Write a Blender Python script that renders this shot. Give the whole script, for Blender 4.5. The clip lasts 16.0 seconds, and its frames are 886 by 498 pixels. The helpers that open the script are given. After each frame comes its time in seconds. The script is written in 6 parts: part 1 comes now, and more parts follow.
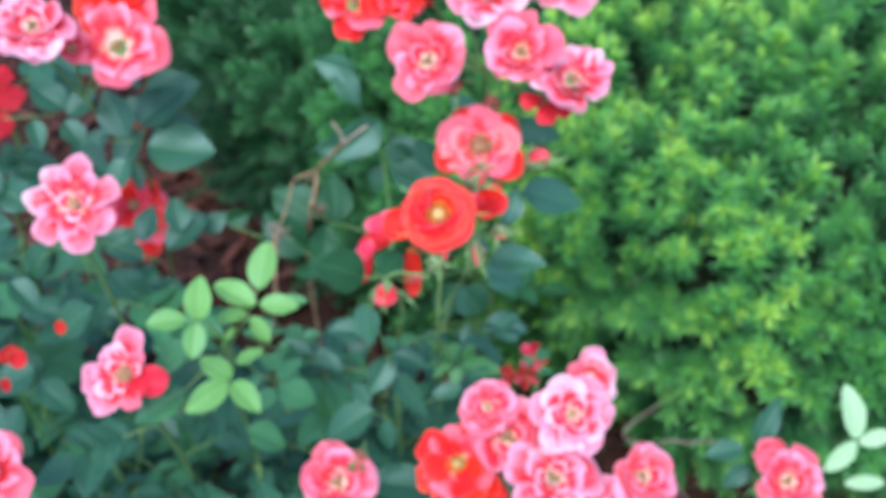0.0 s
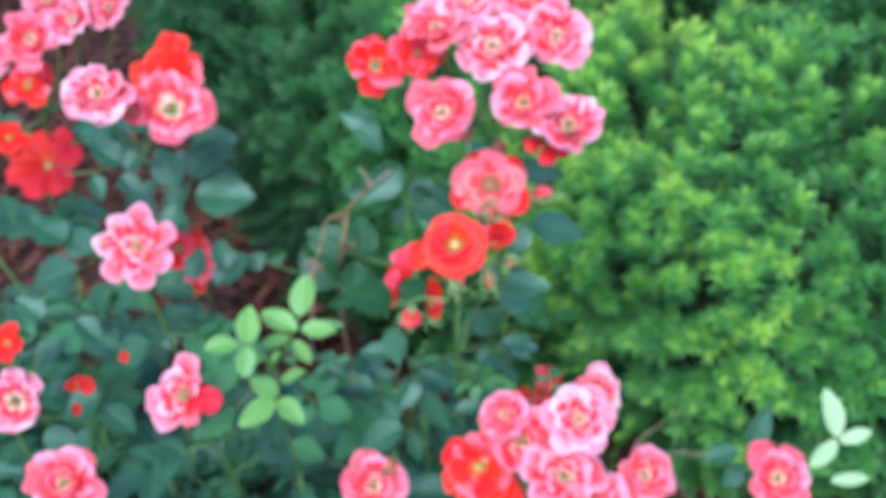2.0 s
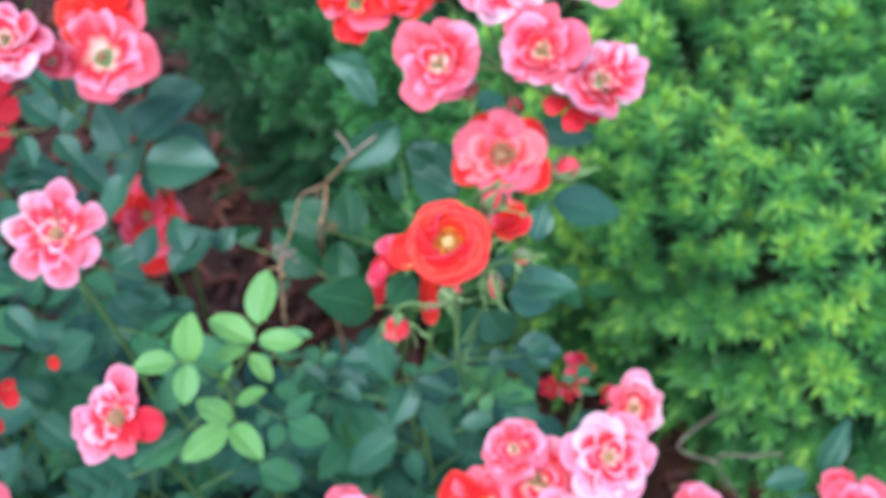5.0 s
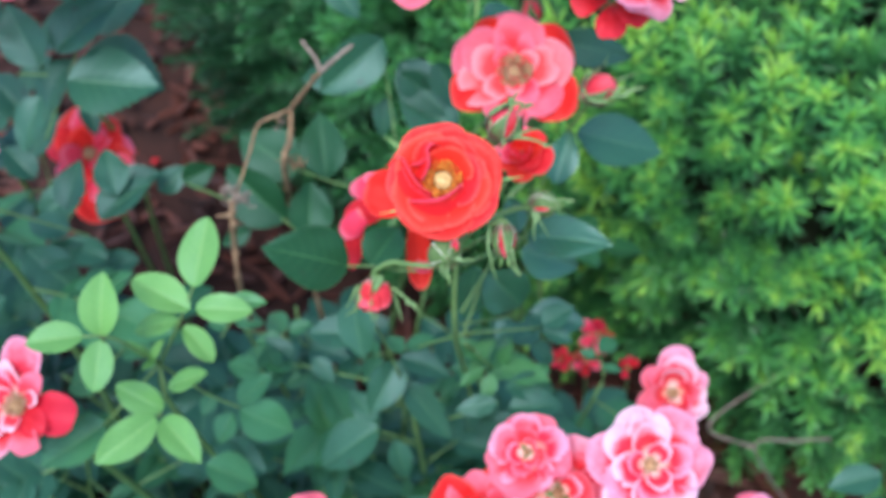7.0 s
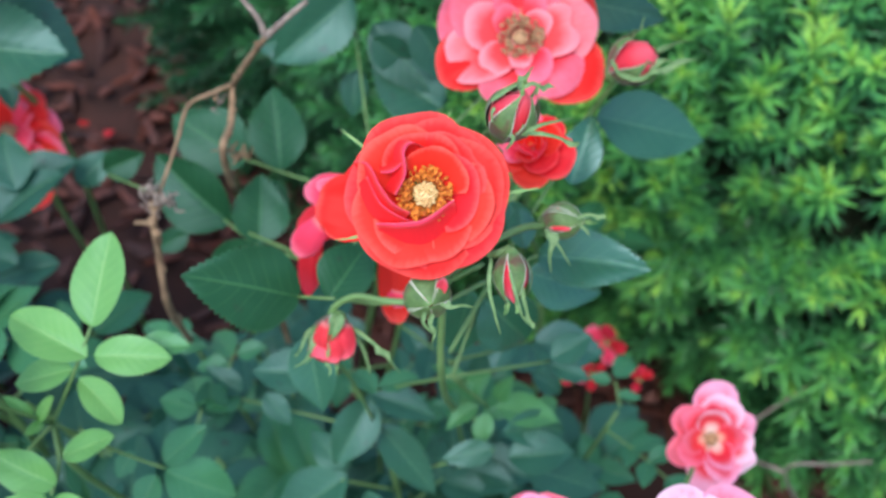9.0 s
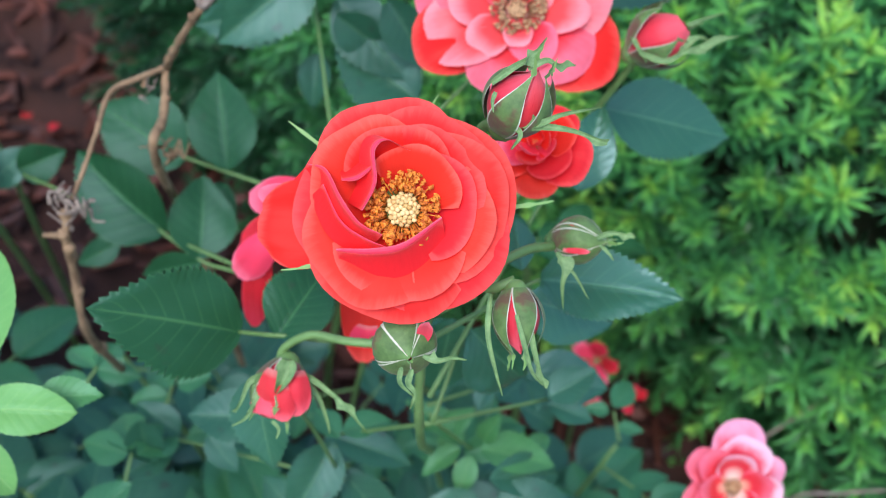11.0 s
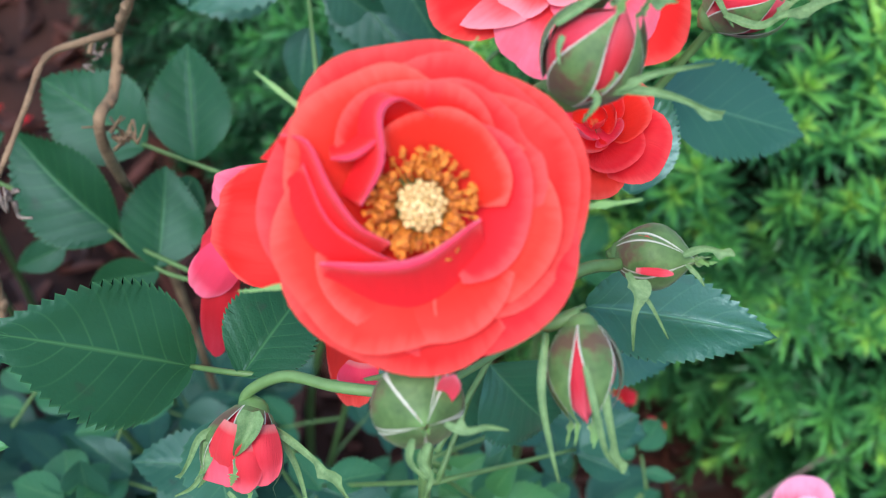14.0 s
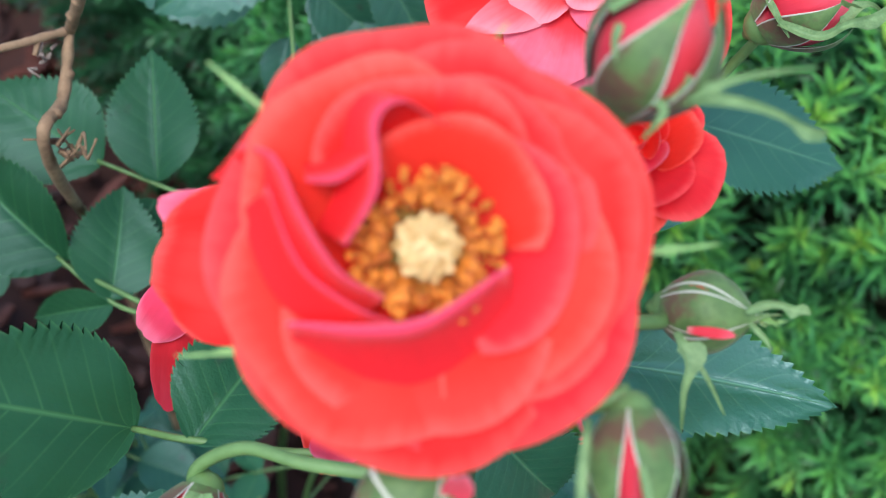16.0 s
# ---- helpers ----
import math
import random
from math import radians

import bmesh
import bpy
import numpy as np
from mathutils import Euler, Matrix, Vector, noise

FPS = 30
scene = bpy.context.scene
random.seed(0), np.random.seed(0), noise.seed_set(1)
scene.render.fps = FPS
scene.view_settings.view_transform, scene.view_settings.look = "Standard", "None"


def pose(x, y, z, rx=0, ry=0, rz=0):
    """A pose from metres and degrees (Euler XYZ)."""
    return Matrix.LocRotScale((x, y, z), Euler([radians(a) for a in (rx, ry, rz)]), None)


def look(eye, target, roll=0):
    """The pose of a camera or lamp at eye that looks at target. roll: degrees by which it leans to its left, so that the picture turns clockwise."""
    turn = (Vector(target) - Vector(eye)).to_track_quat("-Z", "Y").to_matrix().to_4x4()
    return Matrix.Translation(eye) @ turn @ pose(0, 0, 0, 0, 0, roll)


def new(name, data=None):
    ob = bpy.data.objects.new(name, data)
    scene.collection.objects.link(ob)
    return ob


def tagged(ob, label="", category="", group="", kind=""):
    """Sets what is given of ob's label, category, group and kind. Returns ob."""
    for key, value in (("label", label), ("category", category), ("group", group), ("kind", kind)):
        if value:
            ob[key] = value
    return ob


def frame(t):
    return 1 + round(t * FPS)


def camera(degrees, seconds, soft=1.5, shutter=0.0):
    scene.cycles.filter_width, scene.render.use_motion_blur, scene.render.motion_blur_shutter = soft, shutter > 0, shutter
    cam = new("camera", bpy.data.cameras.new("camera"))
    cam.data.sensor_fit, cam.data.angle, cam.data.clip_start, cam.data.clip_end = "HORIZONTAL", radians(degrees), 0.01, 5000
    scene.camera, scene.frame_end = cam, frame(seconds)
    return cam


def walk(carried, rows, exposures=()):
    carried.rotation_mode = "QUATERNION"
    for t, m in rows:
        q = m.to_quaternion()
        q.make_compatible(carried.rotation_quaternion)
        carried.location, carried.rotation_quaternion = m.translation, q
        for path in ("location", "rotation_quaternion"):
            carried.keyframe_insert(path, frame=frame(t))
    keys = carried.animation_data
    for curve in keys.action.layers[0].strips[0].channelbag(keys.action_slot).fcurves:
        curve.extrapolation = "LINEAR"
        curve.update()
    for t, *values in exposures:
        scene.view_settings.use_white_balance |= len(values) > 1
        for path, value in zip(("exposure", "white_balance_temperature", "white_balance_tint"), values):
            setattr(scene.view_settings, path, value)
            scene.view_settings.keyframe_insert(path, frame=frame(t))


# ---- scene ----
cam = camera(43.7, 16.0, soft=1.05)
PATH = [
    (0, (0.015, 0.002, 1.179), (-0.03, 1.445, -0.205), 3.8),
    (0.5, (0.011, -0.066, 1.225), (-0.029, 1.41, -0.124), 4.2),
    (1, (0.017, -0.088, 1.257), (-0.052, 1.397, -0.081), 2.2),
    (1.5, (0.02, -0.083, 1.255), (-0.051, 1.394, -0.093), 1.1),
    (2, (0.02, -0.082, 1.244), (-0.065, 1.41, -0.085), 1.1),
    (2.5, (0.03, -0.062, 1.228), (-0.075, 1.423, -0.108), 0.5),
    (3, (0.034, -0.03, 1.213), (-0.105, 1.437, -0.139), -0.1),
    (3.5, (0.038, -0.002, 1.197), (-0.121, 1.446, -0.173), -0.5),
    (3.7, (0.036, 0.008, 1.192), (-0.122, 1.448, -0.187), -0.3),
    (5.8, (0.042, 0.138, 1.101), (-0.116, 1.513, -0.344), -1.1),
    (6, (0.035, 0.15, 1.086), (-0.124, 1.519, -0.363), -1.0),
    (6.5, (0.035, 0.173, 1.057), (-0.106, 1.521, -0.414), -0.6),
    (7, (0.03, 0.195, 1.031), (-0.119, 1.528, -0.452), -0.2),
    (7.5, (0.028, 0.22, 1.007), (-0.112, 1.536, -0.492), 0.2),
    (8, (0.025, 0.246, 0.986), (-0.113, 1.55, -0.524), 0.2),
    (8.5, (0.023, 0.271, 0.966), (-0.099, 1.562, -0.557), 0.7),
    (9, (0.019, 0.3, 0.948), (-0.097, 1.586, -0.578), 0.8),
    (9.5, (0.015, 0.319, 0.935), (-0.089, 1.604, -0.594), 0.9),
    (9.7, (0.013, 0.325, 0.93), (-0.076, 1.612, -0.598), 1.2),
    (11.8, (0.0077, 0.3763, 0.8702), (-0.0459, 1.6605, -0.6620), 3.15),
    (12, (0.0066, 0.3805, 0.8668), (-0.0457, 1.6733, -0.6583), 3.21),
    (12.5, (0.0098, 0.3876, 0.8624), (-0.0446, 1.6966, -0.6487), 3.31),
    (13, (0.0043, 0.3936, 0.8506), (-0.0445, 1.7031, -0.6603), 4.07),
    (13.5, (0.0003, 0.4013, 0.8428), (-0.0512, 1.7124, -0.6666), 4.37),
    (14, (0.0013, 0.4077, 0.8326), (-0.0382, 1.7093, -0.6853), 4.88),
    (14.5, (-0.0002, 0.4122, 0.8265), (-0.0328, 1.7234, -0.6835), 5.38),
    (15, (-0.0007, 0.4195, 0.8159), (-0.0161, 1.7323, -0.6929), 6.12),
    (15.5, (-0.0002, 0.4296, 0.8123), (-0.0096, 1.7605, -0.6805), 6.77),
    (16, (-0.0033, 0.4361, 0.8035), (-0.0114, 1.7783, -0.6792), 7.18),
]
walk(cam, [(t, look(eye, target, roll)) for t, eye, target, roll in PATH],
     exposures=[(0, 1.26), (3.5, 1.26), (6, 1.2), (9, 1.12), (12.5, 1.12), (16, 1.14)])
cam.data.dof.use_dof = True
cam.data.dof.focus_distance = 0.222
cam.data.dof.aperture_fstop = 22.0

# ---- light: soft open shade under a bright sky ----
world = bpy.data.worlds.new("sky")
scene.world = world
world.use_nodes = True
wn = world.node_tree
sky = wn.nodes.new("ShaderNodeTexSky")
sky.sky_type, sky.sun_disc = "NISHITA", False
sky.sun_elevation, sky.sun_rotation = radians(58), radians(200)
sky.air_density, sky.dust_density, sky.ozone_density = 1.0, 1.2, 1.5
wn.nodes["Background"].inputs["Strength"].default_value = 0.14
wn.links.new(sky.outputs[0], wn.nodes["Background"].inputs["Color"])
sun = new("sun", bpy.data.lights.new("sun", "SUN"))
sun.data.energy, sun.data.angle, sun.data.color = 1.35, radians(30), (1.0, 0.98, 0.95)
sun.matrix_basis = look((-0.4, -0.9, 3.0), (0, 0.6, 0.4))


# ---- materials ----
def shader(name):
    m = bpy.data.materials.new(name)
    m.use_nodes = True
    return m, m.node_tree, m.node_tree.nodes["Principled BSDF"]


def node(nt, kind, **values):
    n = nt.nodes.new(kind)
    for key, value in values.items():
        n.inputs[key.replace("_", " ")].default_value = value
    return n


def maths(nt, op, a, b=None, c=None, clamp=False):
    n = nt.nodes.new("ShaderNodeMath")
    n.operation, n.use_clamp = op, clamp
    for i, v in enumerate((a, b, c)):
        if v is None:
            continue
        if isinstance(v, (int, float)):
            n.inputs[i].default_value = v
        else:
            nt.links.new(v, n.inputs[i])
    return n.outputs[0]


def mix(nt, fac, a, b, blend="MIX"):
    n = nt.nodes.new("ShaderNodeMix")
    n.data_type, n.blend_type = "RGBA", blend
    for sock, v in ((n.inputs[0], fac), (n.inputs[6], a), (n.inputs[7], b)):
        if isinstance(v, (int, float)):
            sock.default_value = v
        elif isinstance(v, tuple):
            sock.default_value = (*v, 1.0)
        else:
            nt.links.new(v, sock)
    return n.outputs[2]


def ramp(nt, fac, *stops):
    n = nt.nodes.new("ShaderNodeValToRGB")
    while len(n.color_ramp.elements) < len(stops):
        n.color_ramp.elements.new(0.5)
    for e, (p, c) in zip(n.color_ramp.elements, stops):
        e.position, e.color = p, (*c, 1.0)
    nt.links.new(fac, n.inputs[0])
    return n.outputs[0]


def noise_at(nt, vector, scale, detail=3.0, rough=0.6):
    n = node(nt, "ShaderNodeTexNoise", Scale=scale, Detail=detail, Roughness=rough)
    if vector is not None:
        nt.links.new(vector, n.inputs["Vector"])
    return n.outputs["Fac"]


def bump(nt, height, bsdf, strength=0.3, distance=0.001):
    n = node(nt, "ShaderNodeBump", Strength=strength, Distance=distance)
    nt.links.new(height, n.inputs["Height"])
    nt.links.new(n.outputs[0], bsdf.inputs["Normal"])
    return n.outputs[0]


def thin(nt, bsdf, colour, share, normal=None):
    """Lets part of the light through a thin petal or leaf."""
    tr = nt.nodes.new("ShaderNodeBsdfTranslucent")
    nt.links.new(colour, tr.inputs["Color"])
    if normal is not None:
        nt.links.new(normal, tr.inputs["Normal"])
    m = node(nt, "ShaderNodeMixShader", Fac=share)
    nt.links.new(bsdf.outputs[0], m.inputs[1])
    nt.links.new(tr.outputs[0], m.inputs[2])
    nt.links.new(m.outputs[0], nt.nodes["Material Output"].inputs["Surface"])


def uv_parts(nt):
    uv = nt.nodes.new("ShaderNodeUVMap")
    sep = nt.nodes.new("ShaderNodeSeparateXYZ")
    nt.links.new(uv.outputs[0], sep.inputs[0])
    return uv.outputs[0], sep.outputs[0], sep.outputs[1]


def petal_material(name, root, body, edge, start=0.55, end=1.0, eye=6.5, mottle=0.6):
    m, nt, b = shader(name)
    uv, u, v = uv_parts(nt)
    side = maths(nt, "ABSOLUTE", maths(nt, "MULTIPLY_ADD", u, 2.0, -1.0))
    rim = maths(nt, "MAXIMUM", v, maths(nt, "MULTIPLY", maths(nt, "MULTIPLY", side, side), maths(nt, "ADD", v, 0.25)))
    stretch = nt.nodes.new("ShaderNodeMapping")
    stretch.inputs["Scale"].default_value = (26.0, 2.5, 1.0)
    nt.links.new(uv, stretch.inputs[0])
    veins = noise_at(nt, stretch.outputs[0], 1.0, 4.0)
    obj = nt.nodes.new("ShaderNodeTexCoord").outputs["Object"]
    blotch = noise_at(nt, obj, 75.0, 3.0)
    rim = maths(nt, "ADD", rim, maths(nt, "MULTIPLY_ADD", veins, 0.12, -0.06))
    rim = maths(nt, "ADD", rim, maths(nt, "MULTIPLY_ADD", blotch, mottle, -0.52 * mottle))
    grow = nt.nodes.new("ShaderNodeMapRange")
    grow.interpolation_type = "SMOOTHSTEP"
    grow.inputs["From Min"].default_value, grow.inputs["From Max"].default_value = start, end
    nt.links.new(rim, grow.inputs["Value"])
    colour = mix(nt, grow.outputs[0], body, edge)
    base = maths(nt, "SUBTRACT", 1.0, maths(nt, "MULTIPLY", maths(nt, "MULTIPLY", v, v), eye * eye, clamp=True), clamp=True)
    colour = mix(nt, base, colour, root)
    rnd = nt.nodes.new("ShaderNodeObjectInfo").outputs["Random"]
    hs = nt.nodes.new("ShaderNodeHueSaturation")
    nt.links.new(maths(nt, "MULTIPLY_ADD", rnd, 0.006, 0.497), hs.inputs["Hue"])
    nt.links.new(maths(nt, "MULTIPLY_ADD", veins, 0.14, 0.92), hs.inputs["Value"])
    nt.links.new(colour, hs.inputs["Color"])
    colour = hs.outputs[0]
    nt.links.new(colour, b.inputs["Base Color"])
    b.inputs["Roughness"].default_value = 0.55
    b.inputs["Specular IOR Level"].default_value = 0.25
    b.inputs["Sheen Weight"].default_value = 0.15
    nrm = bump(nt, veins, b, 0.25, 0.0006)
    thin(nt, b, colour, 0.26, nrm)
    return m


PETALS = {
    "red": petal_material("petal_red", (0.80, 0.22, 0.09), (0.85, 0.017, 0.015), (0.96, 0.088, 0.076), 0.86, 1.02, 6.5, 0.14),
    "rose": petal_material("petal_rose_reverse", (0.8, 0.2, 0.2), (0.93, 0.055, 0.12), (0.97, 0.18, 0.28), 0.7, 1.0, 6.5, 0.2),
    "coral": petal_material("petal_coral", (0.92, 0.62, 0.45), (0.85, 0.044, 0.070), (0.93, 0.19, 0.29), 0.50, 1.0, 2.4),
    "salmon": petal_material("petal_salmon", (0.93, 0.66, 0.52), (0.88, 0.085, 0.105), (0.95, 0.32, 0.39), 0.62, 1.0, 4.0, 0.35),
    "pink": petal_material("petal_pink", (0.95, 0.82, 0.72), (0.82, 0.034, 0.070), (0.93, 0.37, 0.55), 0.62, 0.98, 2.1),
    "blush": petal_material("petal_blush", (0.95, 0.86, 0.78), (0.83, 0.042, 0.085), (0.94, 0.60, 0.76), 0.66, 0.96, 2.1),
    "deep": petal_material("petal_deep_red", (0.6, 0.1, 0.06), (0.58, 0.010, 0.016), (0.66, 0.016, 0.03)),
    "crimson": petal_material("petal_crimson", (0.6, 0.12, 0.10), (0.66, 0.012, 0.032), (0.76, 0.03, 0.065)),
    "bud": petal_material("petal_bud", (0.7, 0.2, 0.2), (0.76, 0.038, 0.066), (0.86, 0.12, 0.17)),
}


def leaf_material(name, deep, pale, rib, gloss=0.38, spots=0.0, shine=0.5):
    m, nt, b = shader(name)
    uv, u, v = uv_parts(nt)
    side = maths(nt, "ABSOLUTE", maths(nt, "MULTIPLY_ADD", u, 2.0, -1.0))
    obj = nt.nodes.new("ShaderNodeTexCoord").outputs["Object"]
    rnd = nt.nodes.new("ShaderNodeObjectInfo").outputs["Random"]
    vary = noise_at(nt, obj, 3.0, 4.0)
    colour = mix(nt, maths(nt, "MULTIPLY_ADD", rnd, 0.6, maths(nt, "MULTIPLY_ADD", vary, 0.8, -0.35), clamp=True), deep, pale)
    phase = maths(nt, "MULTIPLY_ADD", side, -0.26, v)
    wave = maths(nt, "PINGPONG", maths(nt, "MULTIPLY", phase, 8.0), 0.5)
    vein = maths(nt, "SUBTRACT", 1.0, maths(nt, "MULTIPLY", wave, 13.0, clamp=True), clamp=True)
    vein = maths(nt, "MULTIPLY", vein, maths(nt, "SUBTRACT", 1.0, maths(nt, "MULTIPLY", side, 0.8)))
    mid = maths(nt, "SUBTRACT", 1.0, maths(nt, "MULTIPLY", side, 22.0, clamp=True), clamp=True)
    line = maths(nt, "MAXIMUM", maths(nt, "MULTIPLY", vein, 0.34), maths(nt, "MULTIPLY", mid, 0.75))
    margin = maths(nt, "MULTIPLY", maths(nt, "MULTIPLY_ADD", side, 25.0, -24.0, clamp=True), 0.45)
    colour = mix(nt, maths(nt, "MAXIMUM", line, margin), colour, rib)
    if spots:
        s = noise_at(nt, obj, 5.0, 2.0)
        s = maths(nt, "MULTIPLY", maths(nt, "MULTIPLY_ADD", s, 9.0, -5.9, clamp=True), spots)
        colour = mix(nt, s, colour, (0.045, 0.022, 0.028))
    nt.links.new(colour, b.inputs["Base Color"])
    rough = maths(nt, "MULTIPLY_ADD", vary, 0.2, gloss - 0.1)
    nt.links.new(rough, b.inputs["Roughness"])
    b.inputs["Specular IOR Level"].default_value = shine
    b.inputs["Specular Tint"].default_value = (0.60, 0.86, 1.0, 1)
    height = maths(nt, "ADD", maths(nt, "MULTIPLY", wave, 0.5), maths(nt, "MULTIPLY", mid, -0.8))
    cells = node(nt, "ShaderNodeTexVoronoi", Scale=34.0)
    cells.feature = "DISTANCE_TO_EDGE"
    nt.links.new(obj, cells.inputs["Vector"])
    net = maths(nt, "MULTIPLY", cells.outputs["Distance"], 2.2, clamp=True)
    height = maths(nt, "ADD", height, maths(nt, "MULTIPLY", net, 0.10))
    height = maths(nt, "ADD", height, maths(nt, "MULTIPLY", noise_at(nt, obj, 22.0, 3.0), 0.35))
    nrm = bump(nt, height, b, 0.32, 0.0008)
    thin(nt, b, colour, 0.14, nrm)
    return m


LEAVES = {
    "dark": leaf_material("leaf_dark", (0.018, 0.088, 0.048), (0.040, 0.152, 0.086), (0.11, 0.25, 0.12), 0.40, 0.5, 0.6),
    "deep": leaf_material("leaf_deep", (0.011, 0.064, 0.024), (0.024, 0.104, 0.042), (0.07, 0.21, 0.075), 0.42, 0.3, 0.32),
    "glossy": leaf_material("leaf_glossy", (0.020, 0.105, 0.050), (0.040, 0.160, 0.078), (0.10, 0.26, 0.12), 0.34, 0.15, 1.0),
    "mid": leaf_material("leaf_green", (0.035, 0.155, 0.065), (0.065, 0.24, 0.10), (0.13, 0.30, 0.12), 0.40),
    "fresh": leaf_material("leaf_fresh", (0.055, 0.20, 0.065), (0.095, 0.30, 0.095), (0.18, 0.40, 0.15), 0.42),
    "young": leaf_material("leaf_young", (0.10, 0.28, 0.075), (0.18, 0.42, 0.11), (0.30, 0.52, 0.18), 0.45),
    "pale": leaf_material("leaf_pale", (0.28, 0.50, 0.28), (0.40, 0.62, 0.36), (0.55, 0.7, 0.45), 0.45),
}


def bark_material(name, dark, light, scale=60.0, rough=0.75, relief=0.4):
    m, nt, b = shader(name)
    obj = nt.nodes.new("ShaderNodeTexCoord").outputs["Object"]
    n1, n2 = noise_at(nt, obj, scale, 4.0), noise_at(nt, obj, scale * 7, 3.0)
    f = maths(nt, "ADD", maths(nt, "MULTIPLY", n1, 0.7), maths(nt, "MULTIPLY", n2, 0.3))
    nt.links.new(ramp(nt, f, (0.32, dark), (0.68, light)), b.inputs["Base Color"])
    b.inputs["Roughness"].default_value = rough
    bump(nt, f, b, relief, 0.001)
    return m


STEM = bark_material("stem_green", (0.08, 0.17, 0.05), (0.16, 0.30, 0.10), 45, 0.5, 0.2)
CANE = bark_material("cane_brown", (0.07, 0.05, 0.03), (0.17, 0.12, 0.07), 50)
DEAD = bark_material("dead_wood", (0.11, 0.065, 0.035), (0.36, 0.24, 0.14), 70, 0.85, 0.6)
GREY = bark_material("dead_wood_grey", (0.09, 0.065, 0.055), (0.40, 0.33, 0.28), 120, 0.9, 0.6)
EARTH = bark_material("earth", (0.018, 0.006, 0.004), (0.055, 0.017, 0.011), 18, 0.9, 0.8)
TWIG_SHADE = bark_material("yew_inner_twig_shade", (0.006, 0.014, 0.004), (0.02, 0.035, 0.012), 40, 0.9, 0.8)


def sepal_material():
    m, nt, b = shader("sepal")
    uv, u, v = uv_parts(nt)
    side = maths(nt, "ABSOLUTE", maths(nt, "MULTIPLY_ADD", u, 2.0, -1.0))
    obj = nt.nodes.new("ShaderNodeTexCoord").outputs["Object"]
    n = noise_at(nt, obj, 300.0, 3.0)
    green = ramp(nt, n, (0.3, (0.048, 0.11, 0.028)), (0.7, (0.115, 0.215, 0.06)))
    blush = maths(nt, "MULTIPLY_ADD", noise_at(nt, obj, 170.0, 3.0), 7.0, -3.5, clamp=True)
    green = mix(nt, maths(nt, "MULTIPLY", blush, 0.8), green, (0.12, 0.04, 0.035))
    green = mix(nt, maths(nt, "MULTIPLY_ADD", v, 5.0, -2.6, clamp=True), green, (0.17, 0.34, 0.10))
    down = maths(nt, "MULTIPLY", maths(nt, "MULTIPLY_ADD", side, 15.0, -13.3, clamp=True), maths(nt, "SUBTRACT", 1.0, maths(nt, "MULTIPLY_ADD", v, 4.0, -2.4, clamp=True)))
    nt.links.new(mix(nt, down, green, (0.55, 0.56, 0.48)), b.inputs["Base Color"])
    b.inputs["Roughness"].default_value = 0.6
    b.inputs["Sheen Weight"].default_value = 0.1
    bump(nt, n, b, 0.3, 0.0005)
    return m


SEPAL = sepal_material()
TAIL = bark_material("sepal_tail", (0.08, 0.17, 0.06), (0.22, 0.36, 0.15), 420, 0.6, 0.4)


def grain_material(name, dark, light, scale):
    m, nt, b = shader(name)
    n = noise_at(nt, nt.nodes.new("ShaderNodeTexCoord").outputs["Object"], scale, 3.0)
    island = nt.nodes.new("ShaderNodeNewGeometry").outputs["Random Per Island"]
    f = maths(nt, "ADD", maths(nt, "MULTIPLY", n, 0.5), maths(nt, "MULTIPLY", island, 0.5))
    nt.links.new(ramp(nt, f, (0.25, dark), (0.75, light)), b.inputs["Base Color"])
    b.inputs["Roughness"].default_value = 0.65
    return m


ANTHER = grain_material("anther", (0.40, 0.085, 0.008), (0.88, 0.31, 0.035), 500)
ANTHER_OLD = grain_material("anther_faded", (0.22, 0.10, 0.045), (0.62, 0.40, 0.22), 500)
STYLE = grain_material("styles", (0.55, 0.35, 0.12), (0.82, 0.62, 0.30), 700)
CHIP = grain_material("bark_chip", (0.020, 0.005, 0.003), (0.130, 0.036, 0.022), 90)


def yew_material():
    m, nt, b = shader("yew_needles")
    uv, u, v = uv_parts(nt)
    obj = nt.nodes.new("ShaderNodeTexCoord").outputs["Object"]
    island = nt.nodes.new("ShaderNodeNewGeometry").outputs["Random Per Island"]
    rnd = nt.nodes.new("ShaderNodeObjectInfo").outputs["Random"]
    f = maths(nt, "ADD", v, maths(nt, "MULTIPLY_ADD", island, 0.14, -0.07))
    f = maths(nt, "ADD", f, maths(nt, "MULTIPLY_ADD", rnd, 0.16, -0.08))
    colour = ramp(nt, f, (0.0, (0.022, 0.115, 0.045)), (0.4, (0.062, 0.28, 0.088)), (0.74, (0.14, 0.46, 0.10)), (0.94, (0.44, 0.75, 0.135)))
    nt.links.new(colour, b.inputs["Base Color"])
    b.inputs["Roughness"].default_value = 0.42
    b.inputs["Specular IOR Level"].default_value = 0.6
    thin(nt, b, colour, 0.2)
    return m


YEW = yew_material()

# ---- building helpers ----
PLACE = {}


def thing(name, at, label, category, group="", kind=""):
    ob = new(name)
    ob.empty_display_size = 0.02
    ob.matrix_basis = Matrix.Translation(at)
    PLACE[ob] = ob.matrix_basis.copy()
    return tagged(ob, label, category, group, kind)


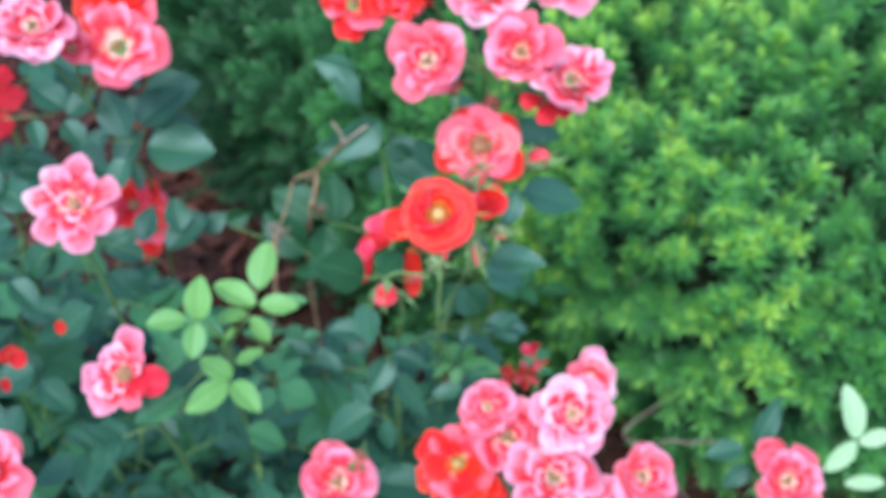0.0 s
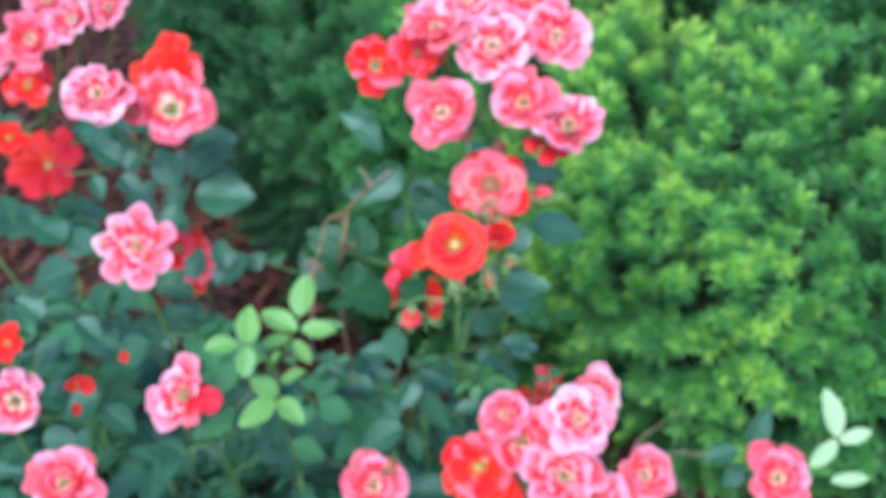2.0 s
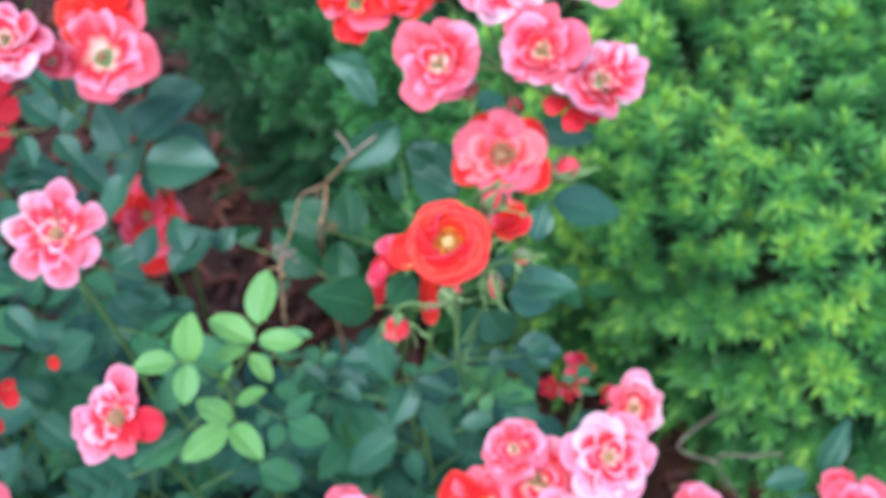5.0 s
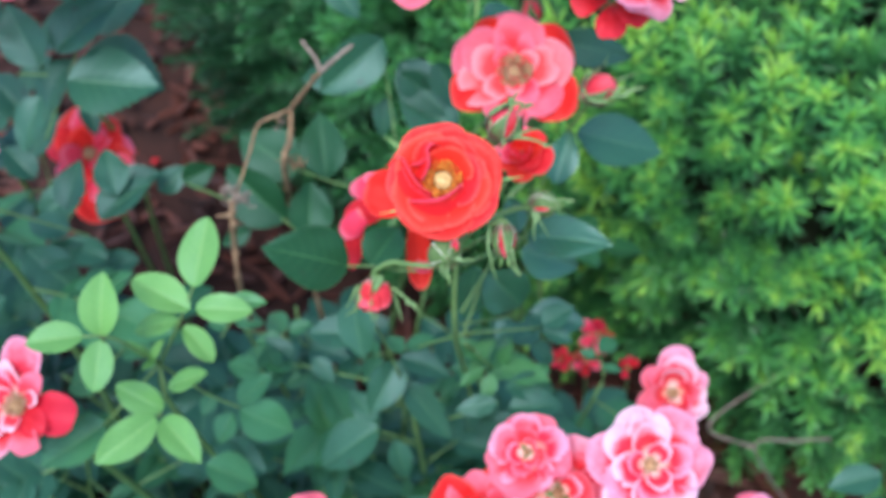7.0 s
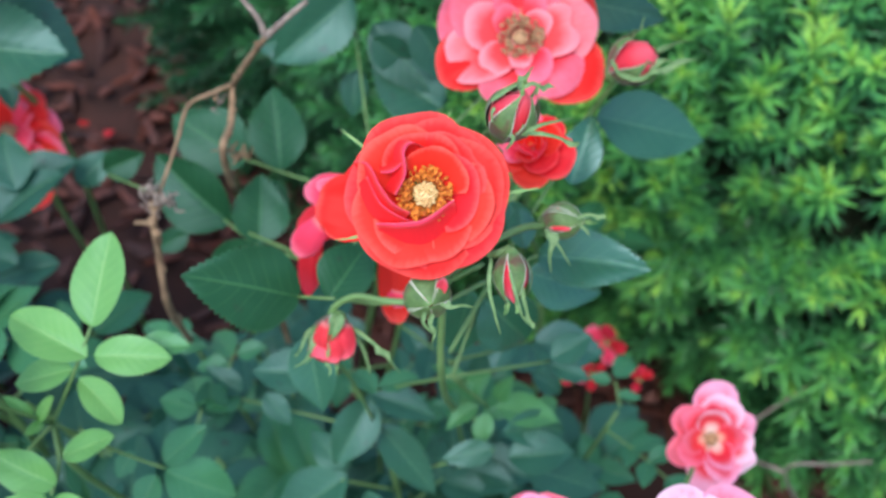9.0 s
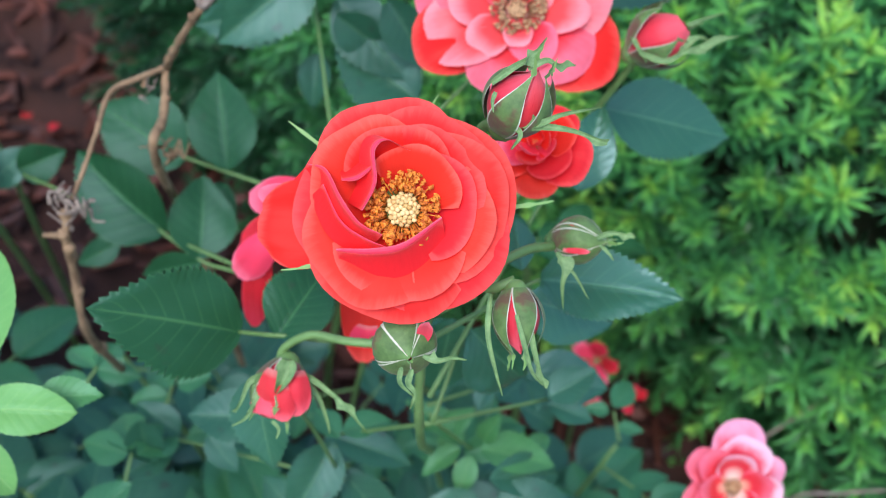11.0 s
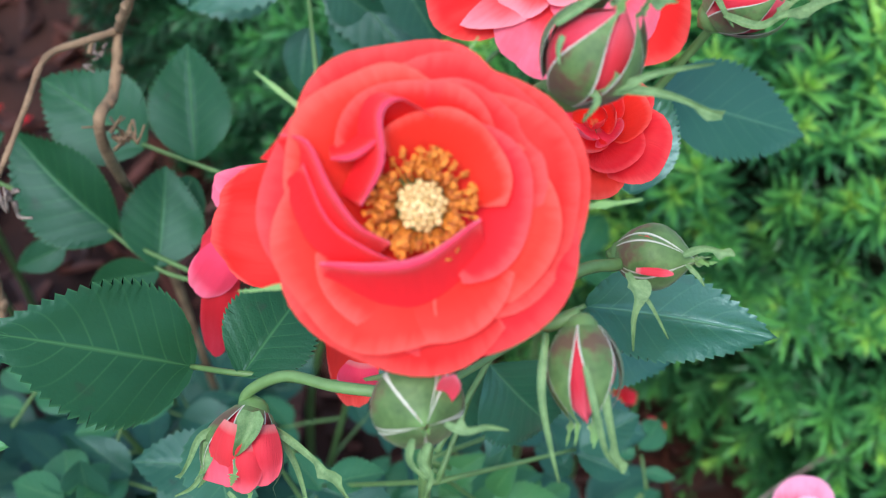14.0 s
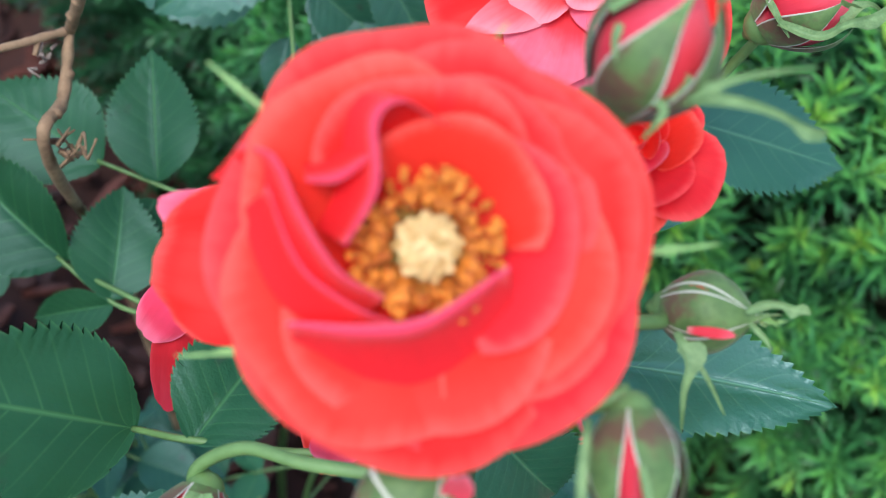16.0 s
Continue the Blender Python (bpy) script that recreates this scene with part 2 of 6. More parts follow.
def part(name, mesh, material, parent, label="", at=None):
    """Links a bmesh or mesh as one mesh object under its parent, at a pose in the world."""
    if isinstance(mesh, bmesh.types.BMesh):
        me = bpy.data.meshes.new(name)
        mesh.to_mesh(me)
        mesh.free()
        me.polygons.foreach_set("use_smooth", [True] * len(me.polygons))
    else:
        me = mesh
    if material and not me.materials:
        me.materials.append(material)
    ob = new(name, me)
    m = at if at is not None else Matrix()
    ob.parent = parent
    ob.matrix_basis = PLACE[parent].inverted() @ m
    PLACE[ob] = m.copy()
    return tagged(ob, label)


def frame_of(at, way, up):
    """A pose whose y axis is the way and whose z axis is as near to up as it can be."""
    y = Vector(way).normalized()
    x = y.cross(Vector(up))
    if x.length < 1e-5:
        x = y.orthogonal()
    x.normalize()
    z = x.cross(y)
    return Matrix.Translation(at) @ Matrix((x, y, z)).transposed().to_4x4()


def axis_pose(at, up, spin=0.0):
    """A pose whose z axis is up, turned about it by spin degrees."""
    z = Vector(up).normalized()
    x = Vector((1, 0, 0)) - z * z.x
    x.normalize()
    return Matrix.Translation(at) @ Matrix((x, z.cross(x), z)).transposed().to_4x4() @ pose(0, 0, 0, 0, 0, spin)


def smooth_line(points, steps=6):
    p = [Vector(q) for q in points]
    if len(p) < 3:
        return [p[0].lerp(p[-1], i / steps) for i in range(steps + 1)]
    p = [2 * p[0] - p[1]] + p + [2 * p[-1] - p[-2]]
    out = []
    for i in range(1, len(p) - 2):
        a, b, c, d = p[i - 1:i + 3]
        for k in range(steps):
            t = k / steps
            out.append(0.5 * (2 * b + (c - a) * t + (2 * a - 5 * b + 4 * c - d) * t * t + (3 * b - a - 3 * c + d) * t ** 3))
    return out + [p[-2]]


def tube(bm, points, r0, r1, sides=7, wobble=0.0, steps=6):
    line = smooth_line(points, steps)
    rings, n = [], len(line)
    side = None
    for i, q in enumerate(line):
        way = (line[min(i + 1, n - 1)] - line[max(i - 1, 0)])
        way = way.normalized() if way.length > 1e-9 else Vector((0, 0, 1))
        side = (side - way * side.dot(way)).normalized() if side else way.orthogonal().normalized()
        other = way.cross(side)
        r = r0 + (r1 - r0) * i / (n - 1)
        r *= 1 + wobble * math.sin(i * 2.3) * 0.5 + wobble * random.uniform(-0.5, 0.5)
        rings.append([bm.verts.new(q + r * (math.cos(2 * math.pi * k / sides) * side + math.sin(2 * math.pi * k / sides) * other)) for k in range(sides)])
    for a, b in zip(rings, rings[1:]):
        for k in range(sides):
            bm.faces.new((a[k], a[(k + 1) % sides], b[(k + 1) % sides], b[k]))
    bm.faces.new(rings[0][::-1])
    bm.faces.new(rings[-1])
    return bm


def sheet(name, f, nu, nv, v0=0.0):
    """A mesh over f(u, v), u from -1 to 1 and v from 0 to 1, with its UV map."""
    me = bpy.data.meshes.new(name)
    verts = [f(-1 + 2 * i / nu, j / nv) for j in range(nv + 1) for i in range(nu + 1)]
    faces = [(j * (nu + 1) + i, j * (nu + 1) + i + 1, (j + 1) * (nu + 1) + i + 1, (j + 1) * (nu + 1) + i) for j in range(nv) for i in range(nu)]
    me.from_pydata(verts, [], faces)
    uv = me.uv_layers.new(name="UVMap").data
    for loop in me.loops:
        j, i = divmod(loop.vertex_index, nu + 1)
        uv[loop.index].uv = (i / nu, v0 + (1 - v0) * j / nv)
    me.polygons.foreach_set("use_smooth", [True] * len(me.polygons))
    return me


# ---- roses ----
def petal_reach(low, high, curl):
    """How far out a petal one unit long ends."""
    r, steps = 0.05, 24
    for k in range(steps):
        s = (k + 0.5) / steps
        r += math.sin(radians(low + (high - low) * (s * s * (3 - 2 * s)) + curl * s ** 5)) / steps
    return r


def petal_mesh(length, width, low, high, curl=0.0, ruffle=0.04, notch=0.0, lift=0.0, twist=0.0, fold=0.0, fine=9, skew=0.0, tilt=0.0, drop=0.34):
    """One petal round the flower's axis z: it leaves the axis at the angle low, ends at the angle high (90 is flat), and spans width degrees each way."""
    steps, prof, r, h = 24, [(0.0, 0.0)], 0.0, 0.0
    for k in range(steps):
        s = (k + 0.5) / steps
        a = radians(low + (high - low) * (s * s * (3 - 2 * s)) + curl * s ** 5)
        r, h = r + math.sin(a) / steps, h + math.cos(a) / steps
        prof.append((r, h))
    ph, k1, k2 = random.uniform(0, 6.28), random.uniform(2.2, 3.6), random.uniform(5, 8)

    def f(u, v):
        s = v * (1 + skew * u - drop * abs(u) ** 2.1 - notch * math.exp(-(u / 0.22) ** 2)) * (1 + 0.02 * math.sin(k2 * u + ph) * v)
        i = min(int(s * steps), steps - 1)
        w = s * steps - i
        rr = prof[i][0] * (1 - w) + prof[i + 1][0] * w
        hh = prof[i][1] * (1 - w) + prof[i + 1][1] * w
        rr, hh = rr * length + 0.05 * length, hh * length + lift
        wave = ruffle * length * v * v * (math.sin(k1 * u * 1.6 + ph) + 0.4 * math.sin(k2 * u + 2 * ph))
        rr -= fold * length * v * v * max(0.0, u) ** 2
        hh += wave + tilt * length * u * v + fold * length * 0.5 * v * v * max(0.0, u) ** 2
        a = radians(width) * u * (0.62 + 0.38 * min(1, v * 1.6)) + twist * v
        return (rr * math.cos(a), rr * math.sin(a), hh)

    return sheet("petal", f, fine, fine)


def loose_petal(head, base, tip, half, shade, cup=0.25, toward=(0.03, -0.65, 0.76), roll=0.0, label=""):
    """A single petal from base to tip, half as wide each way, hollowed by cup and rolled over at its tip."""
    base, tip = Vector(base), Vector(tip)
    length, ph = (tip - base).length, random.uniform(0, 6)
    m = frame_of(base, tip - base, toward)

    def f(u, v):
        w = half * math.sin(math.pi * (0.14 + 0.66 * v)) ** 0.6 * (1 + 0.05 * math.sin(3 * v + ph))
        z = -cup * half * (1 - u * u) * math.sin(math.pi * min(1.0, 0.15 + v)) + roll * length * v ** 3 + (0.08 * math.sin(5 * u + ph) + 0.05 * math.sin(11 * u + 2 * ph)) * half * v
        return (w * u, v * length * (1 - 0.16 * u * u * v), z)

    return part("petal", sheet("petal", f, 10, 10), PETALS[shade], head, label, m)


def leafy_sepal(head, points, half, lobes=0, toward=(0.03, -0.65, 0.76)):
    """A narrow sepal along a line, folded down its middle, with small side leaflets."""
    line = smooth_line(points, 7)
    n = len(line) - 1
    ph = random.uniform(0.2, 0.8)

    def f(u, v):
        i = min(n, round(v * n))
        p = line[i]
        way = (line[min(n, i + 1)] - line[max(0, i - 1)]).normalized()
        side = way.cross(Vector(toward)).normalized()
        up = side.cross(way)
        w = 0.68 * half * (1 - v) ** 0.7 * min(1.0, 0.5 + 2.5 * v) + 0.00012
        if lobes:
            w += half * 2.0 * max(0.0, math.sin(math.pi * (lobes * v + ph + 0.25 * (u > 0)))) ** 9 * (1 - 0.6 * v) * (v > 0.15)
        return p + side * w * u + up * half * 0.45 * abs(u)

    return part("sepal", sheet("sepal", f, 6, n), TAIL, head, at=Matrix())


def calyx(r):
    """The swollen green base under a bloom, from the axis pose."""
    bm = bmesh.new()
    bmesh.ops.create_uvsphere(bm, u_segments=10, v_segments=7, radius=1.0)
    for v in bm.verts:
        v.co = Vector((v.co.x * r * 0.30, v.co.y * r * 0.30, v.co.z * r * 0.34 - r * 0.28))
    return bm


def bud_radius(R, q):
    return R * math.sin(math.pi * (0.15 + 0.79 * q)) ** 0.85


def sepal_mesh(length, R, out=0.0, tail=0.9, leafy=0.5, cover=43):
    """A sepal lying on a bud of that length and radius, lifted off by out at its tip, with a narrow leafy tail."""
    bend, wag, k = random.uniform(-0.35, 0.35), random.uniform(-0.2, 0.2), random.randint(2, 4)
    shut = 0.85 if cover > 41 else 0.0
    tip_r = bud_radius(R, 0.96) * 1.05 * (1 - shut) + out * length * 0.55
    lean = 0.12 + 1.1 * out

    def f(u, v):
        if out > 0.8:
            # folded back from the bud's base, with small side lobes
            s = v * length * (0.2 + 0.75 * tail)
            w = length * (0.10 * (1 - v) ** 0.8 * min(1.0, 0.55 + v * 3) + 0.09 * abs(math.sin(math.pi * 3.5 * v)) ** 3 * (1 - v)) + 0.0002
            return (w * u + bend * 0.4 * s * v, R * 0.75 + s, length * (0.16 + 0.05 * u * u) - 0.16 * s - 0.5 * s * v * (out - 0.8))
        if v <= 0.6:
            q = v / 0.6
            rad = bud_radius(R, q * 0.96) * 1.06 * (1 - shut * q ** 5) + 0.0002 + out * length * 0.55 * q ** 2.2
            a = radians(cover) * (1 - (0.88 if cover < 41 else 0.15) * q ** 1.7) * u
            shrink = 1 - min(0.6, out) * q
            return (rad * math.sin(a) * shrink, rad * math.cos(a), q * length * 0.95 * (1 - 0.25 * out * q))
        q = (v - 0.6) / 0.4
        w = length * (0.034 * (1 - 0.8 * q) + 0.075 * leafy * abs(math.sin(math.pi * k * q)) ** 3 * (1 - q))
        L = tail * length * q
        return (w * u + bend * L * q, tip_r + math.sin(lean + wag) * L, length * 0.95 * (1 - 0.25 * out) + math.cos(lean + wag) * L)

    return sheet("sepal", f, 4, 20)


def stamens_mesh(r, count):
    bm = bmesh.new()
    for k in range(count):
        a, d = random.uniform(0, 6.28), r * random.uniform(0.55, 1.0)
        foot = Vector((math.cos(a) * r * 0.42, math.sin(a) * r * 0.42, 0.0))
        tip = Vector((math.cos(a) * d, math.sin(a) * d, r * random.uniform(0.22, 0.55)))
        tube(bm, [foot, (foot + tip) / 2 + Vector((0, 0, r * 0.1)), tip], r * 0.022, r * 0.018, 4, 0, 2)
        turn = Euler((random.uniform(-0.8, 0.8), random.uniform(-0.8, 0.8), random.uniform(0, 3.1))).to_matrix()
        for s in (-1, 1):
            arc = [tip + turn @ Vector((s * r * 0.085 * q, r * 0.10 * (q - 0.5) ** 2 * 4 - r * 0.05, r * 0.02)) for q in (0, 0.5, 1.0)]
            tube(bm, arc, r * 0.034, r * 0.028, 5, 0.1, 2)
    return bm


def pistil_mesh(r, count):
    bm = bmesh.new()
    for k in range(count):
        d = r * math.sqrt((k + 0.5) / count)
        a = k * 2.39996
        z = r * (0.75 - 0.45 * (d / r) ** 2) + random.uniform(-0.05, 0.05) * r
        q = bmesh.ops.create_icosphere(bm, subdivisions=1, radius=r * 0.19, matrix=Matrix.Translation((d * math.cos(a), d * math.sin(a), z)))
    bmesh.ops.create_cone(bm, cap_ends=True, segments=10, radius1=r * 0.95, radius2=r * 0.8, depth=r * 0.6, matrix=Matrix.Translation((0, 0, r * 0.2)))
    return bm


def bloom(plant, at, size, style, facing=(0, -0.5, 0.85), fullness=3, seed=0, stem_to=None, shades=None, heart=True, wild=1.0):
    """An open rose: calyx, rings of petals, stamens and styles."""
    random.seed(seed * 7 + 3)
    m = axis_pose(at, facing, random.uniform(0, 360))
    r = size / 2
    bm = calyx(r)
    bm.transform(m)
    if stem_to is not None:
        up = Vector(facing).normalized()
        foot = Vector(at) - up * r * 0.5
        tube(bm, [stem_to, Vector(stem_to).lerp(foot, 0.55) - up * 0.2 * (foot - Vector(stem_to)).length + Vector((0, 0, 0.004)), foot, Vector(at) - up * r * 0.2], 0.0013, 0.0011, 6)
    head = part("bloom", bm, STEM, plant)
    rings = [(1.06, 38, 56, 90, 5), (0.93, 40, 66, 70, 5), (0.76, 44, 74, 40, 4), (0.52, 48, 80, 8, 3)][:fullness]
    off = random.uniform(0, 72)
    shades = shades or (style,)
    for k, (length, wide, low, high, n) in enumerate(rings):
        shade = shades[k % len(shades)]
        for i in range(n):
            L = r * length * random.uniform(0.80, 1.14)
            me = petal_mesh(L, wide * random.uniform(0.85, 1.2), low + random.uniform(-8, 8), high + random.uniform(-16, 14),
                            random.choice((-50, 30, 60, 95, 130)) * random.uniform(0.6, 1) * wild, random.uniform(0.05, 0.13) * wild, random.uniform(0, 0.08) * wild,
                            (-0.2 + 0.07 * k + 0.012 * i) * r, random.uniform(-0.15, 0.15), fine=14 if size > 0.05 else 11, skew=random.uniform(-0.12, 0.12), tilt=random.uniform(-0.12, 0.12))
            turn = pose(0, 0, 0, 0, 0, off + 360 * i / n + 36 * k + random.uniform(-14, 14))
            part("petal", me, PETALS[shade if isinstance(shade, str) else shade[i % len(shade)]], head, at=m @ turn)
    golden = heart and style in ("red", "deep")
    heart_of(head, r, m, golden)
    return head


def heart_of(head, r, m, golden):
    """The stamens and styles in the middle of a small rose."""
    if golden:
        tagged(part("stamen_ring", stamens_mesh(r * 0.25, 40), ANTHER, head, "golden stamens", m @ pose(0, 0, 0.02 * r)), kind="stuff")
    else:
        tagged(part("stamen_ring", stamens_mesh(r * 0.13, 22), ANTHER_OLD, head, "faded tan stamens", m @ pose(0, 0, 0.02 * r)), kind="stuff")
    tagged(part("pistil", pistil_mesh(r * 0.10, 16), STYLE if golden else ANTHER_OLD, head, at=m @ pose(0, 0, 0.06 * r)), kind="stuff")


def layered_rose(plant, at, size, facing, stem_to, rings, label, faded=False, stamens=0.28):
    """An open rose given ring by ring: (lift, low, high, curl, ruffle, ((turn, length, width, shade), ...)), from the rim inwards."""
    random.seed(int(size * 1e5))
    m = axis_pose(at, facing)
    r = size / 2
    bm = calyx(r)
    bm.transform(m @ pose(0, 0, -0.16 * r))
    up = Vector(facing).normalized()
    foot = Vector(at) - up * r * 0.5
    tube(bm, [stem_to, Vector(stem_to).lerp(foot, 0.55) + Vector((0, 0, 0.003)), foot, Vector(at) - up * r * 0.2], 0.0013, 0.0011, 7)
    head = part("bloom", bm, STEM, plant, label)
    for lift, low, high, curl, ruffle, petals in rings:
        for i, (turn, length, wide, shade) in enumerate(petals):
            me = petal_mesh(r * length, wide, low + random.uniform(-3, 3), high + random.uniform(-5, 5), curl * random.uniform(0.6, 1.3), ruffle * random.uniform(0.6, 1.3), random.uniform(0, 0.04), (lift + 0.012 * i) * r, random.uniform(-0.08, 0.08), fine=15, skew=random.uniform(-0.05, 0.05), tilt=random.uniform(-0.08, 0.08), drop=0.46)
            part("petal", me, PETALS[shade], head, at=m @ pose(0, 0, 0, 0, 0, turn))
    if stamens:
        tagged(part("stamen_ring", stamens_mesh(r * stamens, 90), ANTHER_OLD if faded else ANTHER, head, "fading tan stamens", m @ pose(0, 0, 0.0)), kind="stuff")
        tagged(part("pistil", pistil_mesh(r * 0.10, 20), ANTHER_OLD if faded else STYLE, head, at=m @ pose(0, 0, 0.04 * r)), kind="stuff")
    return head


def spent(plant, at, size, style, seed=0, droop=((200, 150), (240, 160), (300, 140)), facing=(0, -0.4, 0.9), stem_to=None, wide=31, ruffle=0.07):
    """A fading rose that has kept a few hanging petals, given as (turn, opening) in degrees."""
    random.seed(seed * 5 + 1)
    m = axis_pose(at, facing)
    r = size / 2
    bm = calyx(r * 0.8)
    bm.transform(m)
    if stem_to is not None:
        tube(bm, [stem_to, at], 0.0013, 0.0011, 6)
    head = part("bloom", bm, STEM, plant, "fading bloom with hanging petals")
    for turn, end in droop:
        me = petal_mesh(r * random.uniform(1.0, 1.2), wide * random.uniform(0.85, 1.15), 55, end, random.uniform(-30, 40), ruffle, 0.04)
        part("petal", me, PETALS[style if isinstance(style, str) else random.choice(style)], head, at=m @ pose(0, 0, 0, 0, 0, turn))
    tagged(part("stamen_ring", stamens_mesh(r * 0.3, 18), ANTHER, head, at=m), kind="stuff")
    return head


def bud(plant, at, way, length, width, seed=0, opened=0.0, stem=None, show=True, tails=1.0, spread=None, spin=None):
    """A rose bud pointing along way: rolled petals, five downy-edged sepals, the hip and its stalk."""
    random.seed(seed * 11 + 5)
    w = Vector(way).normalized()
    base = Vector(at) - w * length * 0.5
    turned = random.uniform(0, 360)
    m = axis_pose(base, w, turned if spin is None else spin)
    bm = bmesh.new()
    bmesh.ops.create_uvsphere(bm, u_segments=12, v_segments=8, radius=1.0)
    for v in bm.verts:
        v.co = Vector((v.co.x * width * 0.255, v.co.y * width * 0.255, v.co.z * width * 0.27 + width * 0.05))
    bm.transform(m)
    if stem:
        tube(bm, [*stem, base - w * width * 0.2], 0.0012, 0.0012, 8)
    b = part("bud", bm, STEM, plant)
    R = width * 0.5
    for i in range(4):
        def f(u, v, i=i):
            z = v * length * ((0.96 if opened >= 0 else 0.55) - 0.05 * i)
            rad = bud_radius(R, v * (0.96 - 0.35 * max(0.0, opened))) * (1 - 0.10 * i) * (1 - (0.9 - 0.9 * max(0.0, opened) + 0.12 * i * opened) * v ** 5)
            a = u * 2.0 + 0.35 * v
            rad *= (0.84 if opened < 0 else 1.0) + 0.12 * u * (0.3 + v) + 0.04 * math.sin(5 * u + 3 * v + i) + 0.025 * math.sin(13 * u + 2 * i) * v
            return (rad * math.cos(a), rad * math.sin(a), z - 0.06 * length * u * u * v)
        part("petal", sheet("petal", f, 12, 8), PETALS["bud"], b, at=m @ pose(0, 0, 0, 0, 0, 97 * i))
    for i in range(5):
        out = (spread[i] if spread else random.uniform(-0.02, 0.12))
        me = sepal_mesh(length, R, out, random.uniform(0.7, 1.1) * tails, random.uniform(0.2, 1.0), 33 if show else 44)
        part("sepal", me, SEPAL, b, at=m @ pose(0, 0, 0, 0, 0, 72 * i + random.uniform(-8, 8)))
    return b


def leaflet_mesh(plump, seed, fold=0.16, arch=0.10, teeth=1.0, fine=False):
    """A serrated rose leaflet one unit long, folded along its midrib and arched."""
    random.seed(seed)
    nv, nu = (66, 10) if fine else (26, 8)
    ph = random.uniform(0, 6)
    lean = random.uniform(-0.05, 0.05)

    def f(u, v):
        w = plump * 0.5 * (math.sin(math.pi * v ** 0.86) ** 0.78 if 0 < v < 1 else 0.0) * (1 - 0.28 * v) * 1.12
        if teeth < 0.5 and 0 < v < 1:
            w = plump * 0.46 * math.sin(math.pi * v ** 0.95) ** 0.62 * (1 - 0.08 * v)
        j = round(v * nv)
        y = v
        if fine and abs(u) > 0.99 and 3 < j < nv - 1:
            # sharp teeth that lean towards the tip
            w *= 1 + (-0.045, 0.0, 0.055)[j % 3] * teeth
            y += (-0.004, 0.002, 0.020)[j % 3] * teeth
        elif abs(u) > 0.99 and 1 < j < nv - 1:
            w *= 1 + (0.07 if j % 2 else -0.045) * teeth
            y += (0.012 if j % 2 else -0.006) * teeth
        x = w * u
        z = fold * abs(x) * 1.2 - 1.1 * fold * x * x - arch * (v - 0.35) ** 2 + 0.012 * math.sin(9 * v + ph + 3 * u) * abs(u)
        z += 0.0028 * math.cos(2 * math.pi * 8 * (v - 0.26 * abs(u))) * abs(u) * (1 - abs(u) ** 3) * math.sin(math.pi * v)
        return (x + lean * v * v, y - 0.02 * u * u, z)

    return sheet("leaflet", f, nu, nv)


SHAPES = {}


def leaflet(stalk, base, tip, kind, plump=0.62, up=(0, -0.35, 0.9), variant=0):
    key = (kind, round(plump * 10), variant % 3)
    if key not in SHAPES:
        SHAPES[key] = leaflet_mesh(key[1] / 10, 40 + key[2] * 7 + key[1], 0.20 + 0.13 * key[2], 0.08 + 0.08 * key[2], 0.25 if kind in ("young", "pale") else 1.0, kind in ("deep", "glossy"))
        SHAPES[key].materials.append(LEAVES[kind])
    base, tip = Vector(base), Vector(tip)
    m = frame_of(base, tip - base, up) @ Matrix.Scale((tip - base).length, 4)
    return part("leaflet", SHAPES[key], None, stalk, at=m)


def leaf(plant, line, kind, leaflets, seed=0, label="", up=(0, -0.4, 0.9), thick=0.00065):
    """A compound leaf: a stalk along line, and leaflets (base, tip, plumpness)."""
    random.seed(seed + 900)
    bm = tube(bmesh.new(), line, thick * 1.3, thick, 6)
    stalk = part("leaf", bm, STEM, plant, label)
    for i, (base, tip, plump) in enumerate(leaflets):
        tilt = Vector(up) + Vector((random.uniform(-0.3, 0.3), random.uniform(-0.3, 0.3), random.uniform(-0.1, 0.1)))
        leaflet(stalk, base, tip, kind, plump, tilt, seed + i)
    return stalk


def grown_leaf(plant, at, way, size, kind, seed, count=5):
    """A whole leaf of five or seven leaflets grown from a point of the stem along way."""
    random.seed(seed)
    way = Vector(way).normalized()
    side = way.cross(Vector((0, 0, 1)))
    side = side.normalized() if side.length > 0.05 else Vector((1, 0, 0))
    up = side.cross(way).normalized()
    at = Vector(at)
    spine = [at + way * size * q - Vector((0, 0, 1)) * size * 0.22 * q * q for q in (0, 0.35, 0.7, 1.0)]
    items = []
    pairs = (count - 1) // 2
    for k in range(pairs):
        q = 0.42 + 0.5 * k / max(1, pairs - 0.2)
        p = at + way * size * q - Vector((0, 0, 1)) * size * 0.22 * q * q
        for s in (-1, 1):
            L = size * random.uniform(0.42, 0.56) * (0.8 + 0.2 * k)
            d = (side * s * 0.85 + way * 0.5 + up * random.uniform(-0.15, 0.2)).normalized()
            items.append((p, p + d * L, random.choice((0.6, 0.7))))
    L = size * random.uniform(0.58, 0.7)
    items.append((spine[-1], spine[-1] + (way + Vector((0, 0, -0.3))).normalized() * L, 0.7))
    return leaf(plant, spine, kind, items, seed, up=tuple(up + Vector((0, 0, 0.3))))


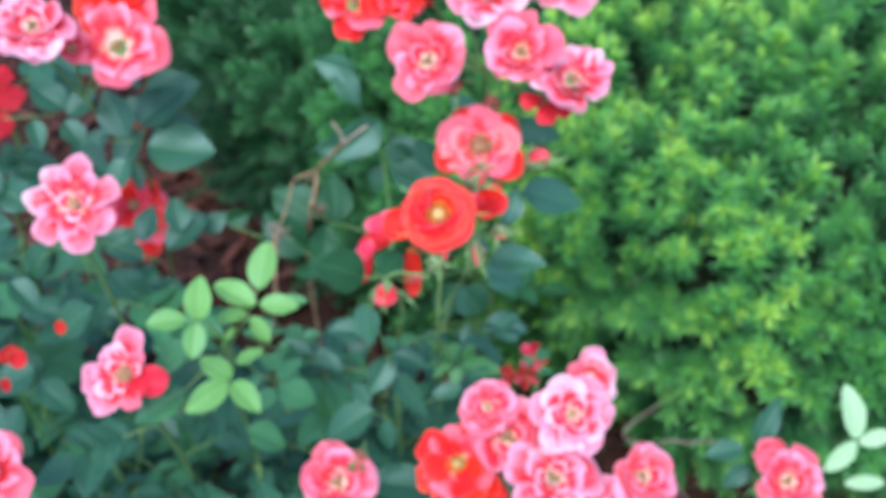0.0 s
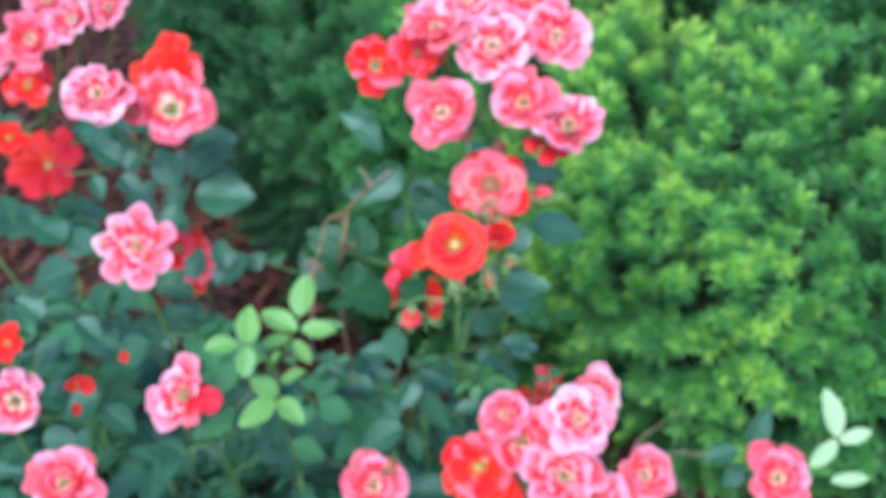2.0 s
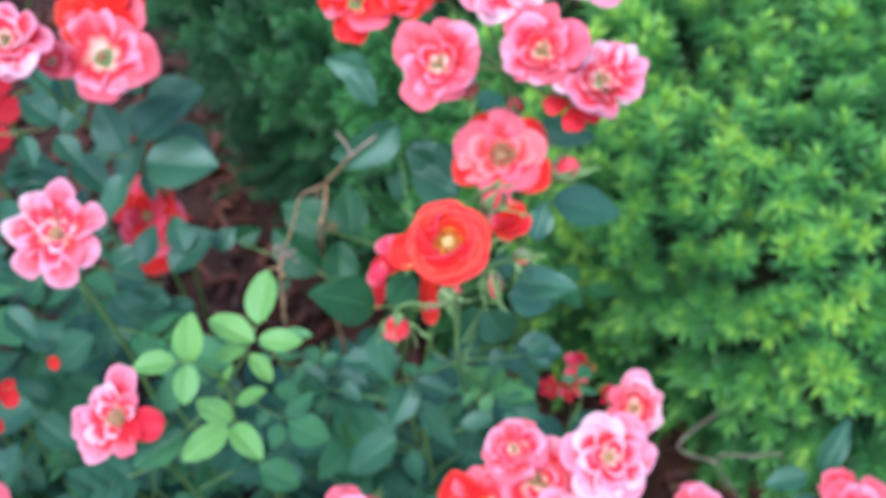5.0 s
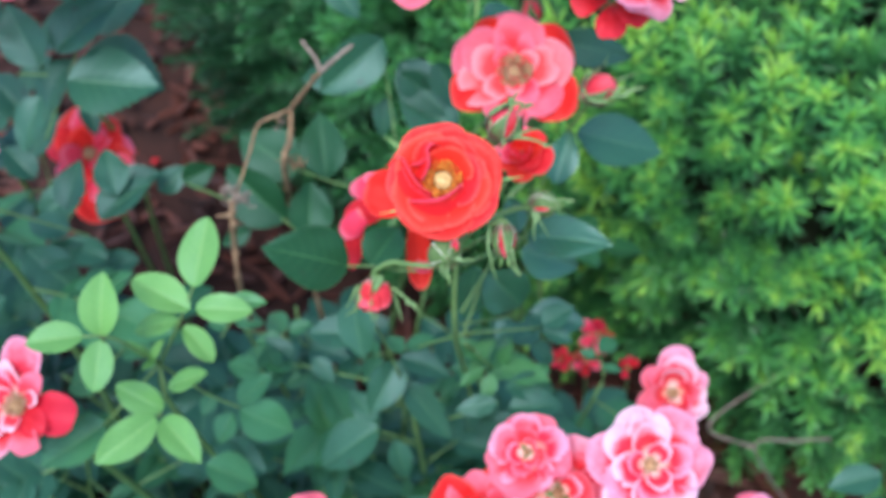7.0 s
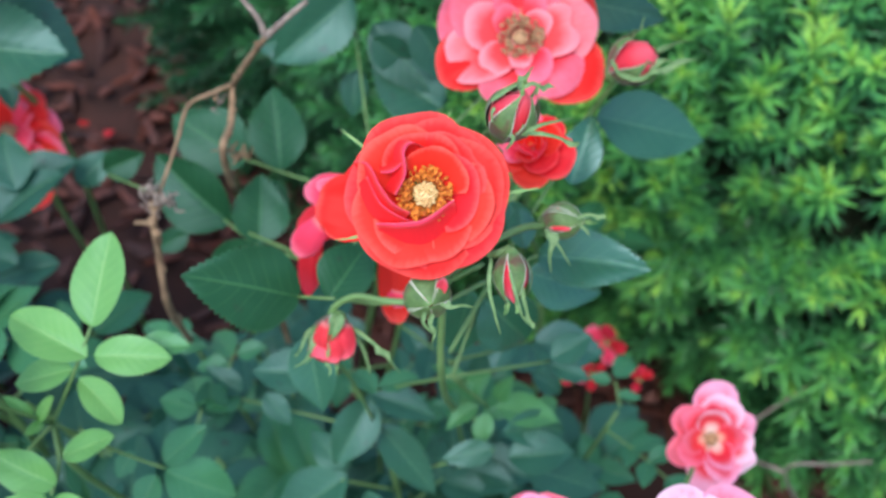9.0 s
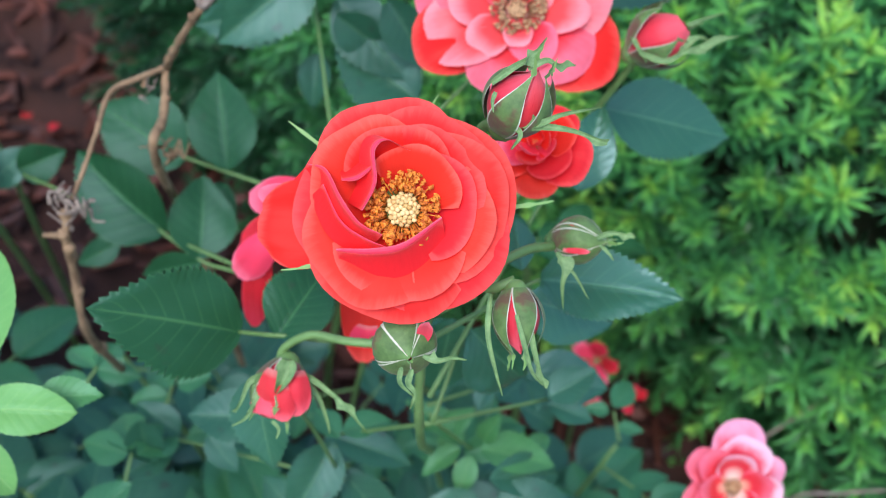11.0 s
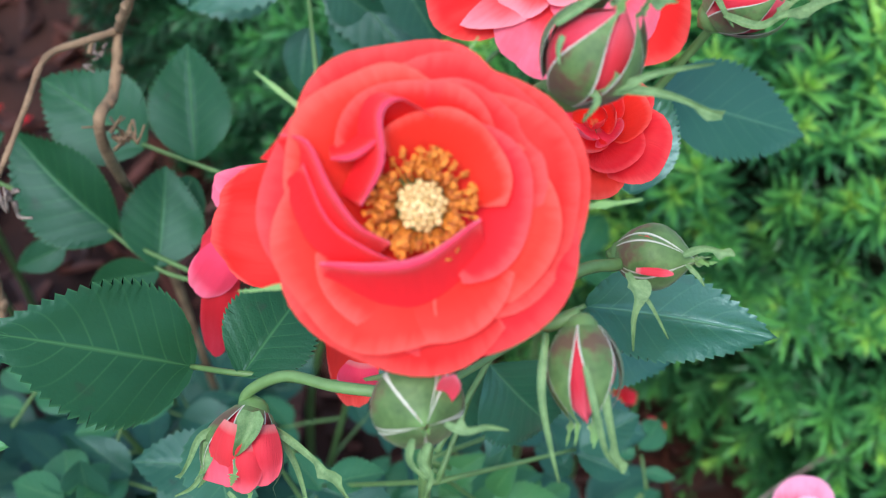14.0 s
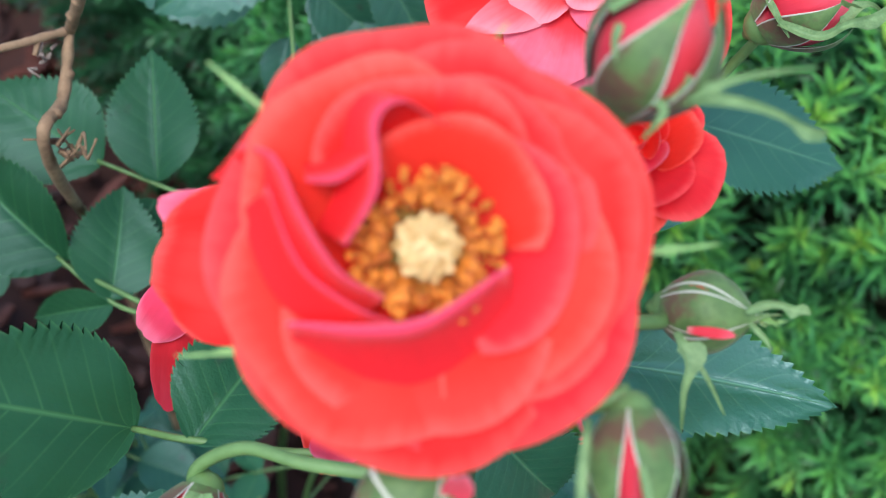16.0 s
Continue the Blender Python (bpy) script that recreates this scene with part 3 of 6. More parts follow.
def spray(root, knots, label, thick=0.0028, end=0.0016, group="flowering rose canes"):
    """A rose cane rooted in the ground that carries leaves, buds and blooms."""
    base = Vector((root[0], root[1], 0.0))
    ob = thing("rose_spray", base, label, "rose", group)
    random.seed(int(abs(root[0] * 991 + root[1] * 577) * 10))
    bm = tube(bmesh.new(), [base - Vector((0, 0, 0.02)), *knots], thick, end, 8, 0.08)
    part("cane", bm, STEM, ob)
    return ob


def path_point(knots, root, q):
    pts = [Vector((root[0], root[1], 0.0))] + [Vector(k) for k in knots]
    line = smooth_line(pts, 8)
    return line[min(int(q * (len(line) - 1)), len(line) - 1)]


def hero(plant, at, size, facing, stem_to):
    """The full-blown scarlet rose with folded inner petals that show their pink backs."""
    random.seed(77)
    m = axis_pose(at, facing)
    r = size / 2
    bm = calyx(r)
    bm.transform(m)
    up = Vector(facing).normalized()
    foot = Vector(at) - up * r * 0.55
    tube(bm, [stem_to, Vector(stem_to).lerp(foot, 0.5) + Vector((0, 0.006, -0.004)), foot, Vector(at) - up * r * 0.2], 0.0012, 0.0012, 8)
    head = part("bloom", bm, STEM, plant, "full-blown scarlet rose with folded petals")

    # petals from the rim inwards: turn, reach of the lip, half width, lift, opening low and high, curl, skew, tilt
    petals = (
        (256, 1.05, 62, -0.33, 58, 84, 40, 0.02, 0.02), (30, 1.05, 62, -0.32, 58, 82, 35, -0.03, 0.02), (112, 1.04, 58, -0.31, 58, 80, 35, 0.02, 0.02),
        (318, 1.04, 58, -0.30, 60, 80, 40, 0.02, 0.02), (186, 1.00, 56, -0.28, 60, 76, 45, -0.02, -0.02),
        (70, 0.95, 60, -0.25, 62, 72, 45, -0.03, 0.02), (5, 0.97, 62, -0.23, 64, 70, 50, 0.02, 0.02), (225, 0.97, 58, -0.22, 62, 72, 45, 0.03, 0.01),
        (138, 0.93, 50, -0.20, 64, 66, 45, 0.02, -0.02), (272, 0.84, 64, -0.17, 70, 58, 50, -0.02, 0.02), (340, 0.84, 58, -0.17, 68, 60, 50, 0.03, 0.02),
        (55, 0.80, 62, -0.15, 70, 56, 55, -0.03, 0.03), (100, 0.77, 52, -0.12, 74, 50, 50, 0.02, 0.0),
        (12, 0.68, 66, -0.10, 76, 46, 55, 0.02, 0.03), (66, 0.60, 62, -0.05, 80, 38, 55, -0.03, 0.02),
    )
    for turn, lip, wide, lift, low, high, curl, skew, tilt in petals:
        length = r * lip / petal_reach(low, high, curl)
        me = petal_mesh(length, wide, low, high, curl, random.uniform(0.020, 0.034), 0.012, lift * r, random.uniform(-0.04, 0.04), 0.0, 20, skew, tilt, 0.20)
        part("petal", me, PETALS["red"], head, at=m @ pose(0, 0, 0, 0, 0, turn))

    def ridge(points, out, lip, depth=0.30):
        """A petal folded along a ridge: a red wall down to the bowl and a rolled lip that shows the pink back."""
        line = smooth_line([(x * r, y * r, h * r) for x, y, h in points], 8)
        n = len(line) - 1
        o = Vector((out[0], out[1], 0)) * r

        def wall(u, v):
            p = line[min(n, round((u + 1) / 2 * n))]
            return p + o * (1 - v) ** 1.6 - Vector((0, 0, depth * r * (1 - v)))

        def fold(u, v):
            q = (u + 1) / 2
            p = line[min(n, round(q * n))]
            w = lip * math.sin(math.pi * (0.08 + 0.84 * q)) ** 0.7
            return p - o.normalized() * w * r * v + Vector((0, 0, (0.08 * math.sin(2.2 * v) - 0.07 * v * v) * w / 0.1 * r))

        part("petal", sheet("petal", wall, n, 6, 0.3), PETALS["red"], head, at=m)
        part("petal", sheet("petal", fold, n, 6, 0.3), PETALS["rose"], head, "petal lip turned to its pink back", m)

    ridge(((-0.90, 0.33, 0.02), (-0.72, 0.28, 0.18), (-0.55, 0.03, 0.34), (-0.37, -0.17, 0.32), (-0.16, -0.25, 0.22)), (-0.13, -0.14), 0.032, 0.20)
    ridge(((0.02, 0.52, 0.22), (-0.20, 0.60, 0.30), (-0.31, 0.50, 0.33), (-0.27, 0.22, 0.33), (-0.36, -0.04, 0.24)), (-0.14, 0.06), 0.042, 0.22)
    ridge(((-0.55, -0.42, 0.20), (-0.22, -0.42, 0.26), (0.06, -0.34, 0.28), (0.36, -0.06, 0.22)), (0.06, -0.22), 0.06, 0.22)
    ridge(((-0.72, 0.16, 0.20), (-0.54, -0.15, 0.26), (-0.32, -0.29, 0.26), (-0.08, -0.36, 0.20)), (-0.12, -0.12), 0.018, 0.14)
    ridge(((-0.56, 0.22, 0.20), (-0.42, 0.26, 0.26), (-0.28, 0.37, 0.28)), (-0.06, 0.14), 0.04, 0.2)
    tagged(part("stamen_ring", stamens_mesh(r * 0.345, 170), ANTHER, head, "curled orange-gold stamens", m @ pose(0, 0, -0.02 * r)), kind="stuff")
    tagged(part("pistil", pistil_mesh(r * 0.15, 46), STYLE, head, "pale cream styles", m @ pose(0, 0, 0.0)), kind="stuff")
    # narrow calyx lobes that reach past the petals
    for turn, length in ((147, 1.24), (84, 1.02), (219, 1.16), (6, 1.30), (290, 1.0)):
        me = sepal_mesh(r * length * 0.60, r * 0.07, 0.0, 0.85, 0.6, 30)
        part("sepal", me, SEPAL, head, at=m @ pose(0, 0, -0.22 * r, 0, 0, turn - 90) @ pose(0, 0, 0, -84, 0, 0))
    return head


# ---- ground and mulch ----
def ground():
    xs = [-400, -60, -12, -4] + [-2.4 + 0.06 * i for i in range(81)] + [4, 12, 60, 400]
    ys = [-400, -60, -12, -4] + [-1.2 + 0.06 * i for i in range(81)] + [5.5, 12, 60, 400]
    verts, faces = [], []
    for y in ys:
        for x in xs:
            near = abs(x) < 3 and -1.5 < y < 4
            z = (0.012 * noise.noise((x * 5, y * 5, 1)) + 0.006 * noise.noise((x * 17, y * 17, 4))) if near else 0.0
            verts.append((x, y, z))
    n = len(xs)
    for j in range(len(ys) - 1):
        for i in range(n - 1):
            faces.append((j * n + i, j * n + i + 1, (j + 1) * n + i + 1, (j + 1) * n + i))
    me = bpy.data.meshes.new("ground")
    me.from_pydata(verts, [], faces)
    me.polygons.foreach_set("use_smooth", [True] * len(me.polygons))
    me.materials.append(EARTH)
    return tagged(new("ground", me), "reddish-brown earth of the planting bed", "ground", kind="structure")


ground()


def mulch():
    random.seed(21)
    verts, faces = [], []
    for k in range(5200):
        x, y = random.uniform(-1.3, 0.8), random.uniform(0.4, 2.2)
        L, W, T = random.uniform(0.015, 0.06), random.uniform(0.006, 0.016), random.uniform(0.002, 0.006)
        m = pose(x, y, random.uniform(0.004, 0.026), random.uniform(-22, 22), random.uniform(-18, 18), random.uniform(0, 360))
        b = len(verts)
        bow = random.uniform(-0.004, 0.004)
        for q, dz, w in ((-0.5, 0, 0.55), (0.05, bow, 1.0), (0.5, 0, 0.4)):
            skew = random.uniform(-0.25, 0.25) * W
            for s, z in ((-1, 0), (1, 0), (1, 1), (-1, 1)):
                verts.append(m @ Vector((L * q, s * W * 0.5 * w + skew, dz + T * z)))
        for r in (0, 4):
            for i in range(4):
                faces.append((b + r + i, b + r + (i + 1) % 4, b + r + 4 + (i + 1) % 4, b + r + 4 + i))
        faces += [(b + 3, b + 2, b + 1, b), (b + 8, b + 9, b + 10, b + 11)]
    me = bpy.data.meshes.new("mulch")
    me.from_pydata(verts, [], faces)
    me.materials.append(CHIP)
    return tagged(new("mulch", me), "red-brown shredded bark mulch over the bed", "mulch", kind="stuff")


mulch()


# ---- the yew ----
def shoot_mesh(seed, length, needles):
    """A yew shoot along z: a thin twig with narrow needles all round, shorter and paler towards the tip."""
    random.seed(seed)
    verts, faces, tones = [], [], []
    for k in range(needles):
        q = (k + 0.5) / needles
        a = k * 2.39996 + random.uniform(-0.25, 0.25)
        z = length * (0.05 + 0.95 * q)
        L = (0.023 if q < 0.82 else 0.023 * (1 - 3.4 * (q - 0.82))) * random.uniform(0.8, 1.12)
        rise = radians(24 + 26 * q + (190 * (q - 0.82) if q > 0.82 else 0) + random.uniform(-9, 9))
        out = Vector((math.cos(a) * math.cos(rise), math.sin(a) * math.cos(rise), math.sin(rise)))
        side = Vector((-math.sin(a), math.cos(a), 0))
        w = 0.0015
        o = Vector((0, 0, z))
        droop = Vector((0, 0, -0.12 * L * (1 - q)))
        b = len(verts)
        mid = o + out * L * 0.55 + Vector((0, 0, 0.08 * L))
        verts += [o + side * w * 0.5, o - side * w * 0.5, mid + side * w, mid - Vector((0, 0, w * 0.4)), mid - side * w, o + out * L + droop]
        faces += [(b, b + 1, b + 3), (b, b + 3, b + 2), (b + 1, b + 4, b + 3), (b + 2, b + 3, b + 5), (b + 3, b + 4, b + 5)]
        tones += [q, q, q * 0.93, q * 0.93, q * 0.93, q * 0.86]
    b = len(verts)
    for z, r in ((-0.04, 0.0016), (length, 0.0007)):
        verts += [Vector((r * math.cos(2.1 * i), r * math.sin(2.1 * i), z)) for i in range(3)]
        tones += [0.1] * 3
    faces += [(b + i, b + (i + 1) % 3, b + 3 + (i + 1) % 3, b + 3 + i) for i in range(3)]
    return verts, faces, tones


def mesh_of(name, verts, faces, tones, material):
    me = bpy.data.meshes.new(name)
    me.from_pydata(verts, [], faces)
    uv = me.uv_layers.new(name="UVMap").data
    for loop in me.loops:
        uv[loop.index].uv = (0.5, tones[loop.vertex_index])
    me.materials.append(material)
    return me


OUTLINE = [(-0.62, 1.72), (-0.52, 1.42), (-0.27, 1.12), (0.02, 0.92), (0.30, 0.80), (0.62, 0.75), (1.0, 0.80), (1.42, 1.0), (1.6, 1.4), (1.45, 1.9), (0.95, 2.2), (0.3, 2.3), (-0.35, 2.15), (-0.62, 1.72)]
PROFILE = [(0.07, 0.02), (0.02, 0.09), (0.0, 0.20), (0.02, 0.31), (0.12, 0.41), (0.30, 0.50), (0.50, 0.56), (0.72, 0.58)]


def along(points, q):
    q = max(0.0, min(0.9999, q)) * (len(points) - 1)
    i = int(q)
    f = q - i
    return [a + (b - a) * f for a, b in zip(points[i], points[i + 1])]


def hedge_point(s, q, inset=0.0):
    """A place on the yew's skin, by its stretch s along the front and q from the ground to the top, and the way out of it."""
    e = 0.015
    p, p2 = Vector(along(OUTLINE, s)), Vector(along(OUTLINE, min(1, s + e)))
    p1 = Vector(along(OUTLINE, max(0, s - e)))
    t = (p2 - p1).normalized()
    out = Vector((t.y, -t.x, 0)).normalized()
    n, z = along(PROFILE, q)
    n1, z1 = along(PROFILE, max(0, q - 0.05))
    n2, z2 = along(PROFILE, min(1, q + 0.05))
    normal = (out * (z2 - z1) + Vector((0, 0, 1)) * (n2 - n1)).normalized()
    lump = 0.08 * noise.noise((p.x * 4 + 3, z * 5 + n * 3, p.y * 4)) + 0.02 * noise.noise((p.x * 13, z * 13 + n * 9, p.y * 13))
    at = Vector((p.x, p.y, 0)) - out * n + Vector((0, 0, z)) + normal * (lump - inset)
    return at, normal


def yew():
    plant = thing("yew_shrub", (0.35, 1.35, 0.0), "dense green spreading yew with yellow-green shoot tips", "shrub")
    # trunk of woody stems
    bm = bmesh.new()
    for k in range(7):
        a = k * 0.9
        tip = Vector((0.35 + 0.4 * math.cos(a), 1.42 + 0.25 * math.sin(a), 0.30))
        tube(bm, [(0.35 + 0.02 * math.cos(a), 1.35 + 0.02 * math.sin(a), -0.03), Vector((0.35, 1.35, 0.12)).lerp(tip, 0.4), tip], 0.014, 0.006, 7, 0.1)
    part("trunk", bm, CANE, plant)
    # near-black hull for the inner twigs, with their shade in its colour
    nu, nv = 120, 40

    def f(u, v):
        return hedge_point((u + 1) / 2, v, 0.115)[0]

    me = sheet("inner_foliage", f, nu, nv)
    tagged(part("inner_foliage", me, TWIG_SHADE, plant), kind="stuff")
    kinds = [shoot_mesh(300 + k, 0.048 + 0.010 * (k % 4), 42) for k in range(8)]
    # darker and lighter copies of each shoot, which also carry painted shade
    meshes = [[mesh_of("shoot", vs, fs, [a * tone for a in ag], YEW) for vs, fs, ag in kinds] for tone in (0.74, 0.9, 1.02)]
    random.seed(5)
    verts, faces, tones = [], [], []
    single = 0
    for k in range(5400):
        s = 0.03 + 0.55 * random.random() if k % 8 else random.random()
        q = random.random() ** 0.9
        inset = random.choice((0.03, 0.035, 0.05, 0.06, 0.075))
        at, normal = hedge_point(s, q, inset)
        if at.z < 0.03 or q < 0.36 and random.random() < 0.48:
            continue
        way = (normal + Vector((0, 0, 0.35)) + Vector((random.gauss(0, 0.27), random.gauss(0, 0.27), random.gauss(0, 0.22)))).normalized()
        size = random.uniform(0.85, 1.35)
        m = axis_pose(at, way, random.uniform(0, 360)) @ Matrix.Scale(size, 4)
        i = k % 8
        # random lushness, plus shade painted into low shoots and the two sides
        lush_shade = 0.34 * noise.noise(at * 7.5) + 2.5 * max(-0.28, min(0.13, at.x + 0.05)) - 1.5 * max(0.0, min(0.35, at.x - 0.22)) - 1.7 * max(0.0, 0.29 - at.z) - 0.02 + random.uniform(-0.06, 0.06)
        if single < 290 and 0.22 < s < 0.42 and 0.1 < q < 0.7 and inset < 0.045:
            single += 1
            part("shoot", meshes[0 if lush_shade < -0.10 else 1 if lush_shade < 0.10 else 2][i], None, plant, at=m)
            continue
        b = len(verts)
        # old: recessed shoots are darkened further, shade put into their colour
        old = lush_shade - 0.02 - (0.15 if inset > 0.045 else 0.0)
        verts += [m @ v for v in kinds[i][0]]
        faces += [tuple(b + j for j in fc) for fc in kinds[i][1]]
        tones += [max(0.0, min(1.04, a + old * a)) for a in kinds[i][2]]
    rest = part("foliage", mesh_of("foliage", verts, faces, tones, YEW), None, plant)
    tagged(rest, kind="stuff")


yew()


def dead_cane(root, lines, label, pale=()):
    """A leafless dead rose cane with forks, rooted in the bed."""
    base = Vector((root[0], root[1], 0.0))
    ob = thing("dead_cane", base, label, "twig")
    random.seed(61)
    for k, (pts, r0, r1) in enumerate(lines):
        bm = tube(bmesh.new(), pts, r0, r1, 8, 0.22)
        for p in smooth_line(pts, 3)[1:-1]:
            if random.random() < 0.6:
                bmesh.ops.create_icosphere(bm, subdivisions=1, radius=r1 * 1.35, matrix=Matrix.Translation(p + Vector((random.uniform(-1, 1), random.uniform(-1, 1), 0.5)) * r1 * 0.6))
        part("twig", bm, GREY if k in pale else DEAD, ob)
    return ob


def scraps(owner, at, count, spread, size, material, name):
    """Shrivelled remains of old flowers: crumpled flakes on a twig."""
    bm = bmesh.new()
    for k in range(count):
        p = Vector(at) + Vector((random.gauss(0, spread), random.gauss(0, spread), random.gauss(0, spread)))
        tube(bm, [p, p + Vector((random.uniform(-1, 1), random.uniform(-1, 1), random.uniform(-1, 1))) * size, p + Vector((random.uniform(-1, 1), random.uniform(-1, 1), random.uniform(-0.5, 1))) * size * 1.5], size * 0.22, size * 0.08, 5, 0.3, 3)
    return tagged(part(name, bm, material, owner), kind="stuff")


def fallen_petal(at, size, style, seed):
    """A dropped petal lying on the mulch."""
    random.seed(seed)
    me = petal_mesh(size, 36, 70, 84, random.uniform(-30, 60), 0.10, 0.05)
    me.materials.append(PETALS[style])
    ob = new("fallen_petal", me)
    ob.matrix_basis = pose(at[0], at[1], 0.026, random.uniform(-14, 14), random.uniform(-14, 14), random.uniform(0, 360))
    return tagged(ob, "dropped red rose petal lying on the bark mulch", "petal", "fallen petals")


# ---- the plants ----

main_knots = [(0.0100, 0.6800, 0.2000), (0.0000, 0.6200, 0.4200), (-0.0018, 0.5390, 0.5797), (-0.0018, 0.5321, 0.6399), (0.0021, 0.5356, 0.6626), (0.0081, 0.5192, 0.6853)]
main = spray((0.010, 0.700), main_knots, "green rose cane with one scarlet full-blown rose and nodding buds", thick=0.0020, end=0.0010)
hero(main, (-0.0054, 0.5132, 0.7183), 0.0466, (0.0290, -0.6513, 0.7583), (0.0081, 0.5192, 0.6853))
nodding = bud(main, (0.0213, 0.5035, 0.6950), (0.1500, -0.8400, -0.4600), 0.0150, 0.0108, 1, 0, [(0.0081, 0.5192, 0.6853), (0.0114, 0.5140, 0.6939), (0.0152, 0.5107, 0.6976)], spread=(0.02, 0.0, 0.1, 0.03, 0.12), tails=0.3, spin=200)
leafy_sepal(nodding, [(0.0145, 0.5060, 0.7014), (0.0146, 0.4983, 0.6975), (0.0168, 0.4939, 0.6909), (0.0190, 0.4906, 0.6854)], 0.0009)
leafy_sepal(nodding, [(0.0229, 0.5065, 0.6990), (0.0241, 0.4991, 0.6965), (0.0262, 0.4948, 0.6913), (0.0282, 0.4926, 0.6868)], 0.0011, 2)
leafy_sepal(nodding, [(0.0203, 0.5006, 0.7019), (0.0229, 0.4951, 0.6971), (0.0248, 0.4928, 0.6924), (0.0274, 0.4920, 0.6889)], 0.0008)
drooping = bud(main, (-0.0392, 0.5180, 0.6348), (-0.1200, -0.9100, -0.3000), 0.0172, 0.0140, 2, 0.80, [(-0.0085, 0.5241, 0.6530), (-0.0209, 0.5256, 0.6507), (-0.0315, 0.5289, 0.6474), (-0.0393, 0.5286, 0.6407), (-0.0401, 0.5265, 0.6363)], spread=(0.40, 0.5, 0.35, 0.6, 0.5), tails=0.2, spin=60)
leafy_sepal(drooping, [(-0.0332, 0.5211, 0.6407), (-0.0274, 0.5178, 0.6402), (-0.0213, 0.5141, 0.6382), (-0.0140, 0.5097, 0.6314)], 0.0013, 3)
leafy_sepal(drooping, [(-0.0328, 0.5223, 0.6377), (-0.0284, 0.5179, 0.6338), (-0.0259, 0.5144, 0.6280), (-0.0250, 0.5118, 0.6257)], 0.0010)
leafy_sepal(drooping, [(-0.0445, 0.5191, 0.6406), (-0.0468, 0.5169, 0.6401), (-0.0482, 0.5135, 0.6372), (-0.0500, 0.5111, 0.6338)], 0.0012, 2)
leafy_sepal(drooping, [(-0.0451, 0.5161, 0.6407), (-0.0449, 0.5124, 0.6375), (-0.0471, 0.5102, 0.6330), (-0.0510, 0.5093, 0.6297)], 0.0010, 1)
leafy_sepal(drooping, [(-0.0394, 0.5082, 0.6363), (-0.0374, 0.5067, 0.6349), (-0.0378, 0.5046, 0.6331)], 0.0008)
loose_petal(drooping, (-0.0389, 0.5188, 0.6448), (-0.0407, 0.5097, 0.6343), 0.0046, "bud", -0.7, roll=-0.1)
loose_petal(drooping, (-0.0347, 0.5194, 0.6439), (-0.0333, 0.5097, 0.6367), 0.0044, "bud", -0.7, roll=-0.08)
loose_petal(drooping, (-0.0364, 0.5156, 0.6432), (-0.0368, 0.5085, 0.6358), 0.0034, "bud", -0.6, roll=0.05)
leafy_sepal(drooping, [(-0.0363, 0.5200, 0.6471), (-0.0363, 0.5173, 0.6461), (-0.0371, 0.5154, 0.6445), (-0.0384, 0.5139, 0.6419)], 0.0044)
closed = bud(main, (-0.0030, 0.4970, 0.6915), (0.2293, -0.7779, 0.4352), 0.0118, 0.0136, 3, -0.1, [(0.0081, 0.5192, 0.6853), (0.0020, 0.5130, 0.6835)], spread=(0.0, 0.0, 0.02, 0.0, 0.03), tails=0.15, show=False)
leafy_sepal(closed, [(0.0012, 0.4930, 0.6946), (0.0041, 0.4924, 0.6940), (0.0073, 0.4937, 0.6937), (0.0105, 0.4942, 0.6927)], 0.0009, 1)
leafy_sepal(closed, [(-0.0009, 0.4912, 0.6918), (-0.0016, 0.4895, 0.6890), (-0.0001, 0.4884, 0.6867), (-0.0008, 0.4863, 0.6836)], 0.0011, 1)
leafy_sepal(closed, [(-0.0033, 0.4914, 0.6920), (-0.0034, 0.4894, 0.6890), (-0.0004, 0.4880, 0.6863)], 0.0009)
loose_petal(closed, (0.0004, 0.4973, 0.6931), (0.0017, 0.4967, 0.7017), 0.0017, "rose", 0.3)
side_bud = bud(main, (0.0375, 0.5440, 0.6780), (0.7972, -0.3064, 0.3800), 0.0150, 0.0118, 4, 0.0, [(0.0081, 0.5192, 0.6853), (0.0159, 0.5299, 0.6825), (0.0240, 0.5386, 0.6791), (0.0300, 0.5423, 0.6768)], spread=(0.0, 0.0, 0.02, 0.02, 0.0), tails=0.25, show=False)
loose_petal(side_bud, (0.0322, 0.5371, 0.6816), (0.0387, 0.5360, 0.6830), 0.0008, "bud", -0.3)
leafy_sepal(side_bud, [(0.0309, 0.5372, 0.6804), (0.0328, 0.5331, 0.6794), (0.0327, 0.5303, 0.6756), (0.0335, 0.5274, 0.6705)], 0.0012, 1)
leafy_sepal(side_bud, [(0.0326, 0.5356, 0.6789), (0.0357, 0.5333, 0.6768), (0.0398, 0.5303, 0.6715)], 0.0006)
leafy_sepal(side_bud, [(0.0405, 0.5407, 0.6830), (0.0443, 0.5419, 0.6840), (0.0498, 0.5414, 0.6834)], 0.0011, 2)
leafy_sepal(side_bud, [(0.0412, 0.5395, 0.6820), (0.0437, 0.5380, 0.6806), (0.0450, 0.5368, 0.6795)], 0.0006)
upright = bud(main, (0.0175, 0.5395, 0.7285), (0.3410, 0.1480, 0.8068), 0.0170, 0.0148, 5, 0, [(0.0081, 0.5192, 0.6853), (0.0077, 0.5494, 0.7010), (0.0114, 0.5440, 0.7160)], spread=(0.0, 0.02, 0.05, 0.0, 0.1), spin=12, tails=0.3)
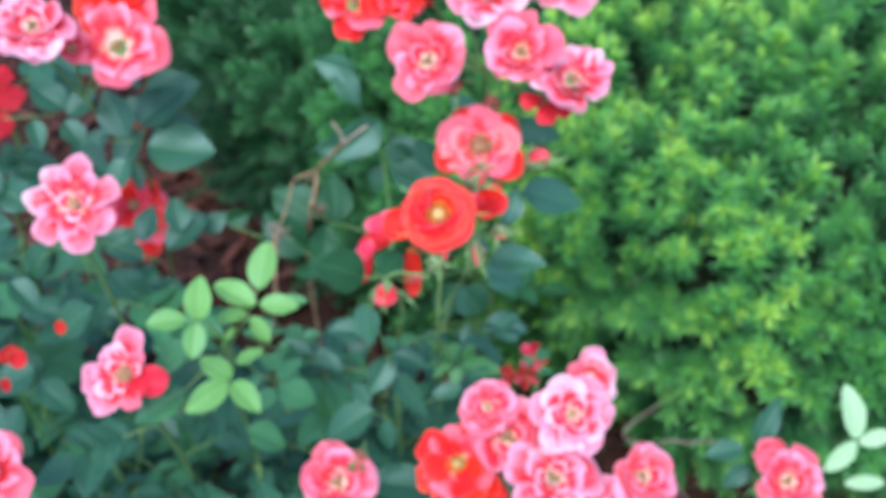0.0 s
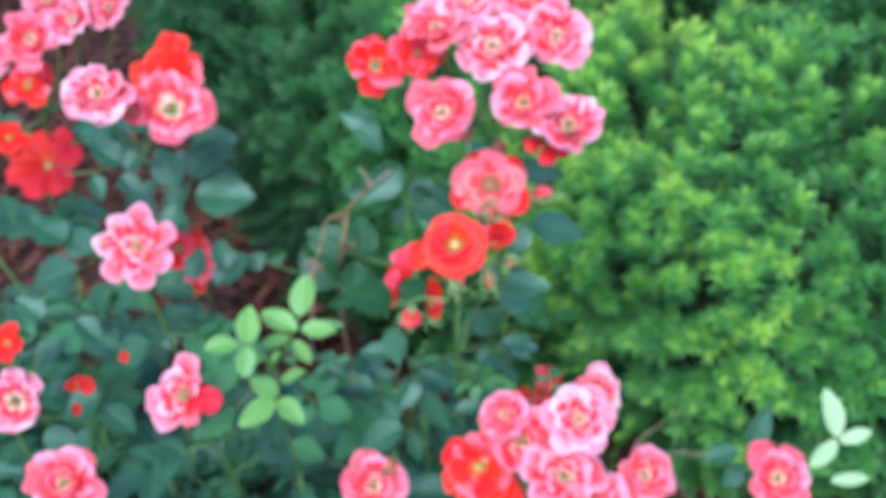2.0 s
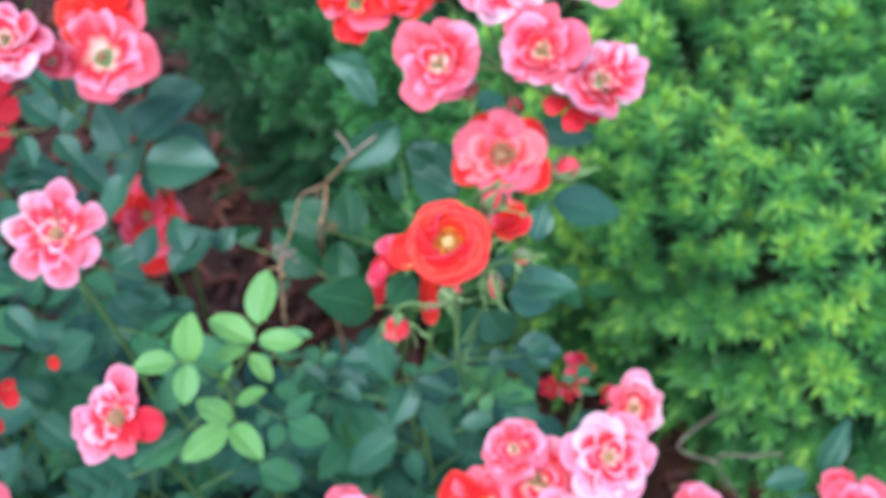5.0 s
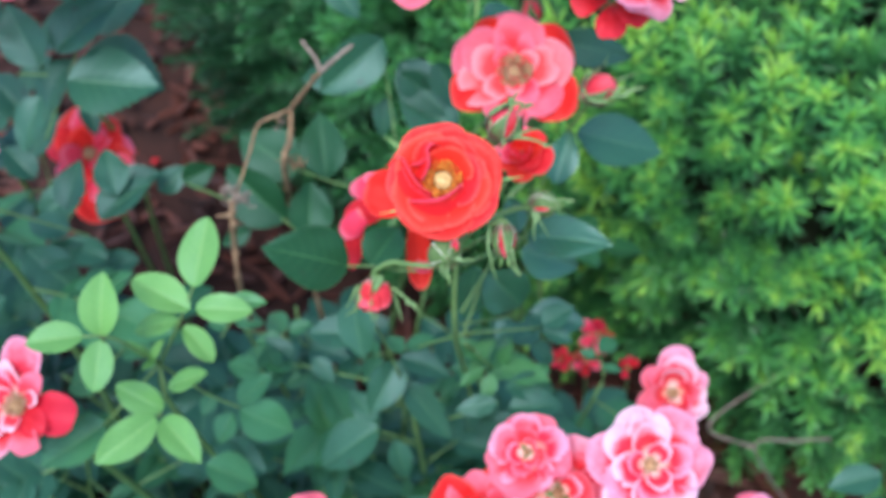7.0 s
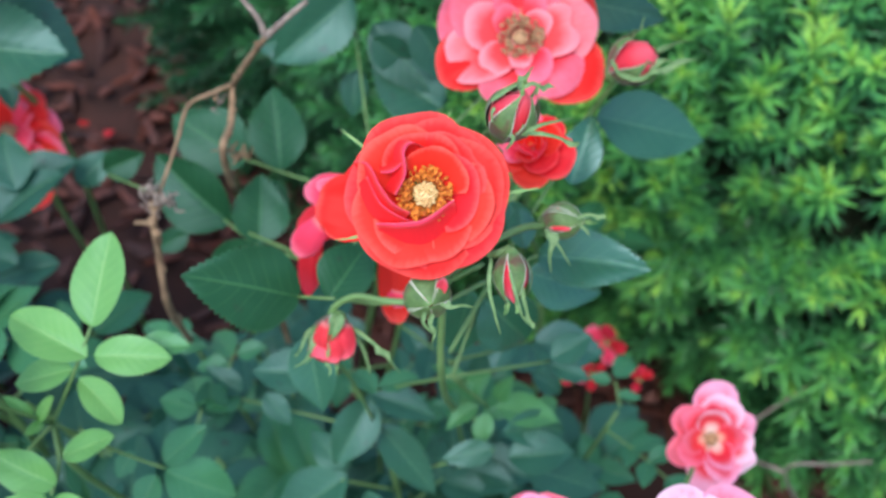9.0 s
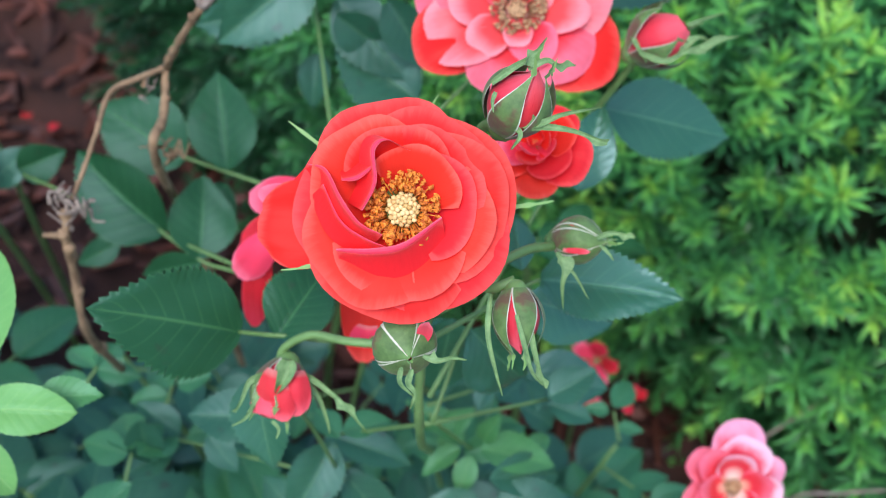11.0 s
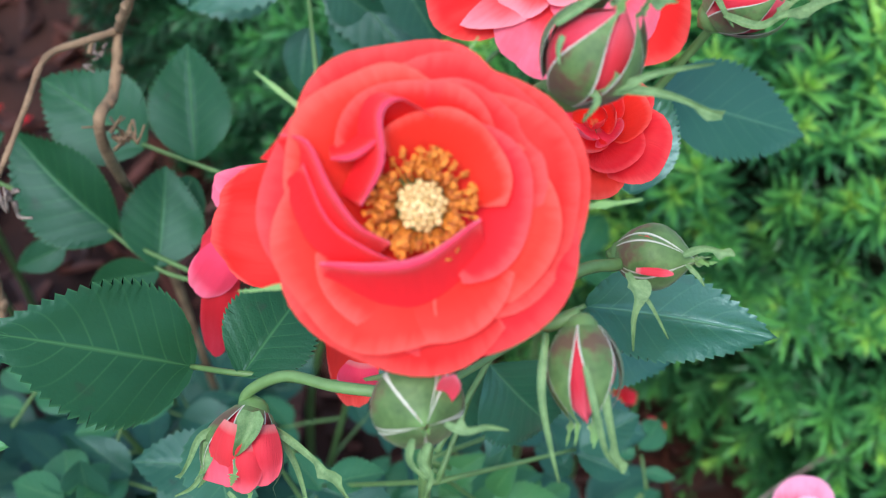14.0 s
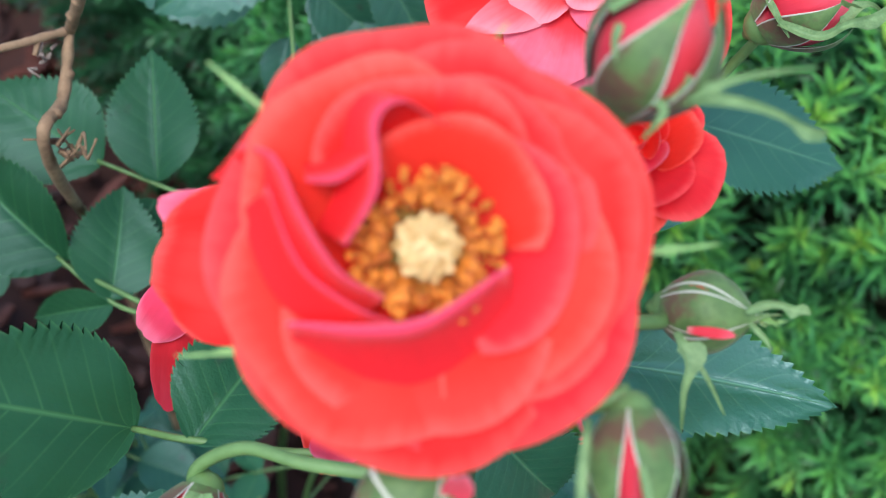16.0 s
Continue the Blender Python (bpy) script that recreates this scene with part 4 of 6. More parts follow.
leafy_sepal(upright, [(0.0166, 0.5340, 0.7256), (0.0216, 0.5329, 0.7272), (0.0265, 0.5348, 0.7287), (0.0349, 0.5382, 0.7287)], 0.0012, 1)
leafy_sepal(upright, [(0.0180, 0.5337, 0.7254), (0.0235, 0.5326, 0.7269), (0.0292, 0.5324, 0.7265), (0.0369, 0.5324, 0.7237)], 0.0013, 2)
leafy_sepal(upright, [(0.0165, 0.5329, 0.7260), (0.0180, 0.5301, 0.7262), (0.0163, 0.5284, 0.7235)], 0.0010)
leafy_sepal(upright, [(0.0109, 0.5387, 0.7326), (0.0152, 0.5408, 0.7356), (0.0192, 0.5438, 0.7367), (0.0220, 0.5485, 0.7381)], 0.0012, 3)
leafy_sepal(upright, [(0.0185, 0.5416, 0.7348), (0.0221, 0.5433, 0.7362), (0.0247, 0.5435, 0.7350), (0.0287, 0.5453, 0.7337)], 0.0010, 2)
leafy_sepal(upright, [(0.0119, 0.5351, 0.7334), (0.0114, 0.5328, 0.7328), (0.0118, 0.5311, 0.7313)], 0.0007)
layered_rose(main, (0.0244, 0.5720, 0.6829), 0.0275, (-0.1710, -0.5013, 0.9383), (0.0140, 0.5741, 0.6493), (
    (-0.30, 55, 84, 50, 0.05, ((272, 1.12, 50, "red"), (338, 1.20, 56, "red"), (215, 0.95, 40, "red"), (110, 1.05, 46, "rose"), (155, 1.0, 44, "coral"), (45, 1.05, 50, "red"))),
    (-0.14, 72, 30, 60, 0.05, ((310, 0.98, 60, "red"), (20, 0.92, 54, "red"), (205, 0.80, 48, "rose"), (110, 0.86, 52, "red"))),
    (-0.02, 76, -2, 40, 0.05, ((255, 0.74, 52, "red"), (330, 0.70, 50, "rose"), (60, 0.72, 54, "red"), (160, 0.70, 50, "rose"))),
    (0.08, 72, -16, 20, 0.04, ((15, 0.66, 50, "red"), (130, 0.64, 54, "red"), (240, 0.62, 54, "rose"))),
    (0.18, 58, -26, 0, 0.03, ((60, 0.46, 64, "red"), (200, 0.42, 60, "red"), (310, 0.40, 60, "red"))),
), "half-open cupped scarlet rose", stamens=0.0)
faded_bloom = spent(main, (-0.0250, 0.5303, 0.6894), 0.016, "red", 6, (), (0.0290, -0.6513, 0.7583), (0.0081, 0.5192, 0.6853), ruffle=0.025)
loose_petal(faded_bloom, (-0.0201, 0.5276, 0.6948), (-0.0433, 0.5303, 0.6900), 0.0112, "red", 0.30, roll=-0.10)
loose_petal(faded_bloom, (-0.0256, 0.5344, 0.6929), (-0.0437, 0.5386, 0.6919), 0.0036, "rose", 0.35)
hanging_bloom = spent(main, (-0.0363, 0.5851, 0.6332), 0.016, "rose", 7, (), (0.0290, -0.6513, 0.7583), (0.0021, 0.5356, 0.6626), ruffle=0.02)
loose_petal(hanging_bloom, (-0.0372, 0.5835, 0.6427), (-0.0628, 0.5856, 0.6363), 0.0066, "rose", -0.5, roll=-0.15)
loose_petal(hanging_bloom, (-0.0399, 0.5808, 0.6351), (-0.0657, 0.5771, 0.6209), 0.0078, "crimson", -0.5, roll=-0.15)
loose_petal(hanging_bloom, (-0.0528, 0.5779, 0.6284), (-0.0639, 0.5712, 0.6154), 0.0060, "rose", -0.5)
loose_petal(hanging_bloom, (-0.0572, 0.5795, 0.6222), (-0.0591, 0.5627, 0.5992), 0.0050, "crimson", -0.5, roll=-0.1)
low_bloom = spent(main, (-0.0230, 0.5703, 0.6294), 0.014, "red", 9, (), (0.0290, -0.6513, 0.7583), (0.0021, 0.5356, 0.6626), 22)
loose_petal(low_bloom, (-0.0247, 0.5684, 0.6333), (-0.0216, 0.5571, 0.5986), 0.0066, "red", 0.6, roll=0.12)
loose_petal(low_bloom, (-0.0184, 0.5434, 0.6344), (-0.0184, 0.5357, 0.6330), 0.0046, "rose", 0.5, roll=0.15)
leaf(main, [(0.0113, 0.5313, 0.6674), (-0.0176, 0.5407, 0.6308), (-0.0415, 0.5366, 0.6348), (-0.0560, 0.5420, 0.6270)], "deep", [((-0.0560, 0.5420, 0.6270), (-0.0912, 0.5298, 0.6522), 0.7), ((-0.0430, 0.5365, 0.6348), (-0.0312, 0.5595, 0.6406), 0.8)], 10)
leaf(main, [(0.0005, 0.5351, 0.6419), (0.0240, 0.5642, 0.6292), (0.0307, 0.5687, 0.6302)], "glossy", [((0.0307, 0.5687, 0.6302), (0.0711, 0.5588, 0.6424), 0.5), ((0.0285, 0.5748, 0.6118), (0.0585, 0.5770, 0.5994), 0.7), ((0.0260, 0.5822, 0.6181), (0.0217, 0.6010, 0.6210), 0.6)], 11, up=(-0.07, -0.62, 0.79))
leaf(main, [(-0.0004, 0.5499, 0.5885), (0.0307, 0.6190, 0.6057), (0.0564, 0.6745, 0.6075)], "glossy", [((0.0542, 0.6646, 0.6145), (0.1043, 0.6697, 0.5997), 0.6), ((0.0428, 0.6122, 0.6252), (0.0477, 0.6345, 0.6440), 0.6)], 12, up=(-0.07, -0.62, 0.79))
leaf(main, [(-0.0011, 0.5836, 0.5195), (0.0158, 0.5944, 0.4808)], "fresh", [((0.0205, 0.5948, 0.4808), (0.0526, 0.5940, 0.4772), 0.6), ((0.0124, 0.5964, 0.4829), (-0.0128, 0.6081, 0.4953), 0.4), ((0.0161, 0.5919, 0.4788), (0.0117, 0.5789, 0.4679), 0.6), ((0.0110, 0.5943, 0.4813), (-0.0053, 0.5843, 0.4742), 0.5), ((0.0203, 0.5972, 0.4829), (0.0256, 0.6005, 0.5007), 0.5)], 13, up=(0, -0.15, 1.0))
leaf(main, [(0.0008, 0.5542, 0.5657), (0.0079, 0.5752, 0.5831)], "glossy", [((0.0117, 0.5732, 0.5943), (0.0317, 0.5728, 0.5657), 0.8), ((0.0046, 0.5809, 0.5884), (0.0000, 0.5724, 0.5549), 0.7), ((0.0187, 0.6107, 0.6128), (0.0269, 0.6042, 0.5932), 0.6)], 14, up=(-0.07, -0.62, 0.79))
leaf(main, [(-0.0014, 0.5641, 0.5611), (0.0354, 0.6101, 0.5181)], "glossy", [((0.0354, 0.6101, 0.5181), (0.0696, 0.6086, 0.5136), 0.7), ((0.0220, 0.6137, 0.5091), (0.0172, 0.6015, 0.4990), 0.6)], 15, up=(-0.07, -0.62, 0.79))
leaf(main, [(-0.0023, 0.5974, 0.5007), (0.0032, 0.6097, 0.4683)], "fresh", [((0.0003, 0.6012, 0.4843), (-0.0122, 0.6058, 0.4965), 0.6), ((0.0040, 0.6008, 0.4839), (0.0161, 0.6055, 0.4952), 0.6), ((0.0025, 0.6023, 0.4774), (0.0086, 0.5948, 0.4708), 0.6)], 16, up=(0, -0.15, 1.0))
leaf(main, [(-0.0023, 0.5974, 0.5007), (0.0209, 0.6153, 0.4570)], "mid", [((0.0199, 0.6105, 0.4684), (0.0252, 0.6230, 0.4791), 0.6), ((0.0232, 0.6138, 0.4557), (0.0403, 0.6203, 0.4606), 0.6)], 17, up=(0, -0.15, 1.0))
leaf(main, [(0.0008, 0.5542, 0.5657), (0.0425, 0.5896, 0.5316)], "dark", [((0.0427, 0.5848, 0.5407), (0.0599, 0.5942, 0.5482), 0.7), ((0.0436, 0.5882, 0.5304), (0.0616, 0.5853, 0.5272), 0.6), ((0.0390, 0.5863, 0.5289), (0.0335, 0.6015, 0.5291), 0.6)], 18, up=(0, -0.15, 1.0))
leaf(main, [(0.0008, 0.5542, 0.5657), (-0.0347, 0.5731, 0.5205)], "mid", [((-0.0328, 0.5689, 0.5300), (-0.0151, 0.5735, 0.5332), 0.7), ((-0.0356, 0.5723, 0.5198), (-0.0478, 0.5852, 0.5182), 0.6)], 19, up=(0, -0.15, 1.0))

back_knots = [(-0.0900, 0.8000, 0.2000), (-0.0600, 0.7600, 0.4000), (-0.0563, 0.6184, 0.5473), (-0.0443, 0.6513, 0.5615)]
back = spray((-0.090, 0.800), back_knots, "leafy green rose cane with dark compound leaves")
# three of these leaves take the darker kind: their shade is in the colour
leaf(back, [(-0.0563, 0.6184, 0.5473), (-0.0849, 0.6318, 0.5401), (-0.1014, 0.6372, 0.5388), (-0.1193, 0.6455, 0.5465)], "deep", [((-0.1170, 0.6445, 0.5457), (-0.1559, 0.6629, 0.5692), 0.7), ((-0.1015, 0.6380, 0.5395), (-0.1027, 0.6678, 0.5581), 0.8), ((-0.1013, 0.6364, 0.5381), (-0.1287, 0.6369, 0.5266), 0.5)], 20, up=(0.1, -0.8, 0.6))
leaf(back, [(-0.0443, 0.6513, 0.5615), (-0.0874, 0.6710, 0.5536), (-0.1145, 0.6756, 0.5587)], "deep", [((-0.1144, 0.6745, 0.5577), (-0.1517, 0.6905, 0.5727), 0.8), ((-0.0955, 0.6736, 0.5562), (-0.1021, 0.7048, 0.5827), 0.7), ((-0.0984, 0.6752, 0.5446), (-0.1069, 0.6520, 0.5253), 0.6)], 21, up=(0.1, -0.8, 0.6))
leaf(back, [(-0.0443, 0.6513, 0.5615), (-0.0406, 0.7014, 0.5512), (-0.0200, 0.7249, 0.5571)], "dark", [((-0.0212, 0.7248, 0.5571), (-0.0614, 0.7407, 0.5721), 0.8), ((-0.0679, 0.7439, 0.5619), (-0.0693, 0.7277, 0.5418), 0.6), ((-0.0812, 0.7666, 0.5685), (-0.1282, 0.7567, 0.5621), 0.6), ((-0.0472, 0.7319, 0.5510), (-0.0374, 0.7512, 0.5669), 0.6)], 22, up=(0.1, -0.8, 0.6))
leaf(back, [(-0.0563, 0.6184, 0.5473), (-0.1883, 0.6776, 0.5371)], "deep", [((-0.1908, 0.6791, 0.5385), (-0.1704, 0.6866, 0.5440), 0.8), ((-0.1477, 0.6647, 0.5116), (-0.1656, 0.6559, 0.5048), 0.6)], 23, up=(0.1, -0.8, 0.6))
leaf(back, [(-0.0456, 0.6579, 0.5540), (0.0410, 0.7169, 0.6363)], "dark", [((0.0394, 0.7178, 0.6372), (0.0837, 0.7149, 0.6306), 0.5), ((-0.0354, 0.7401, 0.5971), (-0.0147, 0.7284, 0.5718), 0.6), ((-0.0582, 0.7408, 0.5865), (-0.0354, 0.7389, 0.5695), 0.7)], 24, up=(0.1, -0.8, 0.6))
leaf(back, [(-0.0456, 0.6579, 0.5540), (-0.0715, 0.7581, 0.5958)], "dark", [((-0.0975, 0.8041, 0.6145), (-0.1367, 0.8060, 0.6206), 0.6), ((-0.0689, 0.7439, 0.6097), (-0.1052, 0.7147, 0.5860), 0.6), ((-0.0588, 0.7507, 0.5874), (-0.0247, 0.7281, 0.5623), 0.6), ((-0.1138, 0.8024, 0.6147), (-0.0895, 0.7841, 0.5947), 0.6)], 25, up=(0.1, -0.8, 0.6))

coral_knots = [(0.0500, 0.7900, 0.2000), (0.0400, 0.7400, 0.4200), (0.0180, 0.6242, 0.5885), (0.0272, 0.6312, 0.6071)]
coral = spray((0.050, 0.800), coral_knots, "rose cane with a large coral-pink rose and a budding tip")
layered_rose(coral, (0.0172, 0.6410, 0.6735), 0.0635, (0.0290, -0.6013, 0.8083), (0.0272, 0.6312, 0.6071), (
    (-0.27, 60, 95, 45, 0.06, ((332, 1.16, 42, "red"), (208, 1.16, 34, "red"), (168, 1.10, 38, "coral"), (262, 0.96, 36, "coral"), (40, 1.1, 46, "red"), (95, 1.1, 46, "coral"), (130, 1.06, 40, "red"))),
    (-0.18, 64, 76, 60, 0.06, ((150, 0.98, 46, "coral"), (205, 0.98, 42, "salmon"), (258, 0.90, 40, "coral"), (322, 0.95, 44, "coral"), (20, 0.97, 46, "salmon"), (85, 0.95, 48, "coral"))),
    (-0.10, 72, 46, 85, 0.05, ((165, 0.74, 46, "salmon"), (15, 0.76, 48, "salmon"), (95, 0.72, 50, "coral"), (228, 0.62, 36, "salmon"), (300, 0.64, 40, "coral"))),
    (-0.04, 78, 34, 70, 0.05, ((135, 0.48, 42, "coral"), (42, 0.46, 42, "salmon"), (275, 0.42, 40, "salmon"))),
), "open coral rose with redder outer petals", faded=True)
coral_bud = bud(coral, (0.0601, 0.6240, 0.6813), (0.7138, 0.0414, 0.7041), 0.0190, 0.0168, 26, 0.5, [(0.0341, 0.6361, 0.6109), (0.0547, 0.6339, 0.6601), (0.0547, 0.6278, 0.6707)], spread=(0.5, 0.4, 0.6, 0.55, 0.5), tails=0.3)
leafy_sepal(coral_bud, [(0.0537, 0.6155, 0.6812), (0.0611, 0.6128, 0.6813), (0.0681, 0.6173, 0.6824), (0.0830, 0.6247, 0.6830)], 0.0016, 2)
leafy_sepal(coral_bud, [(0.0642, 0.6154, 0.6808), (0.0703, 0.6218, 0.6835), (0.0752, 0.6228, 0.6816)], 0.0012, 1)
leafy_sepal(coral_bud, [(0.0514, 0.6206, 0.6831), (0.0536, 0.6160, 0.6817), (0.0560, 0.6136, 0.6795)], 0.0012)
leafy_sepal(coral_bud, [(0.0677, 0.6258, 0.6845), (0.0722, 0.6292, 0.6846), (0.0789, 0.6328, 0.6848)], 0.0011, 1)

upper_knots = [(0.0300, 0.9000, 0.2000), (0.0300, 0.8400, 0.4200), (0.0200, 0.7400, 0.6200), (0.0160, 0.6830, 0.7097)]
upper = spray((0.030, 0.920), upper_knots, "rose cane topped with a crowded cluster of pink roses")
bloom(upper, (-0.0238, 0.6479, 0.7397), 0.0581, "coral", (-0.16, -0.74, 0.79), 4, 27, stem_to=(0.0160, 0.6830, 0.7097), shades=('coral', 'pink'), heart=False)
bloom(upper, (0.0396, 0.6401, 0.7590), 0.0566, "pink", (-0.21, -0.76, 0.79), 4, 28, stem_to=(0.0160, 0.6830, 0.7097), shades=('coral', 'pink', 'pink'), heart=False)
bloom(upper, (0.0763, 0.6356, 0.7421), 0.0670, "pink", (0.25, -0.32, 1.01), 4, 29, stem_to=(0.0160, 0.6830, 0.7097), shades=('pink', 'blush'), heart=False)
bloom(upper, (0.0135, 0.6842, 0.7801), 0.0668, "blush", (-0.17, -0.48, 0.72), 4, 30, stem_to=(0.0160, 0.6830, 0.7097), shades=('pink', 'blush'), heart=False)
bloom(upper, (0.0633, 0.6991, 0.7838), 0.0583, "blush", (-0.2, -0.74, 0.68), 4, 31, stem_to=(0.0160, 0.6830, 0.7097), shades=('pink', 'blush'), heart=False)
bloom(upper, (-0.0813, 0.6850, 0.7580), 0.0610, "coral", (0.16, -0.5, 0.93), 3, 32, stem_to=(0.0160, 0.6830, 0.7097), shades=('red', 'coral'))
bloom(upper, (-0.0479, 0.6914, 0.7659), 0.0537, "red", (0.18, -0.68, 0.74), 4, 33, stem_to=(0.0160, 0.6830, 0.7097), shades=('red', 'rose'), heart=False)
bloom(upper, (-0.0328, 0.6873, 0.7932), 0.0510, "pink", (0.08, -0.36, 1.06), 4, 34, stem_to=(0.0160, 0.6830, 0.7097), shades=('coral', 'pink'), heart=False)
bloom(upper, (-0.0108, 0.7141, 0.8062), 0.0561, "blush", (0.23, -0.75, 0.91), 4, 35, stem_to=(0.0160, 0.6830, 0.7097), shades=('pink', 'blush'), heart=False)
bloom(upper, (0.0352, 0.7282, 0.8033), 0.0545, "pink", (0.1, -0.5, 0.66), 4, 36, stem_to=(0.0160, 0.6830, 0.7097), heart=False)
spent(upper, (0.0615, 0.6416, 0.7199), 0.04, "crimson", 37, ((200, 100), (270, 110), (320, 100)))
bud(upper, (0.0228, 0.6917, 0.6766), (-0.1895, -0.0616, 0.9799), 0.0158, 0.0132, 38, 0.1, [(0.0280, 0.6975, 0.6530)])
bud(upper, (-0.0051, 0.6491, 0.7186), (0.1304, -0.9886, 0.0752), 0.0151, 0.0125, 39, 0.1, [(0.0075, 0.6695, 0.7103)])

left_knots = [(-0.3300, 0.9000, 0.2000), (-0.3100, 0.8400, 0.4200), (-0.2932, 0.6813, 0.6572)]
left = spray((-0.330, 0.920), left_knots, "rose cane with coral and pink roses in a loose cluster")
bloom(left, (-0.2545, 0.6726, 0.7120), 0.0700, "coral", (-0.01, -0.71, 1.07), 2, 40, stem_to=(-0.2932, 0.6813, 0.6572), shades=('coral', 'pink', 'coral'))
bloom(left, (-0.2640, 0.7050, 0.7190), 0.0740, "coral", (0.18, -0.48, 0.75), 3, 41, stem_to=(-0.2932, 0.6813, 0.6572), shades=('red', 'coral', 'red'))
bloom(left, (-0.3022, 0.6439, 0.7436), 0.0587, "pink", (0.2, -0.46, 1.04), 4, 42, stem_to=(-0.2932, 0.6813, 0.6572), shades=('pink', 'blush'), heart=False)
bloom(left, (-0.2828, 0.6564, 0.7186), 0.0279, "coral", (0.17, -0.5, 0.81), 3, 43, stem_to=(-0.2932, 0.6813, 0.6572))
leaf(left, [(-0.2896, 0.7038, 0.5407), (-0.2692, 0.7398, 0.5863)], "dark", [((-0.2686, 0.7545, 0.6002), (-0.2974, 0.7368, 0.5866), 0.7), ((-0.2747, 0.7649, 0.5969), (-0.2289, 0.7801, 0.6062), 0.8), ((-0.2631, 0.7389, 0.5848), (-0.2127, 0.7386, 0.5652), 0.8), ((-0.2769, 0.7438, 0.5772), (-0.2944, 0.7107, 0.5478), 0.6), ((-0.3400, 0.7652, 0.5767), (-0.3595, 0.7937, 0.6058), 0.6), ((-0.3226, 0.8121, 0.6053), (-0.2891, 0.7954, 0.5859), 0.6), ((-0.3381, 0.7440, 0.5565), (-0.3047, 0.7245, 0.5344), 0.6)], 44)

far_left_knots = [(-0.4700, 0.9300, 0.2500), (-0.4600, 0.8600, 0.5000), (-0.3900, 0.7182, 0.6610)]
far_left = spray((-0.470, 0.950), far_left_knots, "rose cane with pink and red roses crowded at its top")
bloom(far_left, (-0.3643, 0.6810, 0.7673), 0.0505, "pink", (0.06, -0.54, 0.65), 4, 45, stem_to=(-0.3900, 0.7182, 0.6610), shades=('coral', 'pink'), heart=False)
bloom(far_left, (-0.3356, 0.7033, 0.7749), 0.0441, "pink", (-0.12, -0.31, 0.58), 4, 46, stem_to=(-0.3900, 0.7182, 0.6610), shades=('pink', 'blush'), heart=False)
bloom(far_left, (-0.3096, 0.7213, 0.7778), 0.0423, "pink", (-0.27, -0.42, 0.72), 4, 47, stem_to=(-0.3900, 0.7182, 0.6610), heart=False)
bloom(far_left, (-0.3720, 0.6718, 0.7277), 0.0432, "red", (0.02, -0.52, 0.76), 3, 48, stem_to=(-0.3900, 0.7182, 0.6610), shades=('red', 'coral'))
bloom(far_left, (-0.4077, 0.6806, 0.6655), 0.0347, "red", (0.3, -0.68, 0.8), 3, 49, stem_to=(-0.3900, 0.7182, 0.6610))
bloom(far_left, (-0.4044, 0.6847, 0.7447), 0.0516, "pink", (-0.18, -0.42, 0.72), 4, 50, stem_to=(-0.3900, 0.7182, 0.6610), heart=False)
bloom(far_left, (-0.3614, 0.7220, 0.7826), 0.0516, "pink", (-0.09, -0.35, 0.74), 4, 51, stem_to=(-0.3900, 0.7182, 0.6610), heart=False)
leaf(left, [(-0.2878, 0.6981, 0.6006), (-0.2614, 0.6844, 0.6133)], "dark", [((-0.2667, 0.6874, 0.6170), (-0.2878, 0.7110, 0.6449), 0.7), ((-0.2573, 0.6948, 0.6245), (-0.2230, 0.7183, 0.6479), 0.7), ((-0.2488, 0.6837, 0.6115), (-0.1935, 0.6846, 0.6082), 0.8), ((-0.2657, 0.6757, 0.6040), (-0.2748, 0.6515, 0.5778), 0.6)], 52)
leaf(far_left, [(-0.3753, 0.7017, 0.6115), (-0.3297, 0.7086, 0.6156)], "dark", [((-0.3214, 0.7047, 0.6255), (-0.3528, 0.7158, 0.6404), 0.7), ((-0.3185, 0.7015, 0.6218), (-0.2970, 0.7167, 0.6370), 0.7), ((-0.3208, 0.6979, 0.6180), (-0.3018, 0.6841, 0.6011), 0.7), ((-0.3460, 0.6960, 0.6178), (-0.3370, 0.6797, 0.5990), 0.6)], 53)

ragged_knots = [(-0.4700, 0.8500, 0.2000), (-0.4500, 0.8100, 0.4000), (-0.4317, 0.7655, 0.5372)]
ragged = spray((-0.470, 0.860), ragged_knots, "rose cane with one ragged deep-red rose")
spent(ragged, (-0.4257, 0.7710, 0.5652), 0.072, "deep", 54, ((20, 95), (70, 90), (120, 92), (165, 98), (215, 105), (262, 110), (310, 100)))

pinkleft_knots = [(-0.2700, 0.6500, 0.2000), (-0.2650, 0.6100, 0.4500), (-0.2731, 0.5776, 0.6153)]
pinkleft = spray((-0.270, 0.660), pinkleft_knots, "rose cane with one open white-hearted pink rose")
